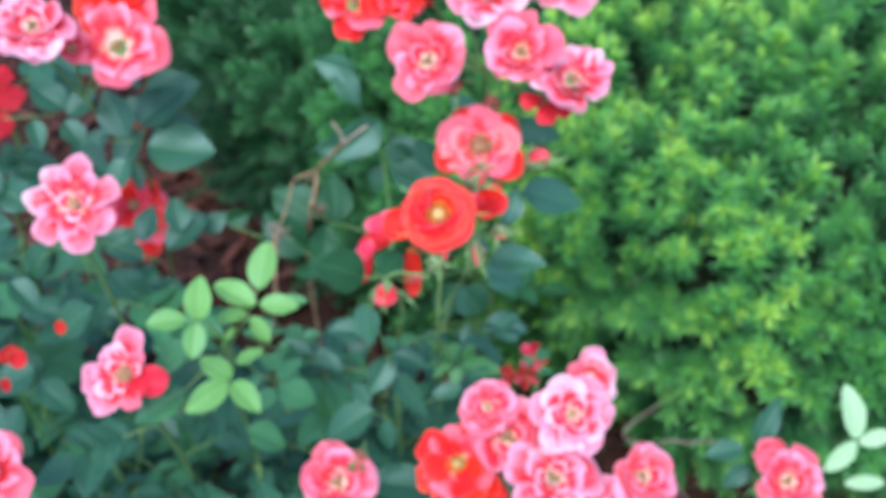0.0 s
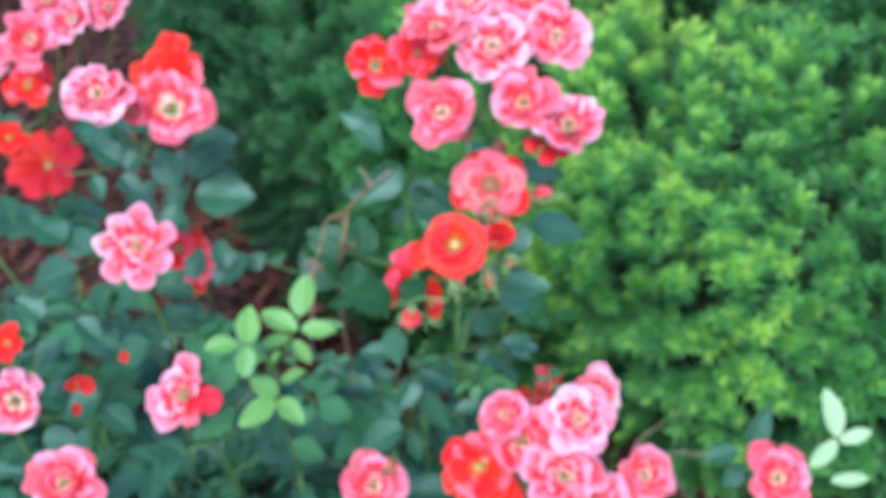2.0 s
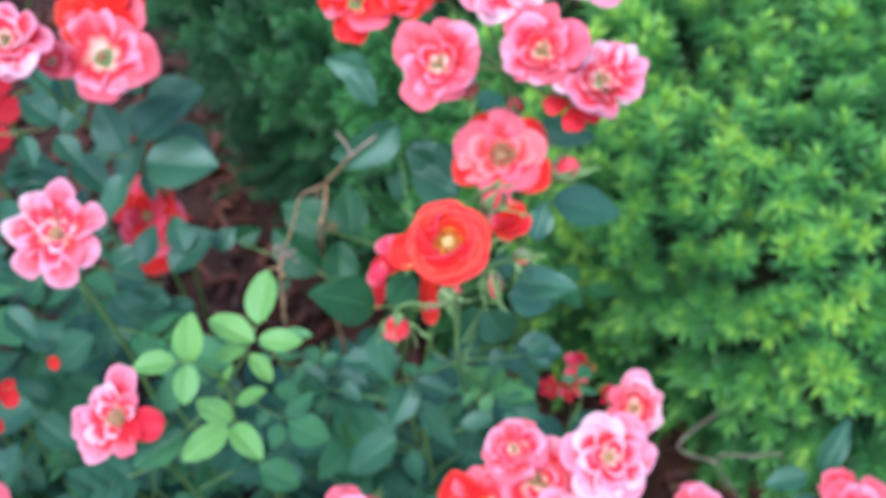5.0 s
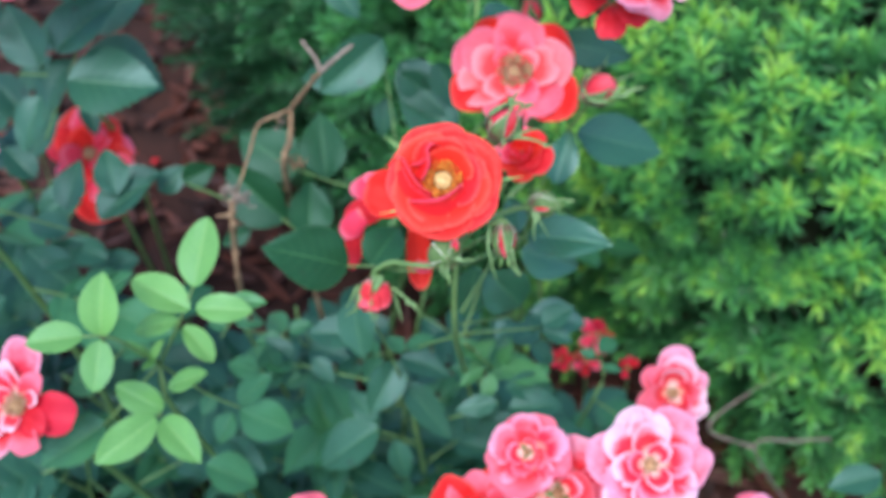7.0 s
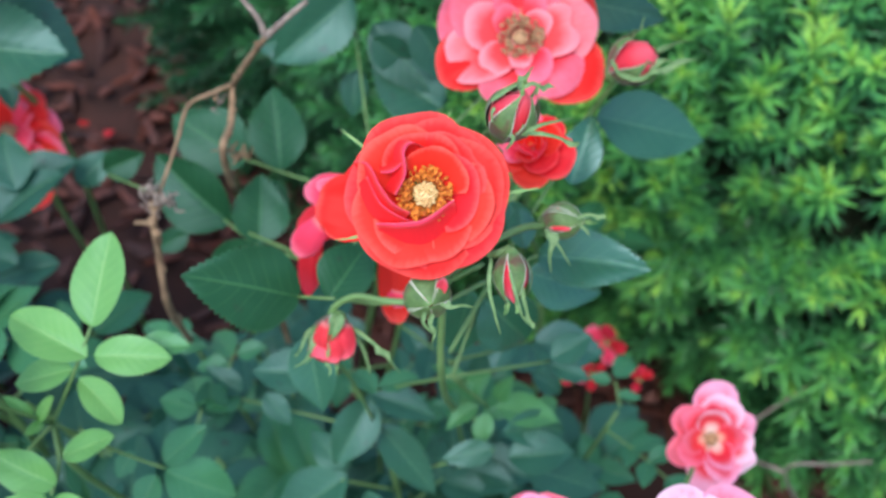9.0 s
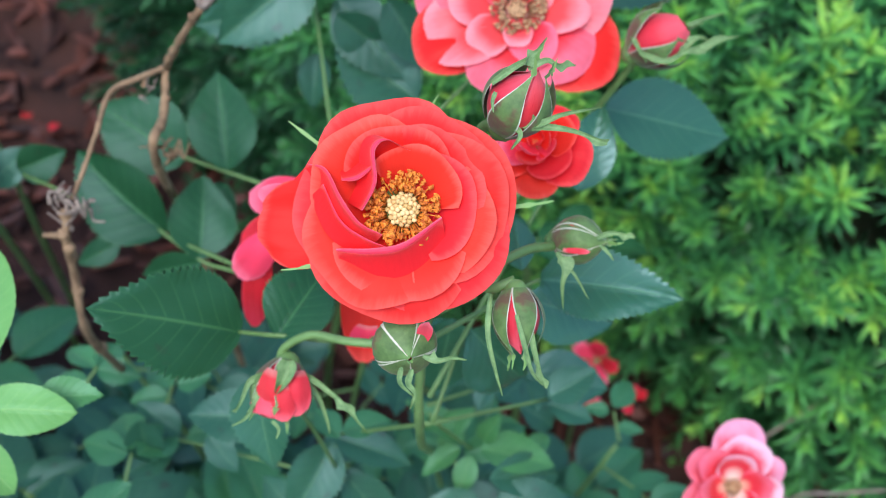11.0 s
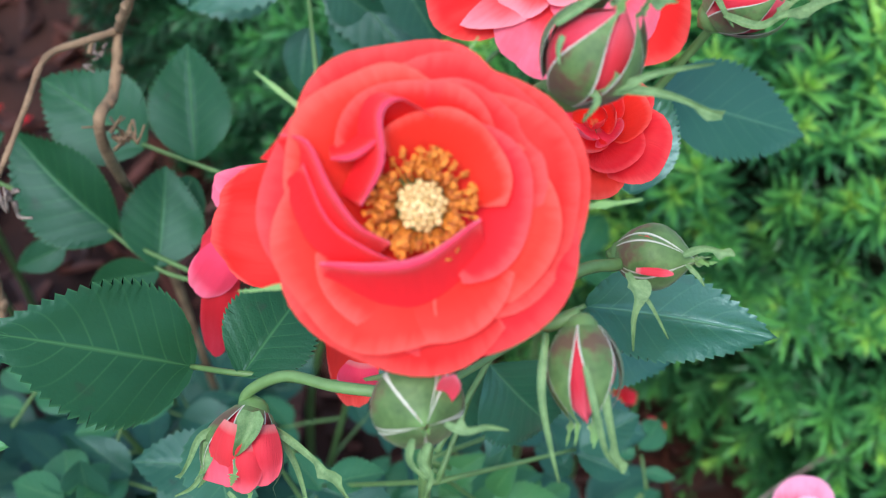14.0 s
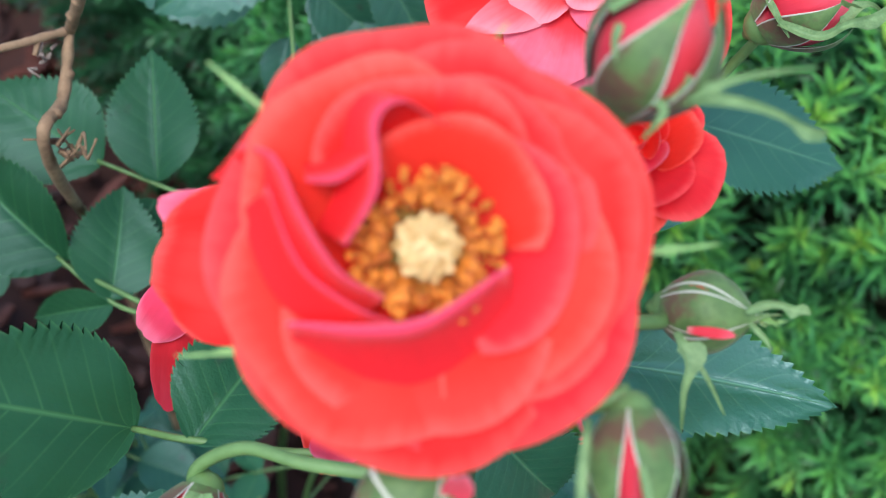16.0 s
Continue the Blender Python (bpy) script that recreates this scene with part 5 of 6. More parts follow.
layered_rose(pinkleft, (-0.2604, 0.5575, 0.6580), 0.0690, (-0.05, -0.60, 0.80), (-0.2731, 0.5776, 0.6153), (
    (-0.22, 58, 86, 40, 0.09, ((178, 1.05, 33, "blush"), (232, 1.05, 32, "pink"), (290, 1.06, 34, "pink"), (338, 1.0, 36, "pink"), (28, 1.0, 34, "pink"), (92, 1.06, 30, "pink"), (132, 1.0, 32, "blush"))),
    (-0.13, 66, 66, 70, 0.10, ((205, 0.80, 30, "pink"), (262, 0.78, 30, "pink"), (318, 0.80, 30, "coral"), (58, 0.76, 30, "pink"), (118, 0.74, 28, "pink"))),
    (-0.05, 80, 74, 20, 0.05, ((40, 0.36, 44, "blush"), (160, 0.36, 44, "blush"), (280, 0.36, 44, "blush"))),
), "open pink rose with a creamy white heart", faded=True, stamens=0.13)
leaf(pinkleft, [(-0.2896, 0.6099, 0.5776), (-0.3224, 0.6088, 0.5490)], "dark", [((-0.3525, 0.6305, 0.5605), (-0.3984, 0.6241, 0.5421), 0.7), ((-0.3639, 0.6464, 0.5791), (-0.4044, 0.6644, 0.5873), 0.7), ((-0.3383, 0.6416, 0.5718), (-0.3745, 0.6599, 0.5799), 0.7), ((-0.3216, 0.6228, 0.5495), (-0.3387, 0.6084, 0.5198), 0.7)], 56)
leaf(pinkleft, [(-0.2896, 0.6099, 0.5776), (-0.2818, 0.5986, 0.5345)], "dark", [((-0.2967, 0.6247, 0.5496), (-0.3339, 0.6121, 0.5236), 0.7), ((-0.2706, 0.6132, 0.5349), (-0.2391, 0.6024, 0.5054), 0.7), ((-0.2839, 0.5921, 0.5124), (-0.3159, 0.5796, 0.4861), 0.7), ((-0.2600, 0.6073, 0.5275), (-0.2386, 0.6262, 0.5318), 0.7)], 57)
leaf(pinkleft, [(-0.2896, 0.6099, 0.5776), (-0.2285, 0.6160, 0.5496)], "dark", [((-0.2470, 0.6318, 0.5537), (-0.2440, 0.6604, 0.5702), 0.7), ((-0.2267, 0.6300, 0.5501), (-0.1994, 0.6563, 0.5622), 0.7), ((-0.2175, 0.6408, 0.5614), (-0.2292, 0.6659, 0.5752), 0.7), ((-0.2461, 0.6218, 0.5425), (-0.2747, 0.6336, 0.5429), 0.7)], 58)

hanging_knots = [(-0.3300, 0.8800, 0.1500), (-0.3300, 0.8500, 0.3000), (-0.3368, 0.8444, 0.3968)]
hanging = spray((-0.330, 0.900), hanging_knots, "rose cane with a wilting red rose")
layered_rose(hanging, (-0.3247, 0.8142, 0.4226), 0.0930, (0.1, -0.5, 0.85), (-0.3360, 0.8378, 0.3911), (
    (-0.25, 58, 96, 50, 0.11, ((120, 1.05, 43, "red"), (165, 0.85, 41, "crimson"), (290, 1.25, 41, "red"), (320, 1.1, 43, "rose"), (255, 0.85, 43, "crimson"), (75, 0.8, 43, "red"), (20, 0.75, 43, "rose"))),
    (-0.14, 66, 78, 60, 0.12, ((100, 0.85, 43, "rose"), (145, 0.8, 43, "red"), (300, 0.95, 43, "rose"), (340, 0.8, 43, "red"), (230, 0.7, 43, "rose"), (40, 0.65, 43, "red"))),
    (-0.05, 74, 45, 50, 0.10, ((60, 0.5, 47, "rose"), (130, 0.5, 47, "red"), (200, 0.5, 47, "rose"), (270, 0.55, 47, "red"), (335, 0.5, 47, "rose"))),
), "wilting red rose with crumpled petals", faded=True, stamens=0.14)
leaf(hanging, [(-0.3259, 0.8079, 0.3908), (-0.2425, 0.7170, 0.4901)], "dark", [((-0.2353, 0.6699, 0.5283), (-0.2073, 0.6854, 0.5391), 0.8), ((-0.2135, 0.6890, 0.5162), (-0.1964, 0.7037, 0.5273), 0.7), ((-0.3231, 0.8325, 0.4648), (-0.3126, 0.8119, 0.4460), 0.6)], 59)

lobed_knots = [(-0.2100, 0.5900, 0.2000), (-0.2100, 0.5300, 0.4200), (-0.2222, 0.4949, 0.5343)]
lobed = spray((-0.210, 0.600), lobed_knots, "rose cane with a half-open pink rose and red petal bases")
layered_rose(lobed, (-0.2164, 0.4821, 0.5705), 0.0620, (0, -0.6, 0.8), (-0.2249, 0.4996, 0.5248), (
    (-0.22, 58, 84, 50, 0.08, ((84, 1.12, 31, "pink"), (196, 1.06, 36, "pink"), (238, 1.10, 36, "pink"), (348, 1.05, 36, "crimson"), (285, 0.85, 32, "coral"), (140, 0.80, 30, "pink"))),
    (-0.12, 68, 62, 70, 0.09, ((110, 0.78, 30, "blush"), (180, 0.75, 34, "pink"), (225, 0.78, 34, "blush"), (60, 0.66, 32, "coral"), (320, 0.70, 34, "crimson"))),
    (-0.04, 76, 44, 40, 0.07, ((30, 0.46, 32, "blush"), (150, 0.48, 34, "blush"), (265, 0.46, 34, "blush"))),
), "ruffled pink rose with redder petals below", faded=True, stamens=0.20)

young_knots = [(-0.1500, 0.5900, 0.2000), (-0.1500, 0.5500, 0.4000), (-0.1510, 0.5100, 0.5400), (-0.1468, 0.5041, 0.5847)]
young = spray((-0.150, 0.600), young_knots, "fresh rose shoot with light-green young leaves", thick=0.0024, end=0.0012)
leaf(young, [(-0.1468, 0.5041, 0.5847), (-0.1323, 0.5072, 0.6150), (-0.1253, 0.5178, 0.6308)], "young", [((-0.1251, 0.5184, 0.6313), (-0.1229, 0.5477, 0.6495), 0.7), ((-0.1230, 0.5106, 0.6242), (-0.0960, 0.5135, 0.6243), 0.6), ((-0.1267, 0.5101, 0.6242), (-0.1579, 0.5215, 0.6299), 0.6), ((-0.1330, 0.5087, 0.6163), (-0.1558, 0.5057, 0.6086), 0.6), ((-0.1297, 0.5066, 0.6141), (-0.1144, 0.4991, 0.5989), 0.6)], 60)
leaf(young, [(-0.1468, 0.5041, 0.5847), (-0.1533, 0.4849, 0.6295), (-0.1668, 0.4813, 0.6343)], "young", [((-0.1666, 0.4813, 0.6343), (-0.1903, 0.4742, 0.6370), 0.7), ((-0.1589, 0.4837, 0.6330), (-0.1585, 0.5008, 0.6573), 0.7), ((-0.1587, 0.4819, 0.6314), (-0.1592, 0.4624, 0.6170), 0.7)], 61)
leaf(young, [(-0.1468, 0.5041, 0.5847), (-0.1413, 0.4908, 0.5798), (-0.1411, 0.4790, 0.5766)], "young", [((-0.1401, 0.4821, 0.5791), (-0.1625, 0.4852, 0.5912), 0.7), ((-0.1397, 0.4930, 0.5815), (-0.1199, 0.4978, 0.5911), 0.6), ((-0.1425, 0.4766, 0.5788), (-0.1641, 0.4499, 0.5747), 0.6), ((-0.1386, 0.4770, 0.5789), (-0.1153, 0.4567, 0.5761), 0.6)], 62)
leaf(young, [(-0.1468, 0.5041, 0.5847), (-0.1318, 0.5163, 0.5436), (-0.1172, 0.5186, 0.5299)], "mid", [((-0.1181, 0.5206, 0.5317), (-0.1011, 0.5344, 0.5422), 0.7), ((-0.1166, 0.5176, 0.5289), (-0.0883, 0.5167, 0.5111), 0.7), ((-0.1213, 0.5160, 0.5279), (-0.1270, 0.5024, 0.5165), 0.7), ((-0.1321, 0.5223, 0.5345), (-0.1374, 0.5131, 0.5270), 0.7)], 63)
leaf(young, [(-0.1468, 0.5041, 0.5847), (-0.1822, 0.4922, 0.5415)], "mid", [((-0.1810, 0.4933, 0.5424), (-0.2139, 0.4716, 0.5264), 0.6), ((-0.1411, 0.5099, 0.4813), (-0.1123, 0.5093, 0.4636), 0.7), ((-0.1795, 0.5175, 0.5635), (-0.2122, 0.5158, 0.5363), 0.6)], 64)
leaf(young, [(-0.1468, 0.5041, 0.5847), (-0.1528, 0.5039, 0.5995)], "young", [((-0.1498, 0.5003, 0.5962), (-0.1587, 0.5019, 0.6056), 0.4), ((-0.1484, 0.4986, 0.5945), (-0.1391, 0.5009, 0.6099), 0.4), ((-0.1458, 0.4989, 0.5945), (-0.1480, 0.4894, 0.6007), 0.4)], 65)

middle_knots = [(-0.0300, 0.6500, 0.1500), (-0.0300, 0.6000, 0.3500), (-0.0359, 0.5794, 0.4848)]
middle = spray((-0.030, 0.660), middle_knots, "leafy rose cane with dark blue-green leaves")
leaf(middle, [(-0.0379, 0.5735, 0.4932), (-0.0467, 0.5670, 0.5413), (-0.0557, 0.5530, 0.5830)], "dark", [((-0.0563, 0.5487, 0.5926), (-0.0501, 0.5314, 0.5639), 0.6), ((-0.0591, 0.5597, 0.5494), (-0.0868, 0.5588, 0.5511), 0.7)], 66)
leaf(middle, [(-0.0354, 0.5748, 0.4808), (-0.0387, 0.5803, 0.4991)], "dark", [((-0.0402, 0.5806, 0.4995), (-0.0534, 0.5542, 0.4779), 0.6), ((-0.0389, 0.5826, 0.5011), (-0.0066, 0.5787, 0.4948), 0.5), ((-0.0357, 0.5771, 0.4828), (-0.0052, 0.5588, 0.4510), 0.4)], 67)
leaf(middle, [(-0.0311, 0.5780, 0.4169), (-0.0543, 0.5647, 0.4473)], "dark", [((-0.0528, 0.5660, 0.4483), (-0.0894, 0.5478, 0.4227), 0.6), ((-0.0548, 0.5694, 0.4514), (-0.0737, 0.5874, 0.4555), 0.6), ((-0.0422, 0.5664, 0.4344), (-0.0346, 0.5525, 0.4085), 0.5)], 68)
leaf(middle, [(-0.0107, 0.5742, 0.4515), (0.0202, 0.5738, 0.4749)], "dark", [((0.0202, 0.5743, 0.4753), (-0.0053, 0.5676, 0.4718), 0.5), ((0.0281, 0.5724, 0.4729), (0.0606, 0.5771, 0.4740), 0.7), ((0.0256, 0.5814, 0.4809), (0.0570, 0.5972, 0.4652), 0.5), ((0.0366, 0.5793, 0.4517), (0.0795, 0.5796, 0.4347), 0.5)], 69)
leaf(middle, [(-0.0354, 0.5748, 0.4808), (-0.1081, 0.5901, 0.4742)], "dark", [((-0.1084, 0.5925, 0.4763), (-0.1284, 0.6000, 0.4846), 0.6), ((-0.1110, 0.5874, 0.4721), (-0.1320, 0.5755, 0.4637), 0.6), ((-0.0919, 0.5827, 0.4927), (-0.0784, 0.5725, 0.4827), 0.6), ((-0.1198, 0.5843, 0.4967), (-0.1197, 0.5792, 0.4659), 0.5)], 70)
leaf(middle, [(0.0149, 0.5858, 0.4609), (0.0068, 0.5981, 0.4718)], "mid", [((0.0057, 0.5980, 0.4718), (-0.0092, 0.6159, 0.4719), 0.6), ((0.0098, 0.6000, 0.4734), (0.0159, 0.6199, 0.4745), 0.6), ((0.0070, 0.5965, 0.4704), (-0.0126, 0.5980, 0.4723), 0.6), ((0.0133, 0.5979, 0.4714), (0.0331, 0.6038, 0.4759), 0.6)], 170, up=(0, -0.35, 0.95))
leaf(middle, [(0.0445, 0.5976, 0.4437), (0.0385, 0.6091, 0.4538)], "fresh", [((0.0373, 0.6098, 0.4545), (0.0260, 0.6311, 0.4534), 0.6), ((0.0405, 0.6109, 0.4554), (0.0521, 0.6221, 0.4514), 0.6)], 171, up=(0, -0.35, 0.95))
leaf(middle, [(-0.0461, 0.5939, 0.4302), (-0.0384, 0.6051, 0.4396)], "dark", [((-0.0385, 0.6060, 0.4404), (-0.0517, 0.6281, 0.4335), 0.7), ((-0.0363, 0.6071, 0.4412), (-0.0204, 0.6291, 0.4334), 0.7), ((-0.0404, 0.6032, 0.4380), (-0.0278, 0.5956, 0.4310), 0.6)], 172, up=(0, -0.35, 0.95))
leaf(middle, [(0.0286, 0.6339, 0.4492), (0.0183, 0.6401, 0.4549)], "dark", [((0.0232, 0.6388, 0.4536), (0.0123, 0.6633, 0.4487), 0.7), ((0.0160, 0.6399, 0.4548), (0.0026, 0.6385, 0.4408), 0.7), ((0.0281, 0.6374, 0.4522), (0.0424, 0.6604, 0.4452), 0.7), ((0.0377, 0.6365, 0.4511), (0.0561, 0.6361, 0.4370), 0.7)], 173, up=(0, -0.35, 0.95))
leaf(middle, [(-0.1260, 0.5639, 0.4729), (-0.1236, 0.5765, 0.4838)], "mid", [((-0.1256, 0.5763, 0.4837), (-0.1482, 0.5839, 0.4778), 0.6), ((-0.1238, 0.5781, 0.4851), (-0.1340, 0.6000, 0.4780), 0.7), ((-0.1205, 0.5768, 0.4839), (-0.1097, 0.5957, 0.4735), 0.7)], 174, up=(0, -0.35, 0.95))
leaf(middle, [(-0.1082, 0.5118, 0.6125), (-0.1104, 0.5187, 0.6186)], "fresh", [((-0.1104, 0.5187, 0.6186), (-0.0916, 0.5219, 0.6208), 0.6), ((-0.1116, 0.5176, 0.6176), (-0.1227, 0.5206, 0.6206), 0.6)], 175, up=(0, -0.35, 0.95))
leaf(middle, [(-0.1614, 0.6130, 0.4637), (-0.1538, 0.6240, 0.4730)], "mid", [((-0.1549, 0.6239, 0.4729), (-0.1720, 0.6349, 0.4697), 0.6), ((-0.1528, 0.6249, 0.4737), (-0.1504, 0.6444, 0.4640), 0.6), ((-0.1537, 0.6231, 0.4722), (-0.1332, 0.6224, 0.4710), 0.6), ((-0.1576, 0.6185, 0.4683), (-0.1713, 0.6190, 0.4692), 0.6)], 176, up=(0, -0.35, 0.95))
leaf(middle, [(-0.1253, 0.6147, 0.4507), (-0.1221, 0.6254, 0.4600)], "mid", [((-0.1221, 0.6254, 0.4600), (-0.1387, 0.6457, 0.4516), 0.6), ((-0.1198, 0.6257, 0.4601), (-0.1043, 0.6306, 0.4638), 0.7), ((-0.1240, 0.6218, 0.4568), (-0.1421, 0.6184, 0.4545), 0.6)], 177, up=(0, -0.35, 0.95))
leaf(middle, [(0.0907, 0.6486, 0.4070), (0.0867, 0.6599, 0.4169)], "mid", [((0.0864, 0.6618, 0.4185), (0.0990, 0.6835, 0.4104), 0.5), ((0.0841, 0.6596, 0.4168), (0.0711, 0.6604, 0.4178), 0.6), ((0.0887, 0.6542, 0.4119), (0.1029, 0.6536, 0.4109), 0.5)], 178, up=(0, -0.35, 0.95))

bottom_knots = [(0.0700, 0.5800, 0.2000), (0.0700, 0.5200, 0.4000), (0.0888, 0.5034, 0.4744)]
bottom = spray((0.070, 0.600), bottom_knots, "rose cane with a heavy cluster of pink and red roses")
layered_rose(bottom, (0.0960, 0.4760, 0.5790), 0.0600, (0.06, -0.52, 0.80), (0.0888, 0.5034, 0.4744), (
    (-0.24, 56, 86, 50, 0.09, ((10, 1.02, 40, "pink"), (62, 1.06, 40, "pink"), (118, 1.0, 40, "blush"), (172, 1.06, 42, "pink"), (236, 1.04, 42, "blush"), (300, 1.04, 42, "pink"))),
    (-0.14, 66, 64, 80, 0.10, ((35, 0.88, 40, "pink"), (95, 0.86, 42, "blush"), (150, 0.88, 40, "blush"), (215, 0.84, 42, "pink"), (275, 0.86, 40, "blush"), (330, 0.86, 42, "blush"))),
    (-0.06, 74, 36, 80, 0.09, ((20, 0.68, 44, "pink"), (100, 0.70, 46, "blush"), (190, 0.66, 44, "blush"), (280, 0.68, 46, "pink"))),
    (0.00, 78, 10, 60, 0.08, ((60, 0.50, 46, "blush"), (180, 0.48, 48, "pink"), (300, 0.48, 48, "blush"))),
), "full pale pink rose with ruffled petals", faded=True, stamens=0.14)
layered_rose(bottom, (0.1235, 0.5850, 0.4860), 0.0470, (-0.02, -0.66, 0.75), (0.0888, 0.5034, 0.4744), (
    (-0.26, 54, 78, 40, 0.07, ((88, 1.30, 40, "pink"), (30, 1.0, 38, "pink"), (150, 0.95, 40, "coral"), (205, 1.0, 40, "coral"), (268, 1.20, 42, "pink"), (330, 1.04, 40, "blush"))),
    (-0.14, 64, 44, 60, 0.06, ((75, 1.05, 50, "blush"), (135, 0.86, 44, "coral"), (350, 0.92, 46, "blush"), (300, 0.98, 44, "pink"), (215, 0.84, 44, "coral"))),
    (-0.04, 74, 12, 60, 0.06, ((92, 0.82, 54, "blush"), (10, 0.76, 48, "coral"), (310, 0.78, 44, "pink"), (190, 0.74, 44, "coral"))),
), "tall cupped pink rose with paler rims", faded=True, stamens=0.16)
bloom(bottom, (0.0383, 0.4797, 0.5748), 0.0415, "pink", (-0.26, -0.66, 1.01), 4, 73, stem_to=(0.0888, 0.5034, 0.4744), shades=('coral', 'pink'), heart=False)
bloom(bottom, (0.0548, 0.4742, 0.5494), 0.0621, "coral", (0.07, -0.66, 0.75), 4, 74, stem_to=(0.0888, 0.5034, 0.4744), shades=('coral', 'pink'), heart=False)
bloom(bottom, (0.0211, 0.4702, 0.5176), 0.0635, "red", (-0.19, -0.52, 0.58), 3, 75, stem_to=(0.0888, 0.5034, 0.4744), shades=('red', 'coral'))
bloom(bottom, (0.0875, 0.4456, 0.5450), 0.0650, "blush", (0.12, -0.26, 1.12), 4, 76, stem_to=(0.0888, 0.5034, 0.4744), shades=('pink', 'blush'), heart=False)
bloom(bottom, (0.1545, 0.4765, 0.5142), 0.0545, "pink", (0.14, -0.22, 0.56), 4, 77, stem_to=(0.0888, 0.5034, 0.4744), shades=('coral', 'pink'), heart=False)
bloom(bottom, (0.1151, 0.4394, 0.5210), 0.0526, "pink", (-0.13, -0.22, 1.02), 4, 78, stem_to=(0.0888, 0.5034, 0.4744), heart=False)
bloom(bottom, (0.0339, 0.4509, 0.4952), 0.0590, "red", (-0.05, -0.23, 0.92), 3, 79, stem_to=(0.0888, 0.5034, 0.4744))

low_pink_knots = [(-0.0600, 0.5100, 0.2000), (-0.0600, 0.4600, 0.4000), (-0.0668, 0.4726, 0.4524)]
low_pink = spray((-0.060, 0.520), low_pink_knots, "rose cane with one pink rose and a small bud")
bloom(low_pink, (-0.0626, 0.4479, 0.5144), 0.0606, "pink", (0.11, -0.57, 0.74), 4, 80, stem_to=(-0.0668, 0.4726, 0.4524), shades=('coral', 'pink'))
bud(low_pink, (-0.0499, 0.4592, 0.5260), (0.2645, -0.1093, 0.9582), 0.0176, 0.0150, 81, 0.1, [(-0.0583, 0.4676, 0.4762)])

corner_knots = [(-0.3600, 0.4900, 0.2000), (-0.3700, 0.4500, 0.4000), (-0.3245, 0.4473, 0.4744)]
corner = spray((-0.360, 0.500), corner_knots, "rose cane with one coral-pink rose low on the bush")
bloom(corner, (-0.3045, 0.4254, 0.5234), 0.0656, "coral", (-0.02, -0.63, 0.81), 4, 82, stem_to=(-0.3242, 0.4442, 0.4710), shades=('coral', 'pink'))

edge_knots = [(-0.4600, 0.5500, 0.2000), (-0.4600, 0.5000, 0.4000), (-0.3783, 0.4992, 0.5064)]
edge = spray((-0.460, 0.560), edge_knots, "rose cane with a pink rose beside a red one")
bloom(edge, (-0.3514, 0.4709, 0.5627), 0.0583, "pink", (0.17, -0.56, 0.67), 3, 83, stem_to=(-0.3783, 0.4992, 0.5064), shades=('pink', 'blush'))
leaf(edge, [(-0.3916, 0.5175, 0.4829), (-0.3741, 0.5716, 0.5117)], "dark", [((-0.3799, 0.5981, 0.5267), (-0.4085, 0.6094, 0.5414), 0.7), ((-0.3598, 0.5793, 0.5192), (-0.3841, 0.5609, 0.5006), 0.7), ((-0.3500, 0.6004, 0.5269), (-0.3236, 0.5857, 0.5084), 0.6), ((-0.3735, 0.5650, 0.5043), (-0.3502, 0.5834, 0.5229), 0.6)], 84)
leaf(edge, [(-0.3916, 0.5175, 0.4829), (-0.3383, 0.5216, 0.4832)], "dark", [((-0.3188, 0.5427, 0.4902), (-0.3519, 0.5263, 0.4746), 0.7), ((-0.3133, 0.5365, 0.4829), (-0.2826, 0.5224, 0.4648), 0.6), ((-0.3617, 0.5100, 0.4722), (-0.3271, 0.5045, 0.4634), 0.7), ((-0.3232, 0.5162, 0.4761), (-0.3310, 0.4928, 0.4507), 0.6)], 85)
leaf(hanging, [(-0.3268, 0.7836, 0.4011), (-0.3019, 0.6952, 0.4545)], "dark", [((-0.3146, 0.7054, 0.4647), (-0.2849, 0.7231, 0.4774), 0.7), ((-0.2545, 0.6688, 0.4670), (-0.2939, 0.6729, 0.4742), 0.6), ((-0.2778, 0.6449, 0.4748), (-0.2989, 0.6237, 0.4581), 0.6), ((-0.2398, 0.6837, 0.4520), (-0.2765, 0.6712, 0.4444), 0.5)], 86)
leaf(left, [(-0.3484, 0.7812, 0.4010), (-0.3563, 0.8002, 0.4584)], "dark", [((-0.3473, 0.7706, 0.4583), (-0.3310, 0.7986, 0.4813), 0.7), ((-0.3574, 0.8065, 0.4908), (-0.3395, 0.8301, 0.5098), 0.7), ((-0.3439, 0.7587, 0.4475), (-0.3703, 0.7743, 0.4636), 0.7)], 87)
bloom(edge, (-0.3765, 0.5281, 0.5683), 0.0352, "red", (-0.16, -0.62, 0.95), 3, 88, stem_to=(-0.3783, 0.4992, 0.5064))

right_knots = [(0.2700, 0.5400, 0.2000), (0.2700, 0.5000, 0.3500), (0.2885, 0.5359, 0.4200)]
right = spray((0.270, 0.550), right_knots, "rose cane with one pink rose beside the yew")
bloom(right, (0.2794, 0.5209, 0.4639), 0.0606, "pink", (-0.05, -0.58, 0.7), 4, 89, stem_to=(0.2888, 0.5326, 0.4163), shades=('coral', 'pink'))
bloom(right, (0.2716, 0.5461, 0.4626), 0.0297, "coral", (0.17, -0.53, 0.74), 3, 90, stem_to=(0.2888, 0.5326, 0.4163))
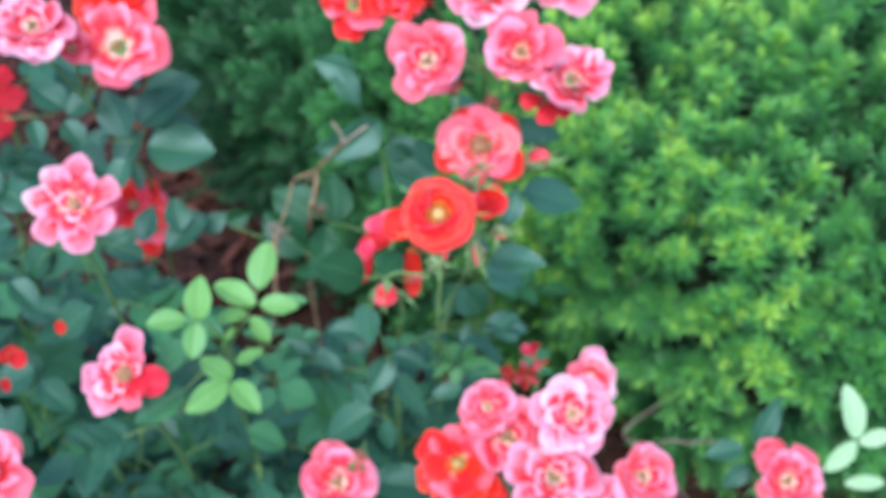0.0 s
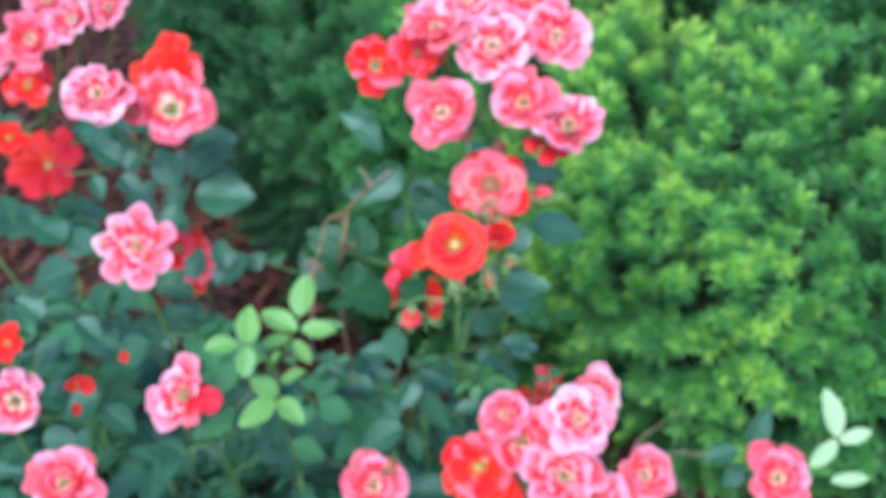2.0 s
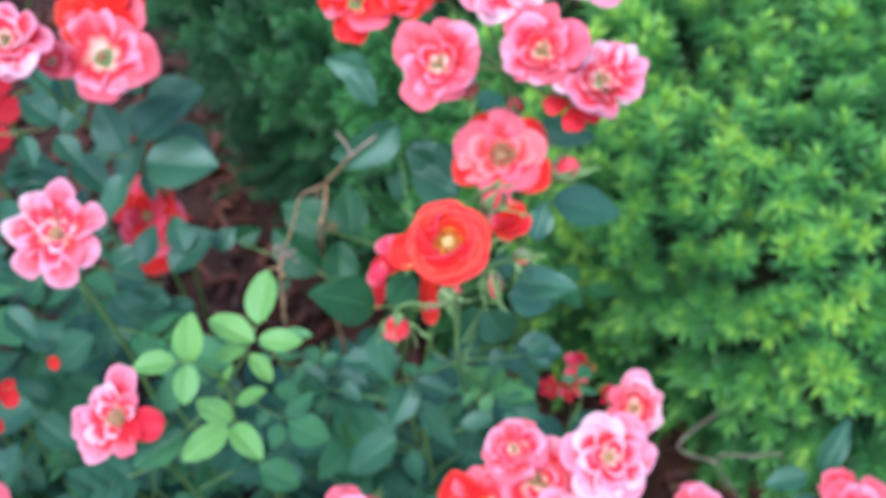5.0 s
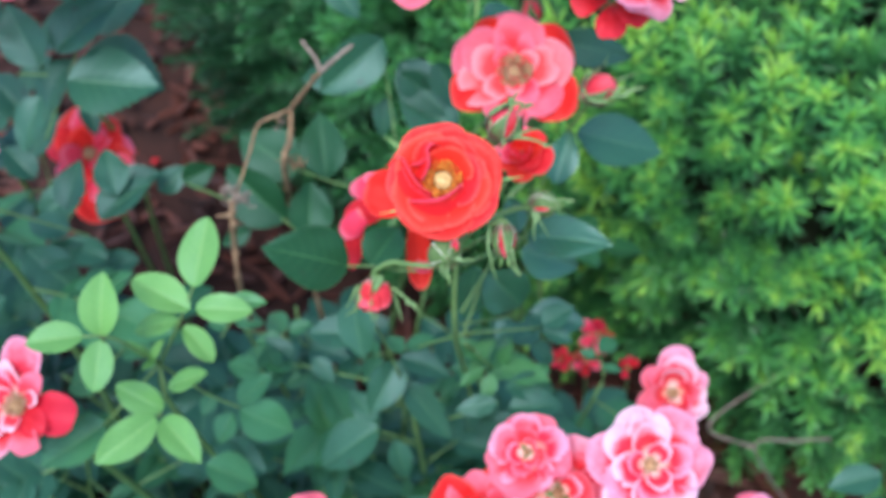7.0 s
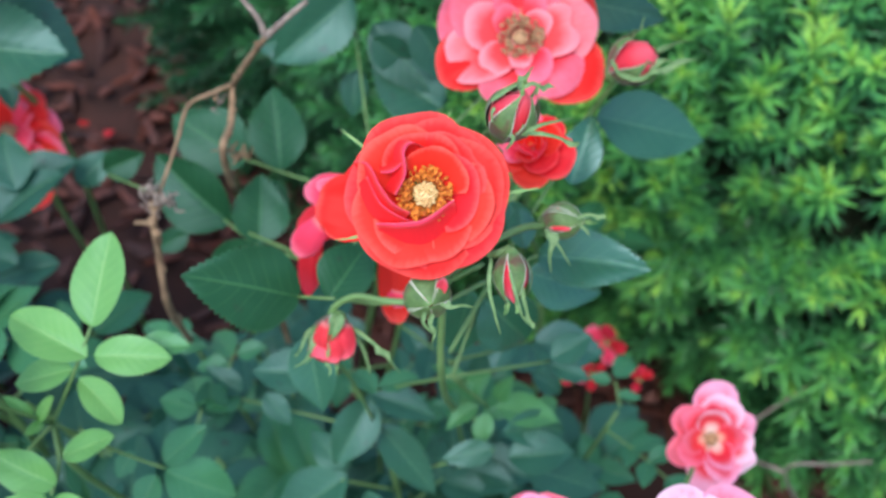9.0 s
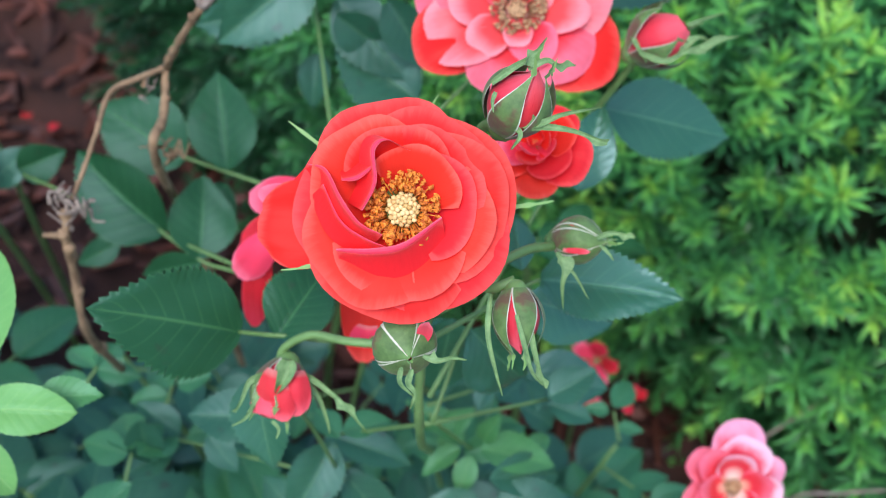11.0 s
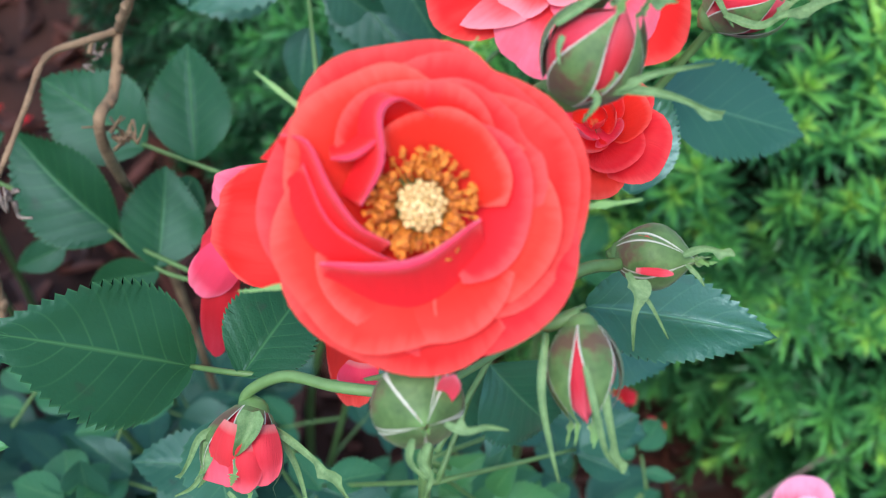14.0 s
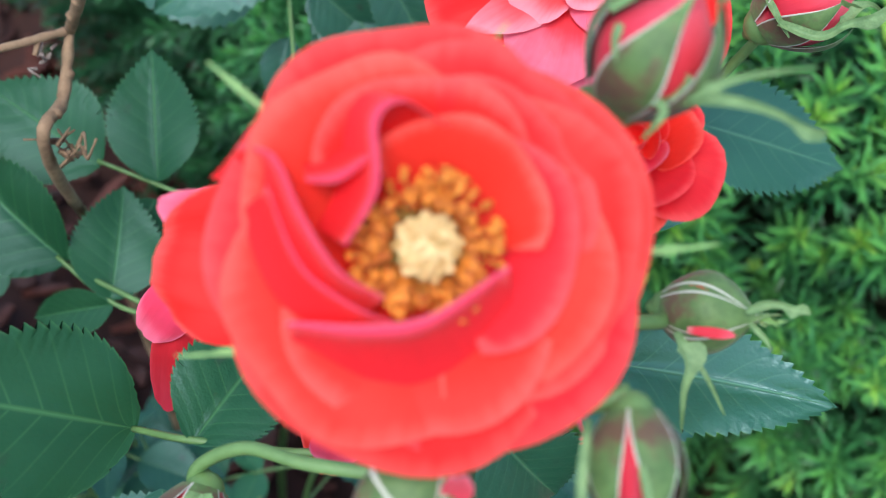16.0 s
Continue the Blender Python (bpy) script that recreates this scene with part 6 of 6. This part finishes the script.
leaf(right, [(0.2912, 0.5421, 0.4117), (0.3265, 0.5412, 0.4977)], "pale", [((0.3232, 0.5355, 0.5067), (0.3129, 0.5628, 0.5378), 0.5), ((0.3224, 0.5333, 0.5042), (0.3025, 0.5153, 0.4858), 0.5), ((0.3257, 0.5336, 0.5043), (0.3531, 0.5410, 0.5103), 0.5), ((0.3398, 0.5482, 0.4296), (0.3743, 0.5525, 0.4316), 0.4)], 91)
leaf(right, [(0.2912, 0.5421, 0.4117), (0.2711, 0.5816, 0.4272)], "dark", [((0.2711, 0.5816, 0.4272), (0.2917, 0.6116, 0.4589), 0.4), ((0.2611, 0.5791, 0.4252), (0.2284, 0.5715, 0.4193), 0.6), ((0.2670, 0.5693, 0.4138), (0.2478, 0.5541, 0.3985), 0.6)], 92)

low_red_knots = [(0.1000, 0.8300, 0.1000), (0.0892, 0.7840, 0.2527)]
low_red = spray((0.100, 0.830), low_red_knots, "short rose cane with small deep-red roses near the ground", thick=0.002, end=0.0012)
spent(low_red, (0.0967, 0.7799, 0.2883), 0.0317, ("rose", "crimson"), 93, ((80, 80), (145, 95), (220, 70), (295, 100), (370, 85)), (-0.44, -0.94, 0.52), (0.0892, 0.7840, 0.2527))
spent(low_red, (0.0875, 0.7620, 0.2737), 0.0256, ("rose", "crimson"), 94, ((55, 80), (120, 95), (195, 70), (270, 100), (345, 85)), (0.18, -0.85, 0.39), (0.0892, 0.7840, 0.2527))
spent(low_red, (0.0666, 0.7604, 0.2742), 0.0205, ("rose", "crimson"), 95, ((8, 80), (73, 95), (148, 70), (223, 100), (298, 85)), (-0.01, -0.75, 1.35), (0.0892, 0.7840, 0.2527))

low_red_b_knots = [(0.1400, 0.8400, 0.1000), (0.1292, 0.7894, 0.2272)]
low_red_b = spray((0.140, 0.840), low_red_b_knots, "short rose cane with one fading red rose", thick=0.002, end=0.0012)
spent(low_red_b, (0.1267, 0.7793, 0.2453), 0.021, "crimson", 96, ((30, 60), (80, 85), (150, 40), (250, 95)))

low_red_c_knots = [(-0.3600, 0.6200, 0.1000), (-0.3499, 0.5600, 0.4670)]
low_red_c = spray((-0.360, 0.620), low_red_c_knots, "short rose cane with one small red rose among leaves", thick=0.002, end=0.0012)
scattered = bloom(low_red_c, (-0.3428, 0.5541, 0.4898), 0.0180, "deep", (-0.14, -0.49, 0.95), 2, 97, stem_to=(-0.3499, 0.5600, 0.4670))
loose_petal(scattered, (-0.3156, 0.5224, 0.5370), (-0.3112, 0.5131, 0.5267), 0.0069, "deep", 0.4)
loose_petal(scattered, (-0.2864, 0.5405, 0.5528), (-0.2823, 0.5343, 0.5457), 0.0042, "deep", 0.4)
loose_petal(scattered, (-0.3229, 0.5065, 0.5210), (-0.3187, 0.5002, 0.5139), 0.0042, "deep", 0.4)

dry = dead_cane((-0.1, 0.72), [
    ([(-0.10, 0.72, -0.01), (-0.115, 0.72, 0.25), (-0.1280, 0.7100, 0.4500), (-0.1102, 0.6379, 0.5948), (-0.1084, 0.6498, 0.6064), (-0.1088, 0.6627, 0.6189)], 0.0024, 0.0014),
    ([(-0.1088, 0.6627, 0.6189), (-0.0960, 0.6480, 0.6450), (-0.0830, 0.6380, 0.6680)], 0.0015, 0.0013),
    ([(-0.0830, 0.6380, 0.6680), (-0.0860, 0.6400, 0.6755), (-0.0925, 0.6420, 0.6840)], 0.0015, 0.0009),
    ([(-0.0830, 0.6380, 0.6680), (-0.0740, 0.6390, 0.6770), (-0.0655, 0.6400, 0.6850)], 0.0015, 0.0009),
    ([(-0.1088, 0.6627, 0.6189), (-0.1157, 0.6523, 0.6220), (-0.1228, 0.6418, 0.6237), (-0.1241, 0.6257, 0.6191), (-0.1268, 0.6092, 0.6115), (-0.1286, 0.6020, 0.6079)], 0.0012, 0.0007),
    ([(-0.1286, 0.6020, 0.6079), (-0.1292, 0.5938, 0.6008), (-0.1313, 0.5942, 0.5788), (-0.1316, 0.5899, 0.5486), (-0.1450, 0.6300, 0.4600)], 0.0012, 0.0019),
    ([(-0.1292, 0.5938, 0.6008), (-0.1390, 0.5970, 0.5960)], 0.0014, 0.0008),
    ([(-0.1140, 0.6550, 0.6212), (-0.1145, 0.6520, 0.6180)], 0.0008, 0.0006),
], "forked tan dead rose cane without leaves", pale=(2, 3))
scraps(dry, (-0.1275, 0.6010, 0.6085), 18, 0.0030, 0.0038, GREY, "dry_tuft")
scraps(dry, (-0.1045, 0.6391, 0.6000), 12, 0.0020, 0.0034, DEAD, "knot")
scraps(dry, (-0.1145, 0.6520, 0.6175), 6, 0.0012, 0.0024, GREY, "old_bud")
stick = dead_cane((.33, .80), [
    ([(.33, .80, -0.01), (0.2374, 0.7275, 0.2168), (0.2736, 0.7356, 0.2211), (0.3020, 0.7398, 0.2227)], 0.0015, 0.0010),
    ([(0.2374, 0.7275, 0.2168), (0.2062, 0.7672, 0.1868), (0.2674, 0.8096, 0.2183)], 0.0018, 0.0009),
], "thin grey dead stick at the foot of the yew", pale=(0, 1))

fallen_petal((-0.495, 1.232), 0.014, "deep", 1)
fallen_petal((-0.461, 1.221), 0.015, "deep", 2)
fallen_petal((-0.412, 1.311), 0.013, "deep", 3)
fallen_petal((-0.869, 1.535), 0.022, "red", 4)

# ---- leaves that fill the bushes ----
def fill(plant, root, knots, count, size, kinds, seed, low=0.35, high=0.92):
    rnd = random.Random(seed)
    for k in range(count):
        p = path_point(knots, root, low + (high - low) * (k + rnd.random()) / count)
        a = k * 2.4 + rnd.uniform(-0.4, 0.4)
        way = Vector((math.cos(a), math.sin(a), rnd.uniform(0.05, 0.6)))
        grown_leaf(plant, p, way, size * rnd.uniform(0.8, 1.2), rnd.choice(kinds), seed * 100 + k, rnd.choice((5, 5, 7)))


def leafy(root, knots, count, size, seed, kinds=("dark", "dark", "mid")):
    ob = spray(root, knots, "leafy rose cane with dark green compound leaves", 0.0026, 0.0012, "leafy rose canes")
    fill(ob, root, knots, count, size, kinds, seed, 0.25, 1.0)


fill(far_left, (-0.47, 0.95), far_left_knots, 5, 0.075, ("dark", "dark", "dark", "mid"), 50, 0.3, 0.85)
fill(ragged, (-0.47, 0.86), ragged_knots, 5, 0.07, ("dark", "dark", "dark", "mid"), 51, 0.3, 0.85)
fill(pinkleft, (-0.27, 0.66), pinkleft_knots, 6, 0.07, ("dark", "dark", "dark", "mid"), 52, 0.3, 0.85)
fill(lobed, (-0.21, 0.6), lobed_knots, 5, 0.07, ("dark", "dark", "dark", "mid"), 53, 0.3, 0.85)
fill(middle, (-0.03, 0.66), middle_knots, 5, 0.07, ("dark", "dark", "dark", "mid"), 54, 0.3, 0.85)
fill(bottom, (0.07, 0.6), bottom_knots, 6, 0.07, ("dark", "dark", "dark", "mid"), 55, 0.3, 0.85)
fill(low_pink, (-0.06, 0.52), low_pink_knots, 5, 0.07, ("dark", "dark", "dark", "mid"), 56, 0.3, 0.85)
fill(corner, (-0.36, 0.5), corner_knots, 6, 0.07, ("dark", "dark", "dark", "mid"), 57, 0.3, 0.85)
fill(edge, (-0.46, 0.56), edge_knots, 6, 0.07, ("dark", "dark", "dark", "mid"), 58, 0.3, 0.85)
fill(right, (0.27, 0.55), right_knots, 3, 0.05, ("dark", "dark", "dark", "mid"), 59, 0.3, 0.85)
fill(upper, (0.03, 0.92), upper_knots, 3, 0.06, ("dark", "dark", "dark", "mid"), 60, 0.3, 0.85)

leafy((-0.28, 0.47), [(-0.26, 0.46, 0.17), (-0.33, 0.44, 0.34)], 6, 0.068, 100)
leafy((0.04, 0.37), [(0.05, 0.36, 0.20), (-0.00, 0.34, 0.40)], 6, 0.064, 101)
leafy((-0.10, 0.50), [(-0.11, 0.49, 0.21), (-0.13, 0.47, 0.42)], 6, 0.058, 102)
leafy((-0.25, 0.67), [(-0.23, 0.66, 0.18), (-0.26, 0.64, 0.36)], 6, 0.074, 103)
leafy((-0.54, 0.44), [(-0.54, 0.43, 0.21), (-0.55, 0.41, 0.41)], 6, 0.057, 104)
leafy((-0.42, 0.42), [(-0.41, 0.41, 0.18), (-0.45, 0.39, 0.36)], 6, 0.077, 105)
leafy((0.03, 0.36), [(0.03, 0.35, 0.19), (-0.02, 0.33, 0.37)], 6, 0.066, 106)
leafy((0.05, 0.38), [(0.04, 0.37, 0.20), (0.06, 0.35, 0.40)], 6, 0.077, 107)
leafy((-0.47, 0.34), [(-0.47, 0.33, 0.17), (-0.52, 0.31, 0.33)], 6, 0.057, 108)
leafy((-0.25, 0.67), [(-0.26, 0.66, 0.17), (-0.24, 0.64, 0.34)], 6, 0.057, 109)
leafy((-0.19, 0.40), [(-0.17, 0.39, 0.20), (-0.24, 0.37, 0.41)], 6, 0.069, 110)
leafy((-0.17, 0.39), [(-0.15, 0.38, 0.18), (-0.12, 0.36, 0.36)], 6, 0.058, 111)
leafy((-0.10, 0.68), [(-0.09, 0.67, 0.15), (-0.14, 0.65, 0.31)], 6, 0.064, 112)
leafy((-0.12, 0.55), [(-0.14, 0.54, 0.21), (-0.14, 0.52, 0.42)], 6, 0.077, 113)
leafy((-0.19, 0.50), [(-0.17, 0.49, 0.19), (-0.18, 0.47, 0.38)], 6, 0.055, 114)
leafy((-0.03, 0.46), [(-0.04, 0.45, 0.19), (-0.03, 0.43, 0.38)], 6, 0.063, 115)
leafy((-0.55, 0.57), [(-0.54, 0.56, 0.16), (-0.60, 0.54, 0.32)], 6, 0.075, 116)
leafy((-0.02, 0.52), [(-0.03, 0.51, 0.21), (0.00, 0.49, 0.41)], 6, 0.066, 117)
leafy((-0.45, 0.69), [(-0.45, 0.68, 0.16), (-0.41, 0.66, 0.33)], 6, 0.064, 118)
leafy((-0.13, 0.40), [(-0.14, 0.39, 0.22), (-0.17, 0.37, 0.44)], 6, 0.079, 119)
leafy((-0.49, 0.68), [(-0.49, 0.67, 0.21), (-0.54, 0.65, 0.41)], 6, 0.057, 120)
leafy((-0.47, 0.48), [(-0.45, 0.47, 0.20), (-0.48, 0.45, 0.41)], 6, 0.059, 121)
leafy((-0.20, 0.39), [(-0.20, 0.38, 0.17), (-0.18, 0.36, 0.33)], 6, 0.057, 122)
leafy((-0.29, 0.59), [(-0.29, 0.58, 0.20), (-0.25, 0.56, 0.40)], 6, 0.059, 123)
leafy((-0.09, 0.62), [(-0.09, 0.61, 0.21), (-0.13, 0.59, 0.41)], 6, 0.056, 124)
leafy((-0.23, 0.40), [(-0.25, 0.39, 0.20), (-0.20, 0.37, 0.41)], 6, 0.061, 125)
leafy((-0.61, 0.40), [(-0.61, 0.39, 0.19), (-0.62, 0.37, 0.38)], 6, 0.059, 126)
leafy((-0.26, 0.68), [(-0.25, 0.67, 0.17), (-0.31, 0.65, 0.35)], 6, 0.080, 127)
leafy((0.04, 0.54), [(0.04, 0.53, 0.19), (0.08, 0.51, 0.38)], 6, 0.057, 128)
leafy((-0.14, 0.54), [(-0.14, 0.53, 0.18), (-0.12, 0.51, 0.35)], 6, 0.058, 129)
leafy((-0.10, 0.50), [(-0.10, 0.49, 0.19), (-0.15, 0.47, 0.39)], 6, 0.070, 130)
leafy((-0.34, 0.66), [(-0.33, 0.65, 0.16), (-0.32, 0.63, 0.31)], 6, 0.071, 131)
leafy((0.03, 0.35), [(0.03, 0.34, 0.20), (0.05, 0.32, 0.40)], 6, 0.065, 132)
leafy((-0.57, 0.41), [(-0.58, 0.40, 0.20), (-0.61, 0.38, 0.41)], 6, 0.064, 133)
leafy((-0.27, 0.53), [(-0.26, 0.52, 0.16), (-0.29, 0.50, 0.32)], 6, 0.075, 134)
leafy((-0.61, 0.68), [(-0.59, 0.67, 0.18), (-0.57, 0.65, 0.36)], 6, 0.076, 135)
leafy((-0.54, 0.47), [(-0.53, 0.46, 0.18), (-0.57, 0.44, 0.35)], 6, 0.061, 136)
leafy((-0.54, 0.38), [(-0.52, 0.37, 0.23), (-0.55, 0.35, 0.45)], 6, 0.074, 137)
leafy((-0.27, 0.53), [(-0.27, 0.52, 0.18), (-0.30, 0.50, 0.36)], 6, 0.061, 138)
leafy((-0.24, 0.41), [(-0.22, 0.40, 0.19), (-0.28, 0.38, 0.38)], 6, 0.058, 139)
leafy((-0.03, 0.36), [(-0.01, 0.35, 0.18), (-0.02, 0.33, 0.36)], 6, 0.061, 140)
leafy((-0.58, 0.44), [(-0.56, 0.43, 0.18), (-0.53, 0.41, 0.36)], 6, 0.075, 141)
leafy((0.05, 0.68), [(0.06, 0.67, 0.20), (0.09, 0.65, 0.40)], 6, 0.057, 142)
leafy((-0.38, 0.43), [(-0.39, 0.42, 0.20), (-0.40, 0.40, 0.40)], 6, 0.076, 143)
leafy((-0.32, 0.42), [(-0.33, 0.41, 0.18), (-0.31, 0.39, 0.36)], 6, 0.069, 144)
leafy((-0.29, 0.41), [(-0.30, 0.40, 0.19), (-0.33, 0.38, 0.38)], 6, 0.069, 145)
leafy((-0.48, 0.60), [(-0.49, 0.59, 0.19), (-0.47, 0.57, 0.39)], 6, 0.063, 146)
leafy((-0.29, 0.56), [(-0.27, 0.55, 0.21), (-0.27, 0.53, 0.41)], 6, 0.060, 147)
leafy((-0.22, 0.46), [(-0.22, 0.45, 0.16), (-0.22, 0.43, 0.32)], 6, 0.077, 148)
leafy((-0.38, 0.64), [(-0.40, 0.63, 0.18), (-0.36, 0.61, 0.36)], 6, 0.062, 149)
leafy((-0.23, 0.37), [(-0.21, 0.36, 0.16), (-0.27, 0.34, 0.32)], 6, 0.059, 150)
leafy((-0.50, 0.37), [(-0.48, 0.36, 0.22), (-0.48, 0.34, 0.44)], 6, 0.065, 151)
leafy((0.04, 0.52), [(0.05, 0.51, 0.17), (0.02, 0.49, 0.33)], 6, 0.062, 152)
leafy((-0.38, 0.48), [(-0.38, 0.47, 0.17), (-0.35, 0.45, 0.35)], 6, 0.069, 153)
leafy((-0.71, 0.71), [(-0.71, 0.70, 0.25), (-0.67, 0.68, 0.51)], 6, 0.074, 154)
leafy((-0.58, 0.76), [(-0.59, 0.75, 0.20), (-0.56, 0.73, 0.41)], 6, 0.064, 155)
leafy((-0.44, 0.59), [(-0.43, 0.58, 0.22), (-0.42, 0.56, 0.44)], 6, 0.057, 156)
leafy((-0.56, 0.82), [(-0.57, 0.81, 0.19), (-0.54, 0.79, 0.39)], 6, 0.066, 157)
leafy((-0.44, 0.77), [(-0.46, 0.76, 0.22), (-0.41, 0.74, 0.44)], 6, 0.065, 158)
leafy((-0.43, 0.73), [(-0.41, 0.72, 0.26), (-0.47, 0.70, 0.51)], 6, 0.064, 159)
leafy((-0.43, 0.63), [(-0.41, 0.62, 0.24), (-0.43, 0.60, 0.48)], 6, 0.072, 160)
leafy((-0.70, 0.81), [(-0.72, 0.80, 0.22), (-0.67, 0.78, 0.44)], 6, 0.062, 161)
leafy((-0.71, 0.69), [(-0.71, 0.68, 0.25), (-0.66, 0.66, 0.50)], 6, 0.056, 162)
leafy((-0.55, 0.63), [(-0.55, 0.62, 0.25), (-0.54, 0.60, 0.50)], 6, 0.076, 163)
leafy((-0.67, 0.68), [(-0.68, 0.67, 0.26), (-0.70, 0.65, 0.53)], 6, 0.067, 164)
leafy((-0.53, 0.61), [(-0.53, 0.60, 0.27), (-0.55, 0.58, 0.55)], 6, 0.070, 165)
leafy((-0.72, 0.63), [(-0.71, 0.62, 0.21), (-0.73, 0.60, 0.41)], 6, 0.076, 166)
leafy((-0.58, 0.61), [(-0.59, 0.60, 0.23), (-0.61, 0.58, 0.46)], 6, 0.071, 167)
leafy((-0.53, 0.67), [(-0.53, 0.66, 0.26), (-0.58, 0.64, 0.53)], 6, 0.074, 168)
leafy((-0.71, 0.81), [(-0.72, 0.80, 0.23), (-0.71, 0.78, 0.46)], 6, 0.073, 169)
leafy((-0.51, 0.83), [(-0.50, 0.82, 0.18), (-0.51, 0.80, 0.36)], 6, 0.076, 170)
leafy((-0.45, 0.67), [(-0.44, 0.66, 0.23), (-0.50, 0.64, 0.47)], 6, 0.079, 171)
leafy((-0.10, 0.64), [(-0.09, 0.63, 0.16), (-0.10, 0.61, 0.32)], 6, 0.070, 160)
leafy((-0.16, 0.72), [(-0.15, 0.71, 0.20), (-0.18, 0.69, 0.39)], 6, 0.060, 161)
leafy((-0.07, 0.57), [(-0.08, 0.56, 0.21), (-0.03, 0.54, 0.41)], 6, 0.059, 162)
leafy((-0.02, 0.70), [(-0.03, 0.69, 0.19), (-0.07, 0.67, 0.37)], 6, 0.064, 163)
leafy((-0.09, 0.73), [(-0.07, 0.72, 0.21), (-0.04, 0.70, 0.42)], 6, 0.058, 164)
leafy((-0.17, 0.61), [(-0.19, 0.60, 0.14), (-0.17, 0.58, 0.28)], 6, 0.059, 165)
leafy((-0.03, 0.63), [(-0.01, 0.62, 0.16), (-0.06, 0.60, 0.32)], 6, 0.073, 166)
leafy((-0.05, 0.68), [(-0.04, 0.67, 0.15), (-0.01, 0.65, 0.30)], 6, 0.059, 167)
leafy((-0.07, 0.68), [(-0.06, 0.67, 0.17), (-0.05, 0.65, 0.35)], 6, 0.061, 168)
leafy((-0.02, 0.70), [(-0.01, 0.69, 0.17), (-0.00, 0.67, 0.34)], 6, 0.065, 169)
leafy((-0.16, 0.63), [(-0.15, 0.62, 0.19), (-0.20, 0.60, 0.39)], 6, 0.065, 170)
leafy((-0.04, 0.66), [(-0.03, 0.65, 0.15), (-0.02, 0.63, 0.30)], 6, 0.066, 171)
leafy((0.05, 0.66), [(0.04, 0.65, 0.14), (0.07, 0.63, 0.28)], 6, 0.057, 172)
leafy((0.05, 0.69), [(0.04, 0.68, 0.19), (0.00, 0.66, 0.39)], 6, 0.072, 173)
leafy((-0.06, 0.64), [(-0.05, 0.63, 0.18), (-0.07, 0.61, 0.35)], 6, 0.070, 174)
leafy((-0.14, 0.74), [(-0.15, 0.73, 0.19), (-0.14, 0.71, 0.38)], 6, 0.073, 175)
